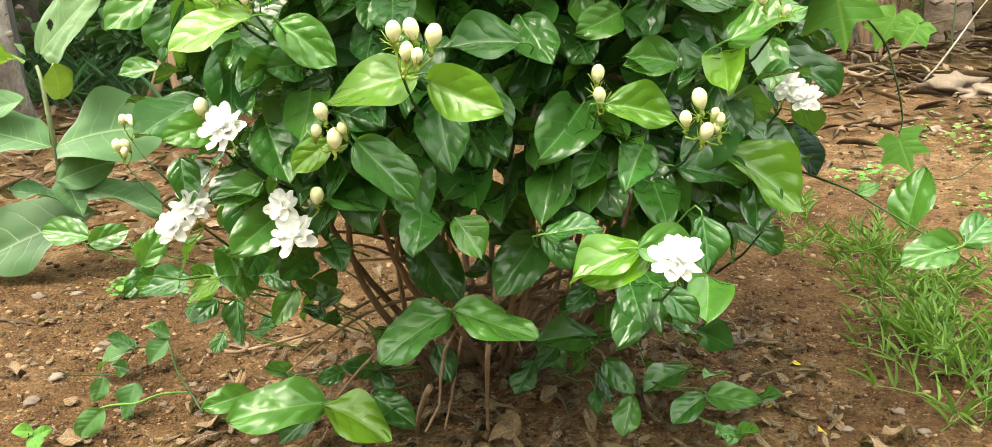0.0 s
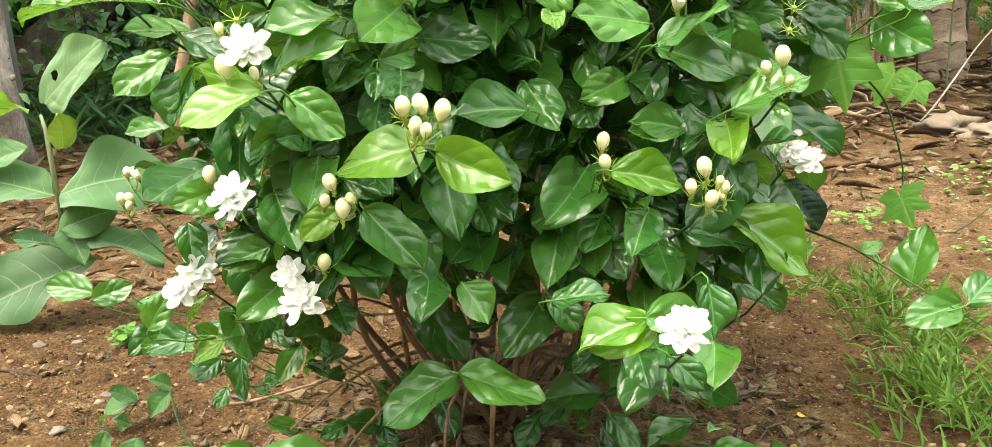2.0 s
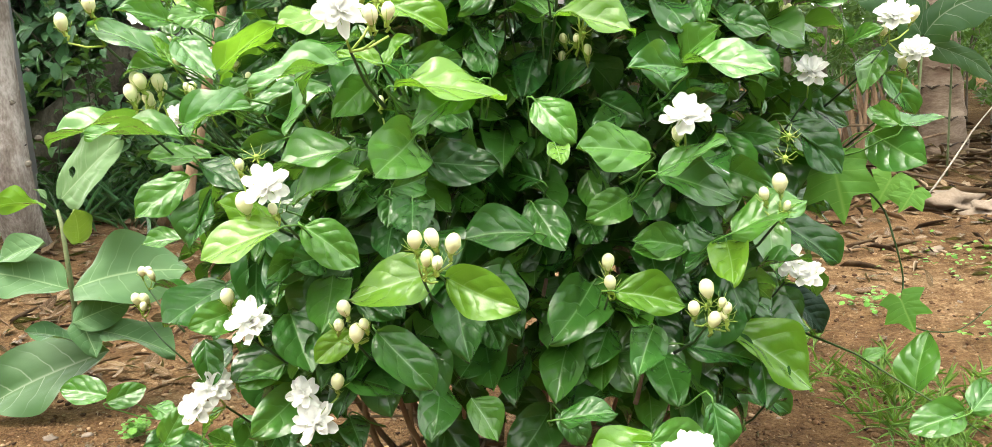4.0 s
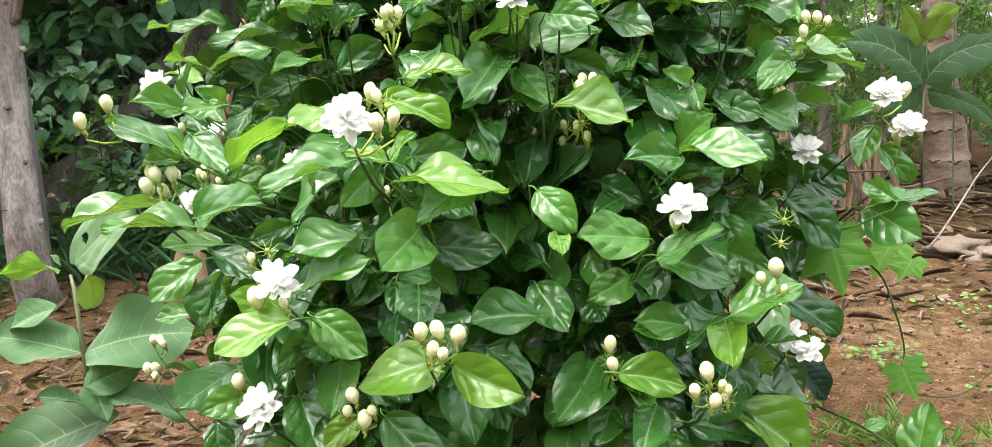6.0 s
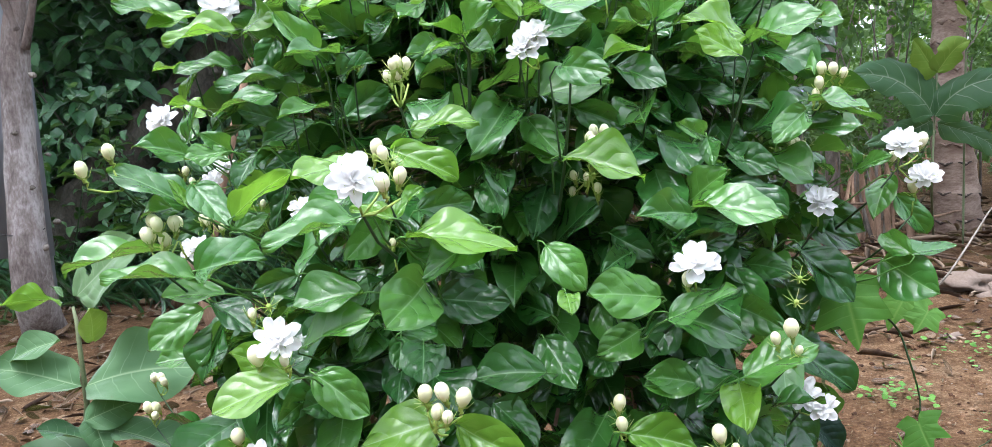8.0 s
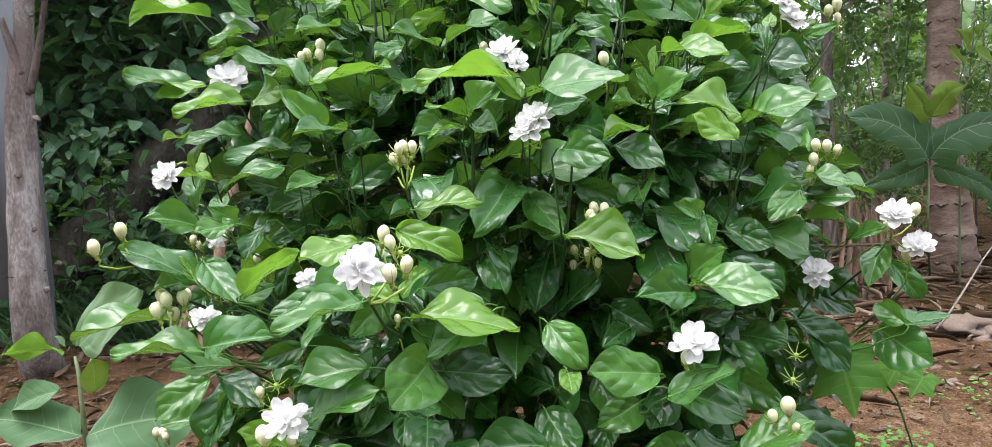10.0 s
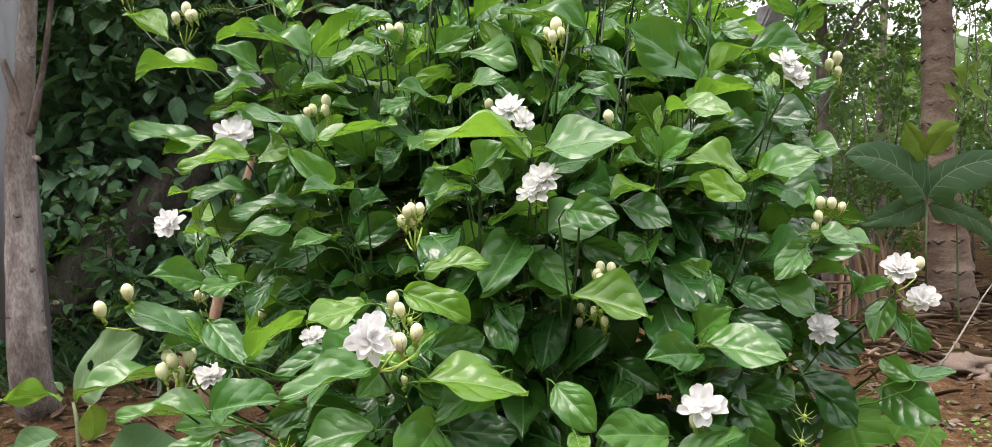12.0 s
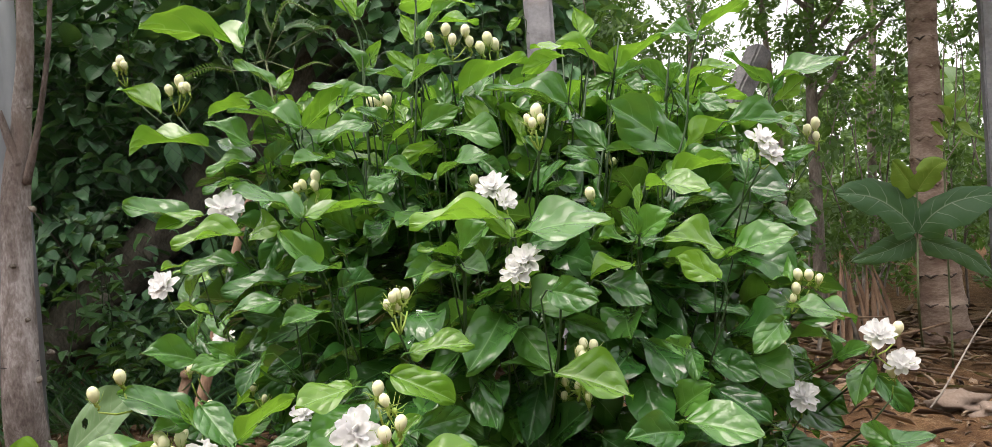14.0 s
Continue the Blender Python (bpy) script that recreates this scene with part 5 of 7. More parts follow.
# ---- other low plants ----
def plant(name, label, category, at, material, stem_points=None, stem_r=0.004, bark=None):
    p = thing(name, label, category, at=(0, 0, 0))
    if stem_points:
        V, Fc = tube(stem_points, np.linspace(stem_r, stem_r * 0.45, len(stem_points)), 7, wobble=0.15)
        part("stem", mesh_from("stem", V, Fc, bark or M_GREENSTEM), p)
    return p


BIG = [blade(ovate, f, d, w, k * 2.0, 6, 16, 0.012) for k, (f, d, w) in enumerate([(0.25, 0.12, 0.09), (0.35, 0.22, 0.08), (0.18, 0.3, 0.12)])]
BIG_MESH = {}


def eaten_leaf():
    V, Fc, U = blade(ovate, 0.12, 0.10, 0.05, 2.0, 30, 64, 0.012)
    keep = [f for f in Fc if ((np.mean([U[i][0] for i in f]) - 0.30) / 0.085) ** 2 + ((np.mean([U[i][1] for i in f]) - 0.30) / 0.045) ** 2 + 0.5 * noise.noise(Vector((U[f[0]][0] * 40, U[f[0]][1] * 40, 0))) > 1]
    return mesh_from("leaf", V, keep, M_PALEBROAD, U)


def big_leaf(parent, material, x, y, z, yaw, rise, bank, long_mm, wide_mm, eaten=False):
    key = material.name
    if eaten:
        BIG_MESH["eaten"] = [eaten_leaf()] * 3
        key = "eaten"
    if key not in BIG_MESH:
        BIG_MESH[key] = [mesh_from("leaf", V, Fc, material, U) for V, Fc, U in BIG]
    m = Matrix.Translation((x, y, z)) @ Matrix.Rotation(radians(yaw), 4, "Z") @ Matrix.Rotation(radians(rise), 4, "X") @ Matrix.Rotation(radians(bank), 4, "Y")
    L, W = long_mm / 1000, wide_mm / 1000
    part("leaf", BIG_MESH[key][int(long_mm) % 3], parent, "", m @ Matrix.Diagonal((W, L, L, 1)))


def lobed(name, seed):
    """A leaf with five pointed lobes, the stalk at the origin."""
    marks = [(-178, 0.10), (-150, 0.42), (-108, 0.74), (-80, 0.50), (-50, 0.88), (-26, 0.58), (0, 1.0), (26, 0.60), (52, 0.84), (80, 0.48), (106, 0.70), (150, 0.42), (178, 0.10)]
    rnd = random.Random(seed)
    marks = [(a + rnd.uniform(-4, 4) * (0 < i < 12), r * rnd.uniform(0.92, 1.08)) for i, (a, r) in enumerate(marks)]
    rim = []
    for (a0, r0), (a1, r1) in zip(marks, marks[1:]):
        for s in range(6):
            k = s / 6
            e = k ** 1.7 if r1 > r0 else 1 - (1 - k) ** 1.7
            rim.append((radians(a0 + (a1 - a0) * k), r0 + (r1 - r0) * e))
    rim.append((radians(178), 0.10))
    V, U = [(0, 0, 0.0)], [(0.5, 0.1)]
    for lvl in (0.3, 0.55, 0.8, 1.0):
        for a, r in rim:
            X, Y = r * lvl * math.sin(a), r * lvl * math.cos(a)
            d = r * lvl
            ridge = 0.05 * abs(math.sin(3.4 * a)) * d
            V.append((X, Y, ridge + 0.05 * d - 0.20 * d * d + 0.03 * math.sin(7 * a + seed) * lvl * lvl))
            U.append((0.5 + 0.45 * X, max(0, 0.15 + 0.8 * Y)))
    n = len(rim)
    Fc = [(0, 1 + i + 1, 1 + i) for i in range(n - 1)]
    for l in range(3):
        for i in range(n - 1):
            a = 1 + l * n + i
            Fc.append((a, a + 1, a + 1 + n, a + n))
    return mesh_from(name, V, Fc, M_VINE, U)


LOBED = [lobed("leaf", k) for k in (1, 2, 3)]


def lobed_leaf(parent, x, y, z, yaw, rise, bank, size_mm):
    m = Matrix.Translation((x, y, z)) @ Matrix.Rotation(radians(yaw), 4, "Z") @ Matrix.Rotation(radians(rise), 4, "X") @ Matrix.Rotation(radians(bank), 4, "Y")
    part("leaf", LOBED[int(size_mm) % 3], parent, "", m @ Matrix.Scale(size_mm / 1000, 4))


# ---- broad-leaved seedling beside the bush ----
seedling = plant("broad_leaved_plant", "young plant with big dull green leaves on bare soil", "plant", None, M_BROAD, [(-1.327, 2.504, 0.050), (-1.080, 2.099, 0.300), (-1.106, 2.145, 0.493), (-1.115, 2.153, 0.529)], 0.008, M_SEEDSTEM)
big_leaf(seedling, M_BROAD, -1.095, 2.140, 0.557, -105, 34, 66, 237, 161, True)
big_leaf(seedling, M_YOUNG, -1.137, 2.150, 0.544, 90, -1, 54, 164, 66)
big_leaf(seedling, M_PALE, -1.035, 2.080, 0.459, -158, 76, -138, 87, 87)
big_leaf(seedling, M_PALEBROAD, -1.135, 2.150, 0.552, 90, 48, -9, 43, 20)
big_leaf(seedling, M_BROAD, -1.090, 2.109, 0.341, -85, 6, 46, 296, 197)
big_leaf(seedling, M_BROAD, -1.093, 2.109, 0.342, 90, 13, -37, 228, 152)
big_leaf(seedling, M_BROAD, -1.078, 2.079, 0.218, 90, 13, -7, 129, 86)
big_leaf(seedling, M_BROAD, -1.070, 2.060, 0.270, -55, 12, 75, 137, 91)
big_leaf(seedling, M_BROAD, -1.019, 2.088, 0.240, -93, -22, 14, 190, 127)
big_leaf(seedling, M_BROAD, -1.080, 2.119, 0.271, -141, -43, 12, 127, 85)
big_leaf(seedling, M_BROAD, -1.146, 2.132, 0.451, 97, -17, -42, 130, 86)
big_leaf(seedling, M_SAPLING, -1.051, 2.177, 0.160, 99, -21, -43, 342, 228)

# ---- lobed climber at the edge of the bush ----
climber = plant("climbing_vine", "thin climbing vine with pale lobed leaves hanging by the bush", "vine", None, M_VINE, smooth_points([(0.472, 1.398, 0.616), (0.461, 1.266, 0.667), (0.556, 1.368, 0.598), (0.574, 1.355, 0.543), (0.587, 1.353, 0.487), (0.582, 1.343, 0.448), (0.621, 1.394, 0.396), (0.730, 1.493, 0.353), (0.790, 1.505, 0.390)]), 0.0019)
lobed_leaf(climber, 0.454, 1.251, 0.670, -164, -67, 34, 74)
lobed_leaf(climber, 0.603, 1.366, 0.613, 120, -46, -42, 38)
lobed_leaf(climber, 0.578, 1.332, 0.457, -157, -57, 43, 49)
lobed_leaf(climber, 0.592, 1.427, 0.620, 112, -53, -27, 55)
shoot = plant("trailing_shoot", "long leafless trailing green stem over bare soil", "vine", None, M_VINE, [(0.427, 1.289, 0.431), (0.481, 1.236, 0.416), (0.528, 1.181, 0.390), (0.609, 1.122, 0.341)], 0.0019)
big_leaf(shoot, M_LEAF, 0.487, 1.226, 0.412, -82, 19, 40, 33, 22)
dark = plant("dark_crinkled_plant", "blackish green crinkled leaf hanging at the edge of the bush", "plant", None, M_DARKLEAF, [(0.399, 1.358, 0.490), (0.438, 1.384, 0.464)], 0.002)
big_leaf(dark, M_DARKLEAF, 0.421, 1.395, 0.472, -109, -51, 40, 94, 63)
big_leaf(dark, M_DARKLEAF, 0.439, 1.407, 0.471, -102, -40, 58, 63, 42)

# ---- low weeds on the soil ----
weed = plant("trailing_weed", "trailing weed with small soft green leaves on soil", "weed", None, M_VINE, smooth_points([(-0.512, 1.372, 0.030), (-0.541, 1.404, 0.050), (-0.601, 1.495, 0.050), (-0.673, 1.627, 0.060), (-0.698, 1.601, 0.050), (-0.720, 1.594, 0.050), (-0.720, 1.522, 0.040), (-0.755, 1.506, 0.040), (-0.884, 1.572, 0.010)]), 0.0022)
big_leaf(weed, M_WEED, -0.709, 1.573, 0.060, 115, 35, -27, 57, 41)
big_leaf(weed, M_WEED, -0.709, 1.573, 0.060, 106, -23, -6, 79, 57)
big_leaf(weed, M_WEED, -0.710, 1.519, 0.060, 176, -50, -27, 31, 23)
big_leaf(weed, M_WEED, -0.717, 1.458, 0.060, 143, -58, -54, 47, 34)
big_leaf(weed, M_WEED, -0.648, 1.430, 0.060, 136, -67, -24, 71, 51)
big_leaf(weed, M_WEED, -0.663, 1.343, 0.060, 115, -42, -66, 63, 45)
big_leaf(weed, M_WEED, -0.662, 1.626, 0.060, 119, 36, -39, 52, 37)
big_leaf(weed, M_WEED, -0.657, 1.611, 0.060, 115, -41, -39, 64, 46)
big_leaf(weed, M_WEED, -0.681, 1.480, 0.060, 133, 38, -42, 37, 27)
V, Fc = tube(smooth_points([(-0.556, 1.430, 0.040), (-0.594, 1.405, 0.050), (-0.625, 1.376, 0.050), (-0.672, 1.390, 0.040), (-0.690, 1.380, 0.040)]), 0.002, 6)
part("stem", mesh_from("stem", V, Fc, M_PETIOLE), weed)
corner = plant("corner_weed", "small pale green weed leaves on the soil", "weed", None, M_VINE, [(-0.803, 1.340, 0.000), (-0.785, 1.319, 0.030)], 0.002)
big_leaf(corner, M_VINE, -0.783, 1.331, 0.025, 112, 18, -38, 34, 27)
big_leaf(corner, M_VINE, -0.773, 1.309, 0.028, -56, 8, 39, 31, 25)
big_leaf(corner, M_VINE, -0.768, 1.301, 0.032, -134, -6, 12, 36, 29)

# ---- trees and posts behind ----
def tree_part(name, parent, points, radii, material, sides=14, wobble=0.12, label=""):
    V, Fc = tube(points, radii, sides, wobble=wobble)
    return part(name, mesh_from(name, V, Fc, material), parent, label)


def spread(values, n=5):
    x = np.arange(len(values))
    return np.interp(np.linspace(0, len(values) - 1, (len(values) - 1) * n + 1), x, values)


left_tree = thing("forked_tree", "grey-brown young tree with a forked trunk and knots", "tree")
tree_part("trunk", left_tree, smooth_points([(-2.215, 3.901, 0.000), (-2.089, 3.608, 0.336), (-2.074, 3.626, 0.905), (-2.056, 3.637, 1.267), (-2.017, 3.647, 1.523), (-1.973, 3.659, 1.883), (-1.946, 3.676, 2.399), (-1.781, 3.726, 3.838)]), spread([0.10, 0.079, 0.061, 0.056, 0.038, 0.033, 0.028, 0.015]), M_TRUNK)
tree_part("branch", left_tree, smooth_points([(-2.024, 3.620, 1.362), (-2.049, 3.600, 1.484), (-2.064, 3.580, 1.585)]), spread([0.024, 0.017, 0.011]), M_TRUNK, label="short broken side limb")
tree_part("branch", left_tree, smooth_points([(-1.994, 3.611, 1.288), (-1.903, 3.583, 1.535), (-1.835, 3.575, 1.832), (-1.788, 3.588, 2.208), (-1.639, 3.619, 3.006)]), spread([0.018, 0.012, 0.010, 0.009, 0.005]), M_TRUNK)

for k, (at, r) in enumerate((((-1.959, 3.580, 1.183), 0.016), ((-2.005, 3.554, 0.741), 0.013), ((-2.051, 3.558, 0.961), 0.012), ((-1.977, 3.549, 0.498), 0.014), ((-1.951, 3.602, 1.591), 0.010), ((-1.985, 3.665, 0.589), 0.015), ((-2.023, 3.730, 0.864), 0.012))):
    part("knot", rounded_stone((r, r * 0.9, r * 0.75), k * 2.7, M_LOG, 0.7, "knot"), left_tree, "", Matrix.Translation(at))

ring = []
c = Vector((-2.101, 3.604, 0.545))
for k in range(25):
    a = 2 * math.pi * k / 24
    ring.append(c + Vector((0.078 * math.cos(a), 0.078 * math.sin(a), 0.006 * math.sin(2 * a) + 0.0006 * k)))
tree_part("tied_wire", left_tree, ring + [ring[-1] + Vector((0.03, -0.02, 0.012))], [0.0022] * 26, M_WIRE, 6, 0, "thin dark wire tied round the trunk")

metal_post = thing("metal_sheet", "dull grey upright metal sheet beside the tree", "metal sheet")
V, Fc = [], []
c = Vector((-2.203, 3.847, 1.010))
for i in range(9):
    u = i / 8
    for zz in (0.42, 2.6):
        V.append((c.x - 0.32 + 0.40 * u, c.y + 0.02 * math.sin(u * 26), zz))
Fc = [(2 * i, 2 * i + 2, 2 * i + 3, 2 * i + 1) for i in range(8)]
sheet = part("sheet", mesh_from("sheet", V, Fc, M_METAL), metal_post)
sm = sheet.modifiers.new("thickness", "SOLIDIFY")
sm.thickness = 0.004
tree_part("post", metal_post, [(c.x + 0.03, c.y + 0.05, 0.0), (c.x + 0.03, c.y + 0.05, 2.6)], [0.02, 0.02], M_METAL, 10, 0)

stub = thing("tree_stump", "thin brown cut stem standing in the soil", "stump")
tree_part("stem", stub, smooth_points([(-1.946, 4.573, 0.000), (-1.707, 4.138, 0.148), (-1.645, 4.202, 0.338), (-1.633, 4.149, 0.379)]), spread([0.03, 0.028, 0.024, 0.02]), M_WOODSTEM, 10)
mid = thing("slim_tree", "slim brown tree stem behind the bush", "tree")
tree_part("trunk", mid, smooth_points([(-0.86, 2.95, -0.03), (-1.047, 2.812, 0.347), (-0.990, 2.824, 0.664), (-0.894, 2.838, 0.978), (-0.828, 2.847, 1.173)]), spread([0.022, 0.020, 0.017, 0.014, 0.008]), M_WOODSTEM, 10)

papaya = thing("papaya_tree", "straight ringed papaya trunk with leaf scars", "tree")
ax = [Vector((2.473, 5.670, 0.020)) - Vector((0, 0, 0.05)), Vector((2.433, 5.598, 0.297)), Vector((2.395, 5.612, 0.832)), Vector((2.414, 5.633, 1.515)), Vector((2.434, 5.652, 2.160)), Vector((2.486, 5.699, 3.676)), Vector((2.524, 5.732, 4.738))]
AX, RD = smooth_points(ax, 40), spread([0.158, 0.122, 0.098, 0.088, 0.082, 0.075, 0.062], 40)
levels = [0.10]
while levels[-1] < 3.4:
    levels.append(levels[-1] + 0.145 + 0.035 * math.sin(levels[-1] * 9))
RD = [r * (1 + 0.06 * max(math.exp(-((p.z - l) / 0.022) ** 2) for l in levels) - 0.02 * math.sin(11 * p.z)) for p, r in zip(AX, RD)]
tree_part("trunk", papaya, AX, RD, M_PAPAYA, 28, 0.06)
for k, level in enumerate(levels):
    i = min(range(len(AX)), key=lambda q: abs(AX[q].z - level))
    for s0 in range(3):
        facing_deg = -150 + 47 * s0 + 22 * math.sin(k * 2.4) + 9 * math.sin(k * 5 + s0)
        pts = []
        for j in range(-5, 6):
            u = j / 5
            a = radians(facing_deg + 20 * u)
            d = Vector((math.cos(a), math.sin(a), 0))
            sag = -0.016 * (1 - abs(u)) ** 1.5 + 0.010 * math.sin(k * 3.1 + s0)
            pts.append(Vector((AX[i].x, AX[i].y, level)) + d * (RD[i] * 0.995) + Vector((0, 0, sag)))
        V, Fc = tube(pts, [0.0025 + 0.0065 * (1 - abs(j / 5)) for j in range(-5, 6)], 6)
        scar = part("leaf_scar", mesh_from("leaf_scar", V, Fc, M_SCAR if (2 * k + s0) % 5 == 0 or level < 0.5 else M_PAPAYA), papaya, "curved raised leaf scar")
        tip = pts[5] + Vector((0, -0.004, 0.008))
        part("scar_mark", rounded_stone((0.008, 0.005, 0.006), k * 3 + s0, M_PALESTONE, 0.4, "scar_mark"), scar, "", Matrix.Translation(tip))



def arched_leaf(parent, material, rib, upper, lower, front, seed, fold=0.25):
    """A large soft leaf hung along its arching midrib, the halves of unlike width, puckered between the side veins."""
    rib = smooth_points(rib, 6)
    n, rows, halves = len(rib), [], 7
    front = Vector(front).normalized()
    V, Fc, U = [], [], []
    for i, p in enumerate(rib):
        s = i / (n - 1)
        d = (rib[min(n - 1, i + 1)] - rib[max(0, i - 1)]).normalized()
        side = d.cross(front).normalized()
        if side.z < 0:
            side.negate()
        w = min(1.0, (s / 0.16) ** 0.6) * max(0.0, 1 - max(0.0, (s - 0.45) / 0.55) ** 2.4)
        for j in range(-halves, halves + 1):
            u = j / halves
            wide = (upper if u > 0 else lower) * w * (1 + 0.11 * math.sin(10 * s + 2 * seed + 2 * u) + 0.05 * math.sin(31 * s + seed))
            pucker = 0.006 * abs(math.sin(math.pi * (6 * s - 1.35 * abs(u) ** 1.4))) * min(1, 4 * abs(u)) * (1 - abs(u) ** 3)
            ripple = 0.012 * u * u * math.sin(15 * s + 2.3 * seed + 1.5 * u)
            lift = fold * abs(u) * wide - 0.9 * fold * wide * abs(u) ** 2.4
            V.append(p + side * (u * wide) + front * (lift + pucker + ripple) - d * (0.10 * abs(u) ** 2 * wide) - Vector((0, 0, 0.10 * wide * u * u)))
            U.append((0.5 + 0.5 * u, s))
    k = 2 * halves + 1
    for i in range(n - 1):
        for j in range(k - 1):
            a = i * k + j
            Fc.append((a, a + 1, a + k + 1, a + k))
    part("leaf", mesh_from("leaf", V, Fc, material, U), parent)


sapling = thing("broad_leaved_sapling", "young sapling with large veined leaves and a yellowish top leaf", "sapling")
tree_part("stem", sapling, smooth_points([(2.237, 5.435, 0.030), (1.967, 4.775, 0.390), (1.986, 4.786, 0.746), (1.998, 4.794, 1.005)]), spread([0.008, 0.006, 0.005, 0.004]), M_SEEDSTEM, 8)
arched_leaf(sapling, M_SAPLING, [(1.965, 4.750, 0.755), (1.895, 4.720, 0.847), (1.772, 4.690, 0.938), (1.655, 4.660, 0.974), (1.535, 4.630, 0.988)], 0.126, 0.094, (0.0, -1.0, 0.45), 1, 0.25)
arched_leaf(sapling, M_SAPLING, [(1.974, 4.750, 0.754), (2.028, 4.720, 0.835), (2.126, 4.690, 0.899), (2.267, 4.660, 0.925), (2.374, 4.630, 0.909)], 0.078, 0.110, (0.0, -1.0, 0.45), 2, 0.25)
arched_leaf(sapling, M_SAPLING, [(1.997, 4.850, 0.729), (1.925, 4.817, 0.702), (1.809, 4.783, 0.666), (1.631, 4.750, 0.633)], 0.070, 0.064, (0.0, -1.0, 0.3), 3, 0.40)
arched_leaf(sapling, M_SAPLING, [(2.034, 4.880, 0.712), (2.160, 4.863, 0.662), (2.278, 4.847, 0.597), (2.386, 4.830, 0.490)], 0.054, 0.059, (0.0, -1.0, 0.2), 4, 0.30)
arched_leaf(sapling, M_PALE, [(1.972, 4.720, 0.966), (1.915, 4.687, 1.027), (1.862, 4.653, 1.092), (1.820, 4.620, 1.131)], 0.046, 0.065, (-0.3, -1.0, 0.3), 5, 0.50)
arched_leaf(sapling, M_PALE, [(1.964, 4.700, 0.967), (1.999, 4.667, 1.033), (2.030, 4.633, 1.081), (2.072, 4.600, 1.108)], 0.071, 0.052, (0.3, -1.0, 0.5), 6, 0.50)
tree_part("stalk", sapling, [Vector((1.982, 4.770, 0.753)), Vector((1.982, 4.750, 0.863)), Vector((1.976, 4.730, 0.966))], [0.004, 0.0035, 0.003], M_SEEDSTEM, 6)

fronds = thing("dry_frond_bundle", "bundle of hanging dry brown palm leaflets against the undergrowth", "dry leaves")
for k in range(26):
    rnd = random.Random(k * 7 + 1)
    u = k / 25
    top = Vector((1.719, 5.350, 0.562)).lerp(Vector((1.980, 5.350, 0.488)), u) + Vector((rnd.uniform(-0.03, 0.03), rnd.uniform(-0.1, 0.1), rnd.uniform(-0.06, 0.05)))
    foot = Vector((top.x + rnd.uniform(-0.10, 0.10) + 0.10 * (u - 0.5), top.y - rnd.uniform(0.0, 0.12), 0.01))
    half, V, Fc = rnd.uniform(0.009, 0.017), [], []
    for i in range(9):
        q = i / 8
        p = foot.lerp(top, q) + Vector((0.03 * math.sin(3 * q + k), 0.02 * math.sin(5 * q + k), 0))
        w = half * (1 - q ** 3) + 0.001
        V += [p + Vector((-w, -0.3 * w, 0)), p + Vector((0, 0.5 * w, 0)), p + Vector((w, -0.3 * w, 0))]
        if i:
            b = 3 * i
            Fc += [(b - 3, b - 2, b + 1, b), (b - 2, b - 1, b + 2, b + 1)]
    part("leaflet", mesh_from("leaflet", V, Fc, M_WOODSTEM if k % 3 else M_LOG), fronds)

for bend in ([(2.220, 5.988, 0.020), (2.490, 6.166, 0.040), (2.827, 6.473, 0.020)], [(2.555, 6.278, 0.020), (2.488, 5.775, 0.050), (2.401, 5.506, 0.010)]):
    twig = thing("curved_twig", "thin curved dry twig on the litter", "twig", "dry twigs")
    tree_part("stem", twig, smooth_points(bend), spread([0.006, 0.005, 0.003]), M_STRAW, 6)

sprig = plant("leafy_sprig", "thin upright sprig with bright yellow-green leaves beside the trunk", "plant", None, M_PALE, smooth_points([(2.217, 5.000, 0.000), (2.217, 4.970, 1.019), (2.226, 4.950, 1.199), (2.281, 4.950, 1.311), (2.362, 4.950, 1.437)]), 0.006, M_SEEDSTEM)
big_leaf(sprig, M_PALE, 2.255, 4.950, 1.280, 110, 57, -72, 160, 80)
big_leaf(sprig, M_PALE, 2.227, 4.950, 1.223, 108, 45, -72, 135, 67)
big_leaf(sprig, M_PALE, 2.274, 4.950, 1.295, -103, -37, 36, 168, 84)
big_leaf(sprig, M_PALE, 2.305, 4.950, 1.343, -145, 70, 69, 107, 53)
big_leaf(sprig, M_PALE, 2.212, 4.950, 1.167, 119, 22, -84, 67, 33)

log = thing("leaning_trunk", "thick dark leaning tree trunk behind the wire fence", "tree")
tree_part("trunk", log, smooth_points([(-3.274, 5.799, 0.286), (-2.880, 5.828, 0.589), (-2.482, 5.859, 0.933), (-2.081, 5.891, 1.318), (-1.411, 5.946, 1.995), (-0.927, 5.983, 2.395), (-0.164, 6.047, 3.210), (0.478, 6.106, 4.075)]), spread([0.19, 0.17, 0.165, 0.155, 0.13, 0.115, 0.09, 0.06]), M_LOG, 16, 0.3)


for k, (at, r) in enumerate((((-2.435, 5.701, 0.919), 0.05), ((-2.034, 5.752, 1.273), 0.04), ((-2.753, 5.666, 0.641), 0.05))):
    part("knot", rounded_stone((r, r * 0.6, r * 0.8), 4 + k * 1.9, M_LOG, 0.8, "knot"), log, "", Matrix.Translation(at))


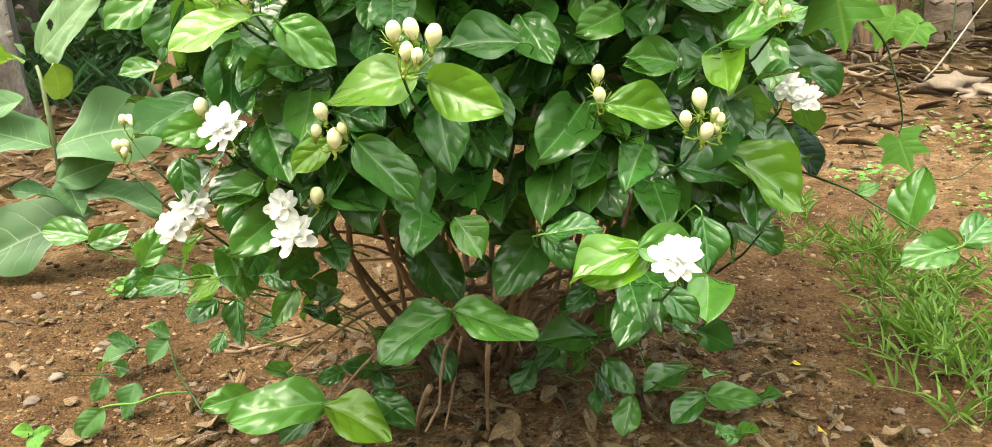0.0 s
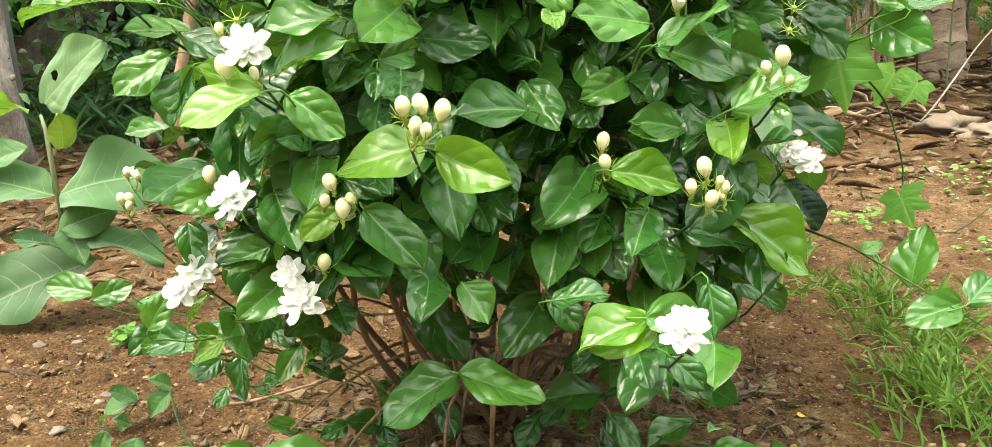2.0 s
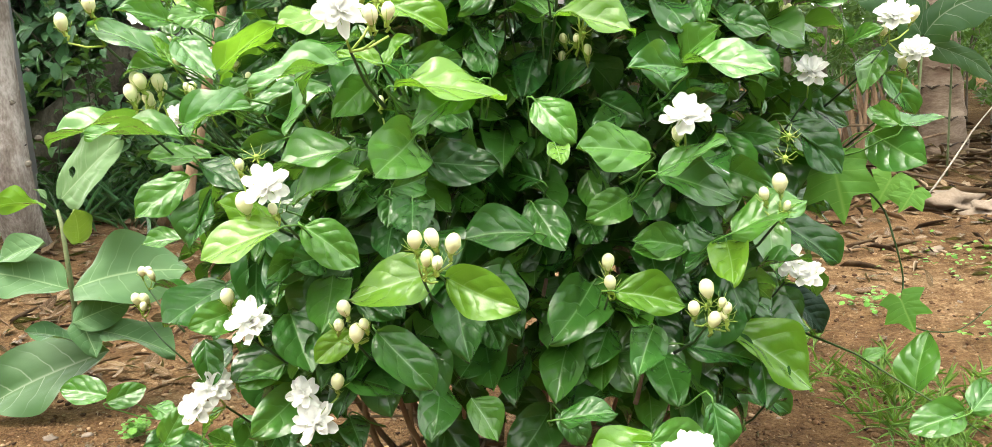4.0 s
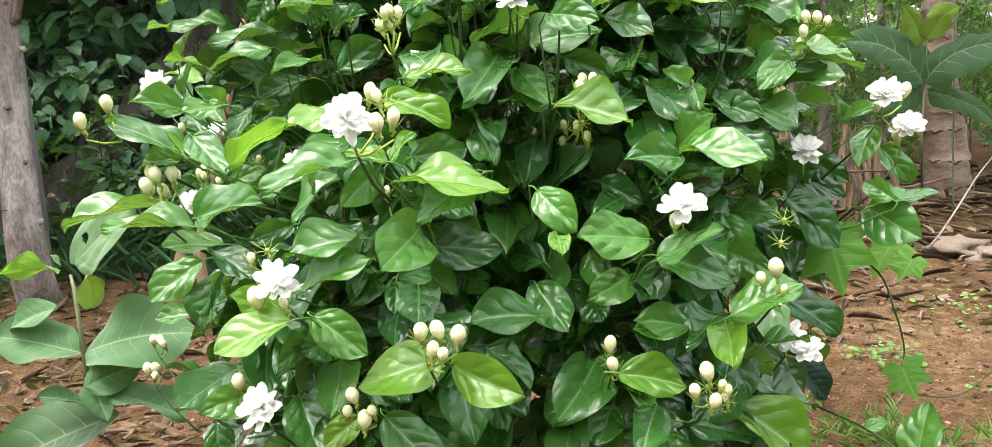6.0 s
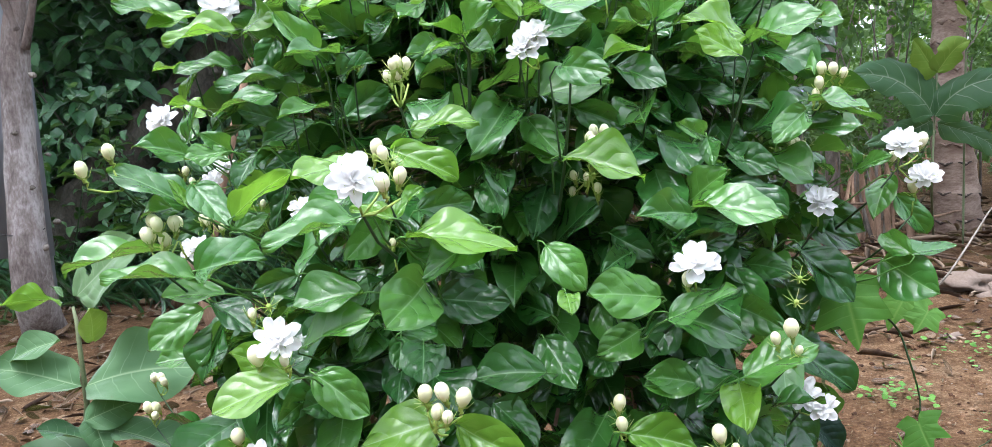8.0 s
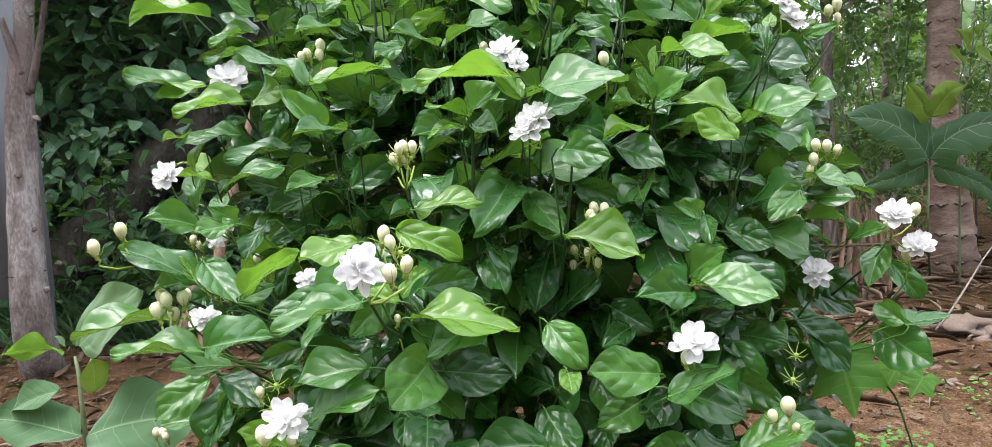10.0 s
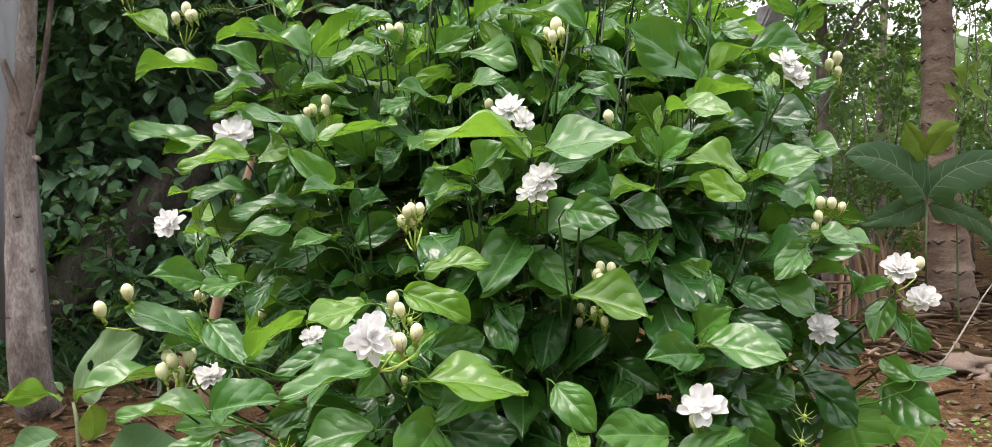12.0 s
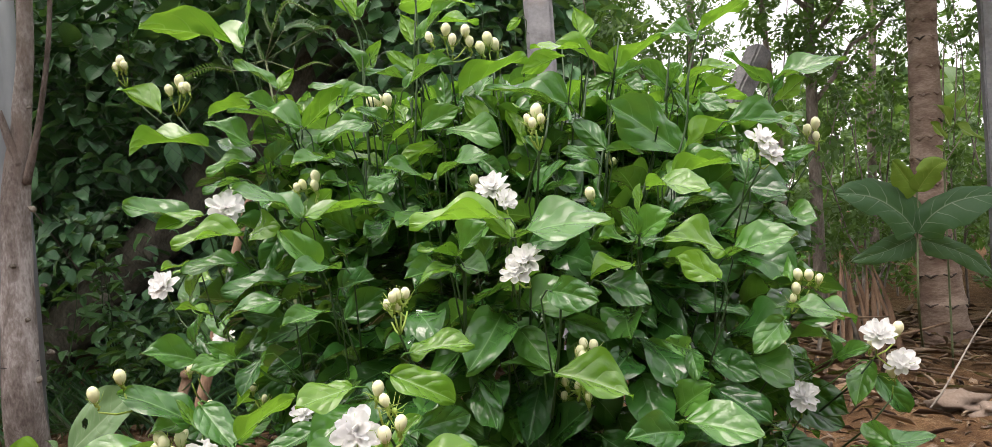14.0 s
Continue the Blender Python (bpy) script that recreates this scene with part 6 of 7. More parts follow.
def box_post(name, parent, a, b, width, material):
    bm = bmesh.new()
    bmesh.ops.create_cube(bm, size=1.0)
    a, b = Vector(a), Vector(b)
    L = (b - a).length
    bmesh.ops.scale(bm, vec=(width, width * 0.9, L), verts=bm.verts)
    bmesh.ops.subdivide_edges(bm, edges=[e for e in bm.edges if abs((e.verts[0].co - e.verts[1].co).z) > L * 0.5], cuts=12)
    bmesh.ops.bevel(bm, geom=[e for e in bm.edges if abs(e.verts[0].co.x) > width * 0.4 and abs(e.verts[1].co.x - e.verts[0].co.x) < 1e-5 and abs(e.verts[1].co.y - e.verts[0].co.y) < 1e-5], offset=width * 0.12, segments=2, affect="EDGES")
    for v in bm.verts:
        v.co += Vector((noise.noise(v.co * 8), noise.noise(v.co * 8 + Vector((5, 0, 0))), 0)) * width * 0.05
    me = bpy.data.meshes.new(name)
    bm.to_mesh(me)
    bm.free()
    me.materials.append(material)
    q = (b - a).to_track_quat("Z", "Y").to_matrix().to_4x4()
    return part(name, me, parent, "", Matrix.Translation((a + b) / 2) @ q)


fence = thing("wire_fence", "chain-link wire fence on square concrete posts", "fence")
box_post("post", fence, (0.140, 5.403, -0.100), (0.140, 5.403, 2.350), 0.17, M_CONCRETE)
box_post("post", fence, (2.844, 5.743, -0.100), (2.844, 5.743, 2.100), 0.07, M_CONCRETE)
box_post("post", fence, (-3.968, 5.199, -0.100), (-3.968, 5.199, 2.300), 0.15, M_CONCRETE)
box_post("brace", fence, (0.910, 5.336, 0.945), (1.468, 5.693, 1.866), 0.13, M_OLDCONCRETE)
V, Fc = [], []
x0, x1, yy, zt = -4.6, 0.1, 5.35, 2.1
step = 0.095
n = int((x1 - x0 + zt) / step)
for i in range(n):
    for dirn in (1, -1):
        a = Vector((x0 - zt + i * step if dirn == 1 else x0 + i * step, yy + 0.004 * dirn, 0.05))
        p0, p1 = a, a + Vector((dirn * zt, 0, zt))
        lo, hi = max(min(p0.x, p1.x), x0), min(max(p0.x, p1.x), x1)
        if hi - lo < 0.1:
            continue
        qa = p0 + (p1 - p0) * ((lo - p0.x) / (p1.x - p0.x))
        qb = p0 + (p1 - p0) * ((hi - p0.x) / (p1.x - p0.x))
        tube([qa, qb], 0.0010, 3, V, Fc, False)
part("wire_mesh", mesh_from("wire_mesh", V, Fc, M_WIRE), fence, "rusty grey diamond wire mesh")

for k, (px, r, bend) in enumerate(((0, 0.048, 0.1), (1, 0.03, -0.1), (2, 0.045, 0.2), (3, 0.04, 0.15), (4, 0.05, -0.2), (5, 0.05, 0.1))):
    foot = [Vector((1.985, 6.502, 0.000)), Vector((1.870, 6.898, 0.000)), Vector((3.026, 8.360, 0.000)), Vector((1.307, 7.571, 0.000)), Vector((0.733, 8.846, 0.000)), Vector((-0.855, 8.365, 0.000))][k]
    t = thing("slender_tree", "slender grey tree trunk among feathery green foliage", "tree", "slender trees behind")
    tree_part("trunk", t, smooth_points([foot, foot + Vector((0.05 * bend, 0, 1.0)), foot + Vector((0.5 * bend, 0.05, 2.2)), foot + Vector((1.4 * bend, 0.1, 4.2))]), spread([r, r * 0.9, r * 0.75, r * 0.3]), M_SLENDER, 10)
    for j in range(5):
        a, z = rng.uniform(0, 6.28), rng.uniform(1.2, 3.2)
        s = foot + Vector((0.5 * bend * (z / 2.2) ** 1.6, 0.03, z))
        tree_part("branch", t, curve_points(s, s + Vector((0.9 * math.cos(a), 0.6 * math.sin(a), rng.uniform(0.3, 1.0))), (0, 0, 0.1), 6, 0.08, j), np.linspace(r * 0.4, r * 0.08, 7), M_SLENDER, 6)


# ---- foliage behind ----
SMALL = [blade(lance, 0.3, 0.25, 0.04, k, 1, 4, 0.0) for k in range(4)]
MIDDLE = [blade(ovate, 0.3, 0.25, 0.05, k, 2, 6, 0.0) for k in range(4)]


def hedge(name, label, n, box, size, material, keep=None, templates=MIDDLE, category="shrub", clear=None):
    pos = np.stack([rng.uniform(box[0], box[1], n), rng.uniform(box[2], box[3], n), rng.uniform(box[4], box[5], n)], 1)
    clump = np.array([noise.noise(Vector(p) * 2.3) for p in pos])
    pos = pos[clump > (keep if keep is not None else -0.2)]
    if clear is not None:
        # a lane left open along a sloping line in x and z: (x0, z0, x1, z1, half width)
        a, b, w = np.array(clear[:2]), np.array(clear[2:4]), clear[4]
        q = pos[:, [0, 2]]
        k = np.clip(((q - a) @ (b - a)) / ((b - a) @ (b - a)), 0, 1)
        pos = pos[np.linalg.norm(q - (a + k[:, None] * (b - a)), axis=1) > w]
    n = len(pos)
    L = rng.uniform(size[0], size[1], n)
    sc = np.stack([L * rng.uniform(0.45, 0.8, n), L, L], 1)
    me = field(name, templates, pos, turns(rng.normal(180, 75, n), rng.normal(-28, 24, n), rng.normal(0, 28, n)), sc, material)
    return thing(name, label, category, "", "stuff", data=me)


def stalks(n, box, r, label, bark=M_LOG):
    V, Fc = [], []
    for k in range(n):
        a = Vector((rng.uniform(box[0], box[1]), rng.uniform(box[2], box[3]), 0))
        a.z = height(a.x, a.y)
        tube(curve_points(a, a + Vector((rng.normal(0, 0.35), rng.normal(0, 0.2), rng.uniform(1.2, 2.6))), (0, 0, 0), 5, 0.12, k), np.linspace(r, r * 0.3, 6), 4, V, Fc, False)
    return thing("brush_stems", label, "undergrowth", "", "stuff", data=mesh_from("brush_stems", V, Fc, bark))


hedge("dark_hedge", "dense dark green undergrowth behind the wire fence", 8000, (-5.6, 0.5, 5.5, 7.2, 0.1, 2.85), (0.08, 0.19), M_HEDGE, -0.28, clear=(*(-3.360, 0.251), *(-0.927, 2.395), 0.19))
hedge("fence_creeper", "broad dark leaves of a creeper close behind the wire", 3800, (-4.8, 0.4, 5.42, 5.8, 0.05, 2.7), (0.10, 0.22), M_HEDGE, -0.45, clear=(*(-3.130, 0.308), *(-0.859, 2.308), 0.22))
hedge("thicket", "dark leafy thicket closing the view", 18000, (-11.5, 0.75, 7.3, 10.5, 0.0, 3.5), (0.24, 0.48), M_HEDGE, -0.6, SMALL)
# leaf canopy added above the hedge to darken it, largely above the view
hedge("forked_tree_crown", "added crown of dark leaves over the fence that shades the hedge", 6000, (-7.0, 0.3, 5.4, 9.5, 2.1, 3.1), (0.14, 0.26), M_HEDGE, -0.3, SMALL, "foliage")
hedge("fence_weeds", "leafy weeds growing through the fence", 900, (-3.8, -0.9, 4.5, 5.3, 0.1, 1.2), (0.05, 0.11), M_HEDGE, 0.02)
stalks(60, (-5, 1.5, 5.6, 7.6), 0.012, "thin dark stems in the undergrowth")
stalks(70, (0.6, 5.5, 6.4, 9.5), 0.011, "thin grey stems among the feathery trees", M_SLENDER)


def feathery(n, box, label):
    """Fronds of many fine paired leaflets."""
    pos, rot, sc = [], [], []
    tw = ([], [])
    for k in range(n):
        c = np.array([rng.uniform(box[0], box[1]), rng.uniform(box[2], box[3]), rng.uniform(box[4], box[5])])
        if noise.noise(Vector(c) * 1.1) < -0.12:
            continue
        yaw, drop, L = rng.uniform(0, 360), rng.uniform(-70, 25), rng.uniform(0.16, 0.32)
        R = turns(np.array([yaw]), np.array([drop]), np.array([rng.normal(0, 48)]))[0]
        for i in range(11):
            v = (i + 1) / 12
            for side in (-1, 1):
                p = c + R @ np.array([0, L * v, -0.25 * L * v * v])
                pos.append(p)
                l = L * 0.30 * math.sin(math.pi * (0.2 + 0.72 * v))
                rot.append(R @ turns(np.array([-side * 66.0 + rng.normal(0, 10)]), np.array([rng.normal(-6, 22)]), np.array([rng.normal(0, 25)]))[0])
                sc.append((l * 0.40, l, l))
        tube([c, c + R @ np.array([0, L, -0.25 * L])], 0.002, 3, tw[0], tw[1], False)
    quad = [(np.array([(0, 0, 0), (0.5, 0.4, 0.02), (0, 1, 0), (-0.5, 0.4, 0.02)]), [(0, 1, 2, 3)], [(0.5, 0), (1, 0.4), (0.5, 1), (0, 0.4)])]
    t = thing("feathery_tree_crown", label, "foliage", "", "stuff", data=field("feathery_tree_crown", quad, np.array(pos), np.array(rot), np.array(sc), M_FEATHER))
    return t


feathery(1250, (0.5, 4.6, 6.0, 7.8, 0.3, 2.6), "fine feathery green foliage of slender trees")
feathery(1650, (0.0, 7.5, 8.0, 11.0, 0.2, 3.6), "feathery green tree crowns with sky showing through")
feathery(520, (0.4, 6.5, 8.0, 11.0, 2.0, 5.0), "thin feathery tree tops against a white sky")
feathery(300, (0.45, 3.0, 6.3, 8.4, 1.5, 3.3), "fine feathery sprays high among the slender trees")
hedge("shrubs", "light green shrubs behind the trunks", 7000, (0.6, 6.5, 7.8, 10.5, 0.0, 1.6), (0.07, 0.14), M_FEATHER, -0.1, SMALL)
hedge("trees", "row of distant green trees", 9000, (-16, 20, 12.5, 17, 0, 2.6), (0.3, 0.6), M_FEATHER, -0.25, SMALL, "trees")

# unseen canopy, presumed for the forked tree, added to shade the left soil
hedge("forked_tree_crown", "unseen leaf canopy added overhead to shade the left ground", 1700, (-4.2, -0.9, 2.5, 5.3, 2.35, 3.5), (0.12, 0.24), M_HEDGE, -0.3, SMALL, "foliage")
# out-of-view hedge leaves over the papaya, dimming the litter and soil below
hedge("papaya_crown", "unseen leaf canopy added above the papaya to shade the right ground", 2300, (1.0, 4.6, 3.8, 7.0, 2.75, 3.7), (0.16, 0.3), M_HEDGE, -0.3, SMALL, "foliage")
# unseen tree rows added round the plot: darker leaf sheen, less low skylight
hedge("garden_trees", "unseen dark tree row added behind the camera to block low sky", 5000, (-9, 9, -7.0, -5.2, 0, 3.4), (0.3, 0.6), M_HEDGE, -0.5, SMALL, "trees")
hedge("garden_trees", "unseen dark trees added at the side to block low sky", 3000, (7.2, 8.6, -5.0, 7, 0, 3.2), (0.3, 0.6), M_HEDGE, -0.5, SMALL, "trees")
hedge("garden_trees", "unseen dark trees added at the side to block low sky", 3000, (-8.6, -7.2, -5.0, 5, 0, 3.2), (0.3, 0.6), M_HEDGE, -0.5, SMALL, "trees")



def frond_plant(rows):
    """A wild shrub with fine paired leaflets along thin arching ribs."""
    shrub = thing("feathery_shrub", "thin wild shrub with fine feathery paired leaflets behind the bush", "shrub")
    root = Vector((-0.619, 2.400, 0.0))
    crown = Vector((-0.619, 2.400, 1.501))
    V, Fc = tube(curve_points(root, crown, (0.03, 0, 0), 8, 0.02, 5), np.linspace(0.008, 0.003, 9), 6)
    part("stem", mesh_from("stem", V, Fc, M_SEEDSTEM), shrub)
    for k, (a, b, c, l) in enumerate(rows):
        pts = smooth_points((a, b, c), 9)
        V, Fc = tube([crown.lerp(Vector(a), q / 3) for q in range(3)] + pts, 0.0013, 5)
        rib = part("frond", mesh_from("frond", V, Fc, M_SEEDSTEM), shrub)
        pos, rot, sc = [], [], []
        for i in range(1, len(pts) - 1):
            d = (pts[i + 1] - pts[i - 1]).normalized()
            yaw = math.degrees(math.atan2(-d.x, d.y))
            for side in (-1, 1):
                pos.append(tuple(pts[i]))
                rot.append(turns(np.array([yaw]), np.array([math.degrees(math.asin(d.z))]), np.array([40.0 * (k % 2)]))[0] @ turns(np.array([-side * 68.0]), np.array([4.0]), np.array([0.0]))[0])
                sc.append((l * 0.36, l, l))
        lv = part("leaflet_spray", field("leaflet_spray", SMALL, np.array(pos), np.array(rot), np.array(sc), M_WEED), rib)
        lv["kind"] = "stuff"


frond_plant([
    ((-0.578, 2.350, 1.567), (-0.535, 2.350, 1.634), (-0.463, 2.350, 1.594), 0.021),
    ((-0.552, 2.350, 1.565), (-0.497, 2.350, 1.580), (-0.447, 2.350, 1.550), 0.019),
    ((-0.469, 2.350, 1.558), (-0.429, 2.350, 1.558), (-0.407, 2.350, 1.511), 0.026),
    ((-0.690, 2.350, 1.471), (-0.756, 2.350, 1.486), (-0.822, 2.350, 1.465), 0.016),
    ((-0.703, 2.350, 1.479), (-0.721, 2.350, 1.507), (-0.714, 2.350, 1.539), 0.015),
    ((-0.582, 2.350, 1.561), (-0.596, 2.350, 1.592), (-0.597, 2.350, 1.624), 0.015),
    ((-0.524, 2.350, 1.458), (-0.476, 2.350, 1.474), (-0.440, 2.350, 1.464), 0.019),
    ((-0.613, 2.350, 1.493), (-0.624, 2.350, 1.535), (-0.618, 2.350, 1.570), 0.016),
])


def leafy_weed(x, y, h, seed):
    rnd = random.Random(seed)
    w = thing("fence_weed", "leafy green weed growing against the wire fence", "weed", "weeds by the fence")
    foot = Vector((x, y, height(x, y) - 0.01))
    for s in range(3):
        top = foot + Vector((rnd.uniform(-0.25, 0.25), rnd.uniform(-0.15, 0.1), h * rnd.uniform(0.7, 1.0)))
        pts = curve_points(foot, top, (rnd.uniform(-0.05, 0.05), 0, 0), 8, 0.03, seed)
        V, Fc = tube(pts, np.linspace(0.006, 0.002, 9), 5)
        part("stem", mesh_from("stem", V, Fc, M_GREENSTEM), w)
        pos, yaw, rise, sc = [], [], [], []
        for i in range(2, 9):
            for q in range(5):
                a, L = rnd.uniform(0, 360), rnd.uniform(0.06, 0.13)
                out = 0.5 * L * rnd.random()
                pos.append(tuple(pts[i] + Vector((-math.sin(radians(a)) * out, math.cos(radians(a)) * out, rnd.uniform(-0.03, 0.03)))))
                yaw.append(a)
                rise.append(rnd.uniform(-40, 15))
                sc.append((L * 0.55, L, L))
        lv = part("leaves", field("leaves", MIDDLE, np.array(pos), turns(np.array(yaw), np.array(rise), rng.normal(0, 20, len(pos))), np.array(sc), M_WEED), w)
        lv["kind"] = "stuff"


for k, (x, y, h) in enumerate(((-2.55, 4.6, 0.8), (-1.9, 4.5, 0.55), (-1.6, 4.6, 0.6), (-1.75, 4.75, 0.8), (-1.45, 4.9, 1.0), (-2.3, 4.9, 1.1), (-2.0, 5.0, 0.7), (-1.15, 4.9, 0.9), (-0.85, 5.0, 0.8))):
    leafy_weed(x, y, h, 20 + k)


# ---- grass, litter and stones ----
BLADES = [blade(strap, 0.3, d, 0.0, k, 1, 6, 0.0) for k, d in enumerate((0.1, 0.3, 0.5))]


def grass(name, label, n, spots, material, size=(0.05, 0.16)):
    pos, yaw, rise = [], [], []
    for k in range(n):
        cx, cy, r = spots[rng.integers(0, len(spots))]
        a, d = rng.uniform(0, 6.283), r * abs(rng.normal(0, 0.55))
        x, y = cx + d * math.cos(a), cy + d * math.sin(a)
        pos.append((x, y, height(x, y) - 0.003))
        yaw.append(rng.uniform(0, 360))
        rise.append(rng.uniform(8, 62))
    L = rng.uniform(size[0], size[1], n)
    sc = np.stack([rng.uniform(0.0016, 0.0036, n), L, L * 0.7], 1)
    me = field(name, BLADES, np.array(pos), turns(np.array(yaw), np.array(rise), rng.normal(0, 25, n)), sc, material)
    return thing(name, label, "grass", "", "stuff", data=me)


def creeping_grass(n, spots):
    """Creeping stems with short pointed leaves along them."""
    pos, yaw, rise, sc = [], [], [], []
    V, Fc = [], []
    for k in range(n):
        cx, cy, r = spots[rng.integers(0, len(spots))]
        x, y = cx + rng.normal(0, 0.5) * r, cy + rng.normal(0, 0.5) * r
        head, L = rng.uniform(0, 6.283), rng.uniform(0.06, 0.17)
        a = Vector((x, y, height(x, y)))
        b = a + Vector((math.cos(head) * L, math.sin(head) * L, rng.uniform(0.01, 0.06)))
        pts = curve_points(a, b, (0, 0, 0.02), 5, 0.01, k)
        tube(pts, 0.0011, 4, V, Fc, False)
        for i in range(1, 6):
            for s in range(2):
                pos.append(tuple(pts[i]))
                yaw.append(math.degrees(head) - 90 + rng.choice((-1, 1)) * rng.uniform(15, 75))
                rise.append(rng.uniform(5, 65))
                l = rng.uniform(0.020, 0.068)
                sc.append((rng.uniform(0.0036, 0.0080), l, l * 0.7))
    g = thing("grass_patch", "sprawling green grass tufts on bare soil", "grass", "", "stuff", data=field("grass_patch", BLADES, np.array(pos), turns(np.array(yaw), np.array(rise), rng.normal(0, 25, len(pos))), np.array(sc), M_GRASS))
    st = part("grass_stems", mesh_from("grass_stems", V, Fc, M_GRASS, [(0.5, 0.5)] * len(V)), g)
    st["kind"] = "stuff"


creeping_grass(125, [(0.834, 2.056, 0.05), (0.787, 1.848, 0.06), (0.778, 1.688, 0.06), (0.769, 1.551, 0.06), (0.772, 1.432, 0.06), (0.725, 1.294, 0.05), (0.907, 1.739, 0.10), (1.038, 1.974, 0.10), (0.897, 1.929, 0.08), (0.812, 1.574, 0.08), (0.842, 2.121, 0.03), (0.647, 2.141, 0.03), (0.720, 2.331, 0.03)])
grass("long_grass", "dark long grass under the trees", 2600, [(-2.2, 4.45, 0.4), (-1.7, 4.5, 0.4), (-1.2, 4.6, 0.3), (-2.0, 4.9, 0.5), (-2.7, 4.7, 0.5), (-1.4, 5.1, 0.5), (-1.0, 5.2, 0.4), (-3.4, 4.8, 0.5)], M_HEDGE, (0.12, 0.35))
CLOVER = [blade(elliptic, 0.15, 0.1, 0.0, k, 1, 4, 0.0) for k in range(2)]


def clover(n, spots):
    pos = []
    for k in range(n):
        cx, cy, rx, ry = spots[rng.integers(0, len(spots))]
        x, y = cx + rx * rng.normal(0, 0.5), cy + ry * rng.normal(0, 0.5)
        pos.append((x, y, height(x, y) + rng.uniform(0.01, 0.045)))
    L = rng.uniform(0.010, 0.026, n)
    me = field("ground_cover", CLOVER, np.array(pos), turns(rng.uniform(0, 360, n), rng.normal(0, 14, n), rng.normal(0, 14, n)), np.stack([L * 0.9, L, L], 1), M_VINE)
    return thing("ground_cover", "low creeping weeds with small round leaves", "weeds", "", "stuff", data=me)


clover(430, [(1.45, 3.15, 0.35, 0.18), (1.75, 3.3, 0.3, 0.25), (1.05, 2.75, 0.1, 0.1), (1.3, 2.4, 0.2, 0.1), (1.6, 3.0, 0.4, 0.2), (-0.9, 1.95, 0.03, 0.03)])
DRY = [blade(ovate if k % 2 else lance, 0.5, 0.5, 0.14, k * 1.7, 3, 8, 0.03, 0.3 * (k % 3)) for k in range(5)]
DRY_MESH = [mesh_from("dry_leaf", V, Fc, M_DRY, U) for V, Fc, U in DRY]
for k in range(95):
    if k < 45:
        x, y = rng.normal(-0.02, 0.26), rng.normal(1.42, 0.2)
    else:
        x, y = rng.uniform(-1.3, 1.5), rng.uniform(1.1, 3.2)
    L = rng.uniform(0.025, 0.075)
    ob = thing("dry_leaf", "curled brown dry leaf lying on the soil", "dry leaf", "fallen leaves", at=(x, y, height(x, y) + 0.006), data=DRY_MESH[k % 5])
    ob.rotation_euler = (rng.normal(0, 0.2), rng.normal(0, 0.25), rng.uniform(0, 6.28))
    ob.scale = (L * rng.uniform(0.4, 0.65), L, L)
for k, (x, y, L) in enumerate(((*(0.097, 1.347), 0.085), (*(0.057, 1.386), 0.06), (*(0.141, 1.403), 0.05), (*(0.545, 1.281), 0.075), (*(0.600, 1.264), 0.05), (*(-0.207, 1.318), 0.06), (*(-0.111, 1.373), 0.055), (*(-0.039, 1.412), 0.06), (*(0.016, 1.308), 0.06), (*(0.230, 1.357), 0.05), (*(-0.307, 1.625), 0.045), (*(-0.470, 1.329), 0.05), (*(0.476, 1.430), 0.035), (*(0.420, 1.372), 0.035), (*(-1.028, 1.795), 0.05), (*(-0.937, 1.555), 0.05), (*(-0.773, 1.449), 0.04), (*(-0.082, 1.557), 0.06), (*(-0.194, 1.513), 0.05), (*(0.080, 1.498), 0.05))):
    ob = thing("dry_leaf", "curled brown dry leaf lying on the soil", "dry leaf", "fallen leaves", at=(x, y, height(x, y) + 0.012), data=DRY_MESH[(k * 2) % 5])
    ob.rotation_euler = (rng.normal(0, 0.15), rng.normal(0, 0.2), rng.uniform(0, 6.28))
    ob.scale = (L * rng.uniform(0.5, 0.7), L, L * 0.8)
M_FALLEN = leaf_material("yellow_fallen_leaf", (0.45, 0.33, 0.04), (0.62, 0.50, 0.08), (0.6, 0.5, 0.15), 0.6, 0.2)
YEL = [mesh_from("fallen_leaf", V, Fc, M_FALLEN, U) for V, Fc, U in DRY[:3]]
for k, (x, y) in enumerate(((0.484, 1.561), (0.514, 1.521), (0.469, 1.425), (0.468, 1.307), (0.413, 1.365), (0.889, 1.815), (-2.303, 4.450))):
    ob = thing("fallen_leaf", "small yellow fallen leaf on the soil", "fallen leaf", "yellow fallen leaves", at=(x, y, height(x, y) + 0.005), data=YEL[k % 3])
    ob.rotation_euler = (0, 0.1, k * 1.3)
    ob.scale = (0.013, 0.02 + 0.003 * (k % 4), 0.02)


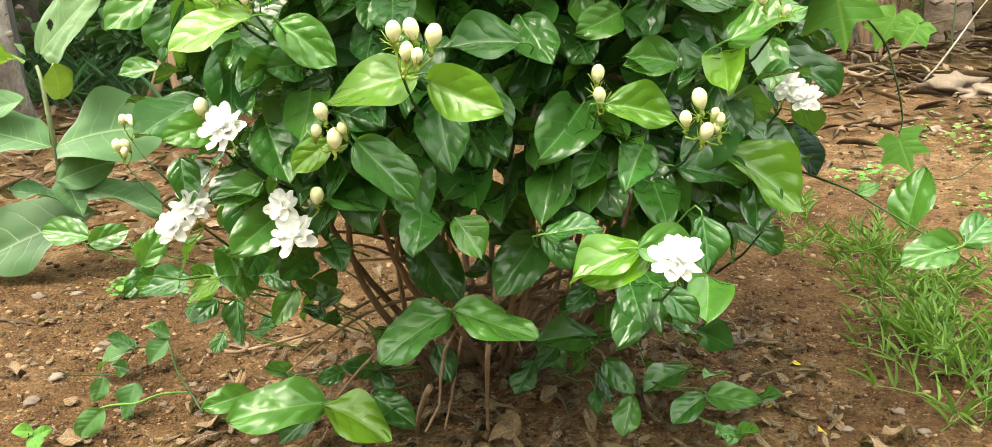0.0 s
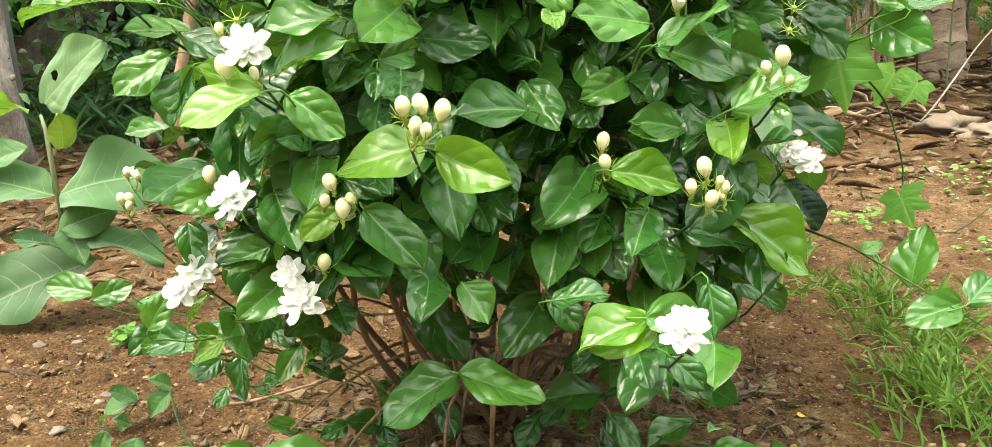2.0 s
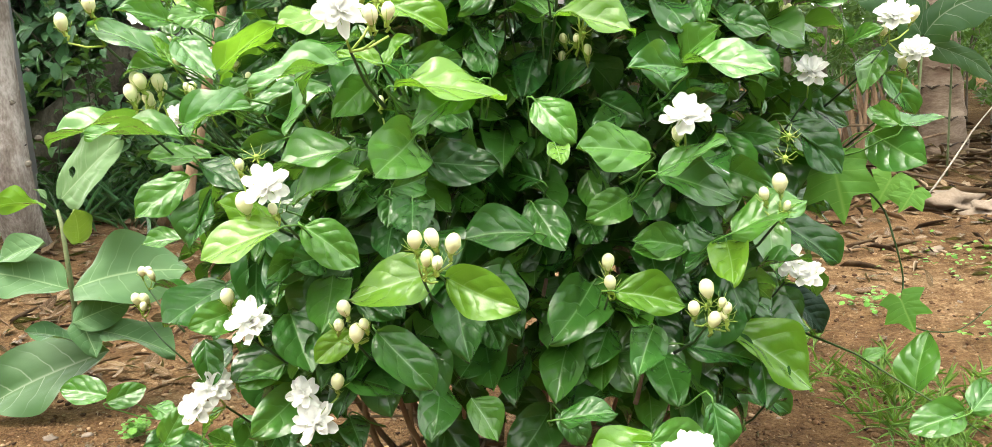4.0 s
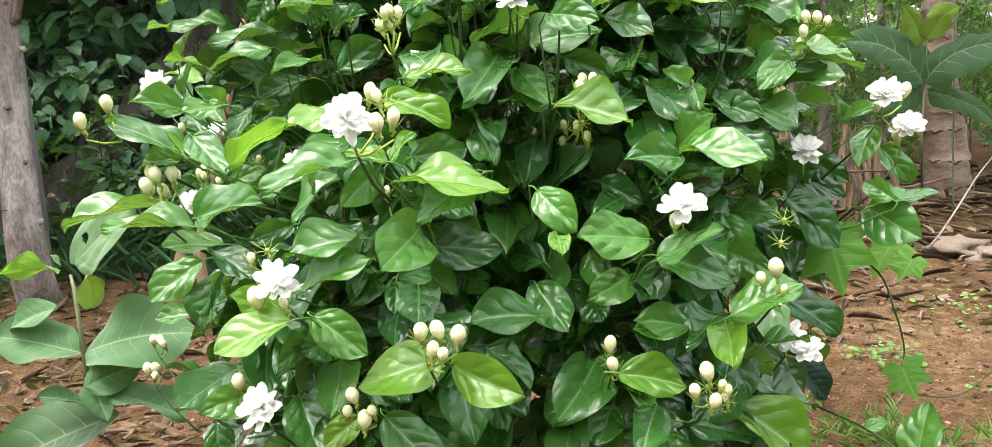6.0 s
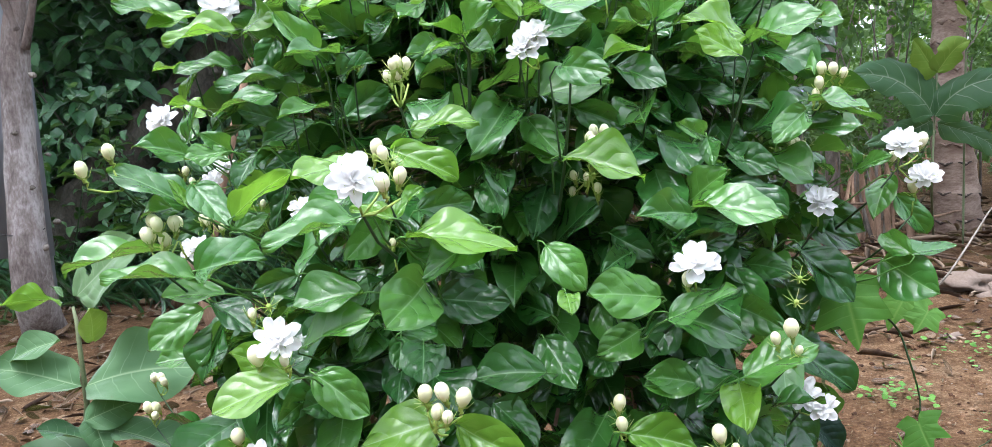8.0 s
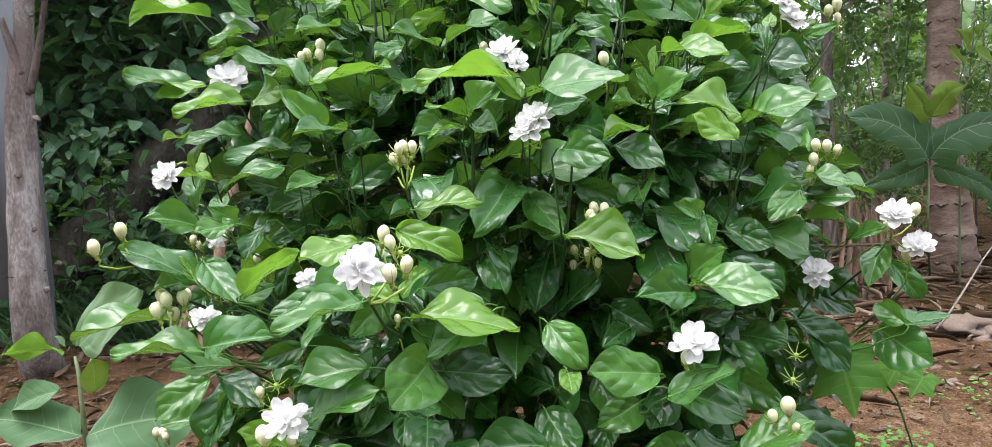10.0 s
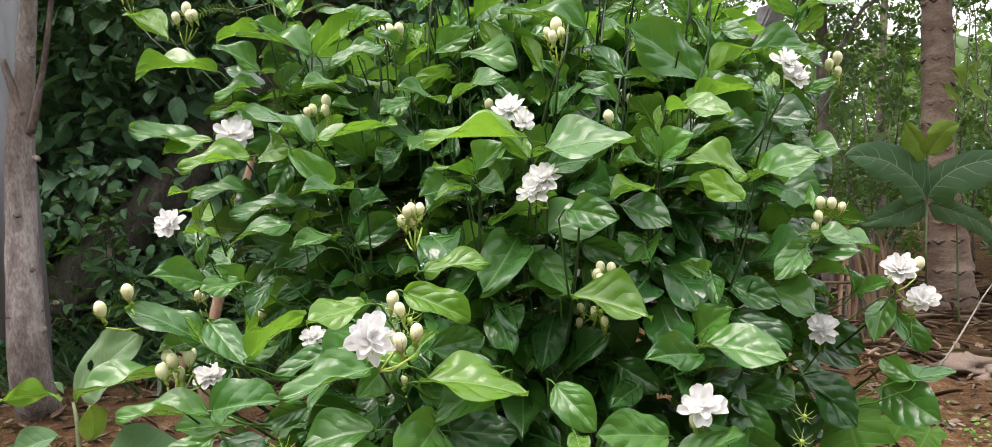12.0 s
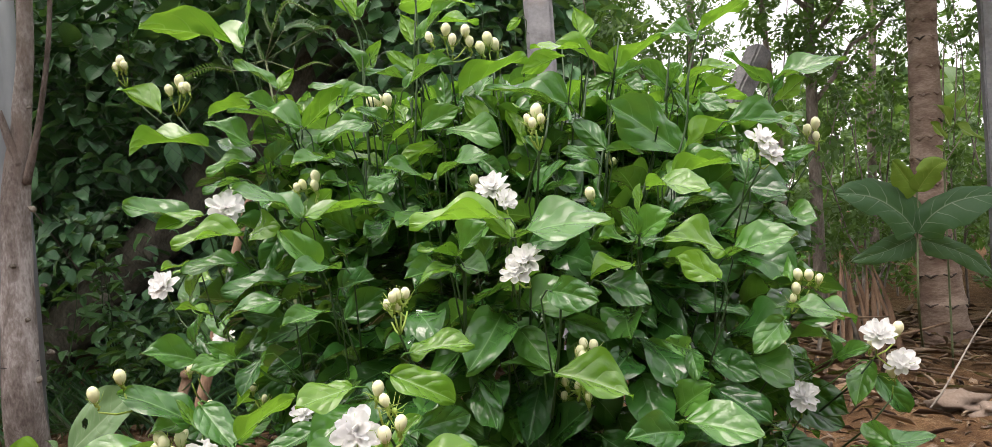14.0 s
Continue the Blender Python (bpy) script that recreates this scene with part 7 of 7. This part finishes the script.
def pebbles(n, box, size, material, label, name):
    bm = bmesh.new()
    bmesh.ops.create_icosphere(bm, subdivisions=1, radius=1.0)
    V0, F0 = np.array([tuple(v.co) for v in bm.verts]), [tuple(v.index for v in f.verts) for f in bm.faces]
    bm.free()
    Vs, Fs, base = [], [], 0
    for k in range(n):
        x, y = rng.uniform(box[0], box[1]), rng.uniform(box[2], box[3])
        s = size[0] + (size[1] - size[0]) * rng.random() ** 3
        W = V0 * (np.array([s, s * rng.uniform(0.6, 1), s * rng.uniform(0.4, 0.75)])) * (1 + rng.normal(0, 0.2, (len(V0), 1)))
        a = rng.uniform(0, 6.28)
        W = W @ np.array([[math.cos(a), math.sin(a), 0], [-math.sin(a), math.cos(a), 0], [0, 0, 1]])
        Vs.append(W + np.array([x, y, height(x, y) + s * 0.15]))
        Fs.extend([tuple(i + base for i in f) for f in F0])
        base += len(V0)
    return thing(name, label, "pebbles", "", "stuff", data=mesh_from(name, np.concatenate(Vs), Fs, material))


pebbles(8000, (-1.7, 1.7, 1.0, 3.4), (0.002, 0.012), M_CLOD, "crumbs and clods of red soil", "soil_clods")
pebbles(14000, (-1.25, 1.25, 0.95, 2.1), (0.0014, 0.006), M_CLOD, "fine crumbs of soil and grit", "soil_grit")
pebbles(140, (-1.6, 1.6, 1.0, 3.4), (0.003, 0.012), M_STONE, "scattered small grey pebbles", "pebbles")
for k, (x, y, s, pale) in enumerate(((*(-0.617, 1.455), 0.010, 0), (*(-0.593, 1.536), 0.012, 0), (*(-1.048, 1.864), 0.017, 1), (*(-0.838, 1.673), 0.014, 1), (*(-1.139, 2.003), 0.022, 0), (*(-1.053, 2.016), 0.018, 0), (*(-0.863, 1.466), 0.02, 0), (*(0.619, 1.354), 0.014, 0), (*(0.635, 1.296), 0.013, 0), (*(0.557, 1.953), 0.007, 1), (*(0.527, 1.314), 0.012, 0), (*(-0.606, 1.958), 0.012, 0), (*(-0.838, 1.703), 0.016, 0), (*(-0.860, 1.551), 0.02, 0))):
    ob = thing("stone", "small pale stone half sunk in soil" if pale else "small brown stone half sunk in soil", "stone", "loose stones", at=(x, y, height(x, y) + s * 0.2), data=rounded_stone((s * 0.8, s * 0.6, s * 0.36), k * 3.1, M_PALESTONE if pale else M_STONE, 0.6))
for k, (x, y, s) in enumerate(((*(1.922, 4.168), 0.12), (*(1.997, 4.063), 0.09), (*(1.470, 3.372), 0.03), (*(1.563, 4.694), 0.05))):
    ob = thing("rock", "pale rough rock lying among dry litter", "rock", "pale rocks", at=(x, y, height(x, y) + s * 0.1), data=rounded_stone((s * 1.1, s * 0.8, s * 0.45), k * 5.3, M_PALESTONE, 1.1, "rock"))


def litter(n, box, size, label, width=(0.008, 0.03), flat=False):
    pos = np.stack([rng.uniform(box[0], box[1], n), rng.uniform(box[2], box[3], n), np.zeros(n)], 1)
    pos[:, 2] = [height(p[0], p[1]) + rng.uniform(0.005, box[4]) for p in pos]
    L = rng.uniform(size[0], size[1], n)
    T = [blade(strap, 0.5, d, 0.0, k, 1, 5, 0.0) for k, d in enumerate((0.01, 0.06, -0.05, 0.12))]
    if flat:
        T = [blade((ovate, strap, elliptic, strap)[k], 0.15, (0.15, 0.05, -0.12, 0.1)[k], 0.07, k * 1.9, 2, 7, 0.03, 0.1 * (k % 2)) for k in range(4)]
    me = field("dry_litter", T, pos, turns(rng.uniform(0, 360, n), rng.normal(3, 10, n), rng.normal(0, 35, n)), np.stack([rng.uniform(width[0], width[1], n), L, L * 0.6], 1), M_DRY if flat else M_STRAW)
    return thing("dry_litter", label, "leaf litter", "", "stuff", data=me)


litter(800, (1.1, 4.6, 4.3, 6.8, 0.07), (0.06, 0.30), "brown dry straw heaped below the trunk", (0.002, 0.006))
litter(330, (1.1, 4.4, 4.3, 6.6, 0.08), (0.06, 0.20), "broken dry leaves and frond pieces below the trunk", (0.02, 0.07), True)
litter(350, (0.8, 3.2, 3.1, 4.6, 0.02), (0.04, 0.20), "thin straw on the soil", (0.0015, 0.005))
litter(420, (0.7, 3.2, 2.9, 4.8, 0.015), (0.03, 0.11), "dry leaf pieces on the soil", (0.012, 0.04), True)
litter(900, (-2.9, -0.55, 2.3, 4.7, 0.02), (0.03, 0.12), "dry leaf pieces on the soil", (0.01, 0.04), True)
litter(600, (-2.9, -0.55, 2.3, 4.7, 0.02), (0.03, 0.14), "dry straw bits on the soil", (0.0015, 0.005))
litter(1100, (-1.2, 1.25, 1.0, 2.8, 0.010), (0.008, 0.034), "small bits of dry leaf and bark", (0.002, 0.007), True)


litter(900, (-0.55, 0.55, 0.95, 1.75, 0.012), (0.015, 0.055), "pale bits of dry leaf under the bush", (0.006, 0.02), True)
litter(300, (-1.1, -0.5, 1.3, 2.4, 0.01), (0.008, 0.03), "bits of dry leaf on the soil", (0.004, 0.012), True)


def stick(a, b, r, label, material=None, sag=(0, 0, 0.0)):
    V, Fc = tube(curve_points(a, b, sag, 8, 0.012, r * 1000), np.linspace(r, r * 0.6, 9), 7, wobble=0.2)
    return thing("stick", label, "stick", "loose sticks", data=mesh_from("stick", V, Fc, material or M_WOODSTEM))


stick((1.404, 5.043, 0.309), (1.957, 5.172, 0.272), 0.009, "greenish cut stick lying on litter", M_STRAW)
stick((1.894, 5.065, 0.169), (2.374, 5.391, 0.178), 0.010, "dry brown stick lying on litter", M_WOODSTEM)
stick((1.835, 4.659, 0.100), (2.364, 4.683, -0.056), 0.008, "dry pale stick lying on litter", M_STRAW)
stick((1.542, 3.643, 0.143), (1.942, 3.876, 0.526), 0.0045, "thin bent twig standing from the soil", M_LOG)
stick((-0.013, 1.169, 0.235), (-0.031, 1.327, 0.000), 0.004, "thin brown twig under the bush")
stick((-0.100, 1.193, 0.162), (-0.146, 1.312, 0.000), 0.005, "thin brown twig under the bush")
stick((-0.313, 1.475, 0.265), (-0.153, 1.388, 0.290), 0.003, "thin pale twig under the bush", M_STRAW)
stick((-0.573, 1.656, 0.010), (-0.392, 1.705, 0.030), 0.004, "thin bent twig on the soil")
stick((0.283, 1.607, 0.020), (0.330, 1.615, 0.060), 0.004, "thin bent twig on the soil")
stick((0.160, 1.034, 0.441), (0.165, 1.018, 0.489), 0.003, "short bare twig in the bush", M_STRAW)
stick((-0.124, 1.509, 0.010), (0.142, 1.410, 0.030), 0.0035, "thin twig on the soil")
stick((-1.149, 1.858, 0.010), (-1.037, 1.812, 0.010), 0.005, "pale root piece on the soil", M_STRAW)
stick((0.420, 1.843, 0.000), (0.446, 1.631, 0.010), 0.003, "dark twig on the soil")
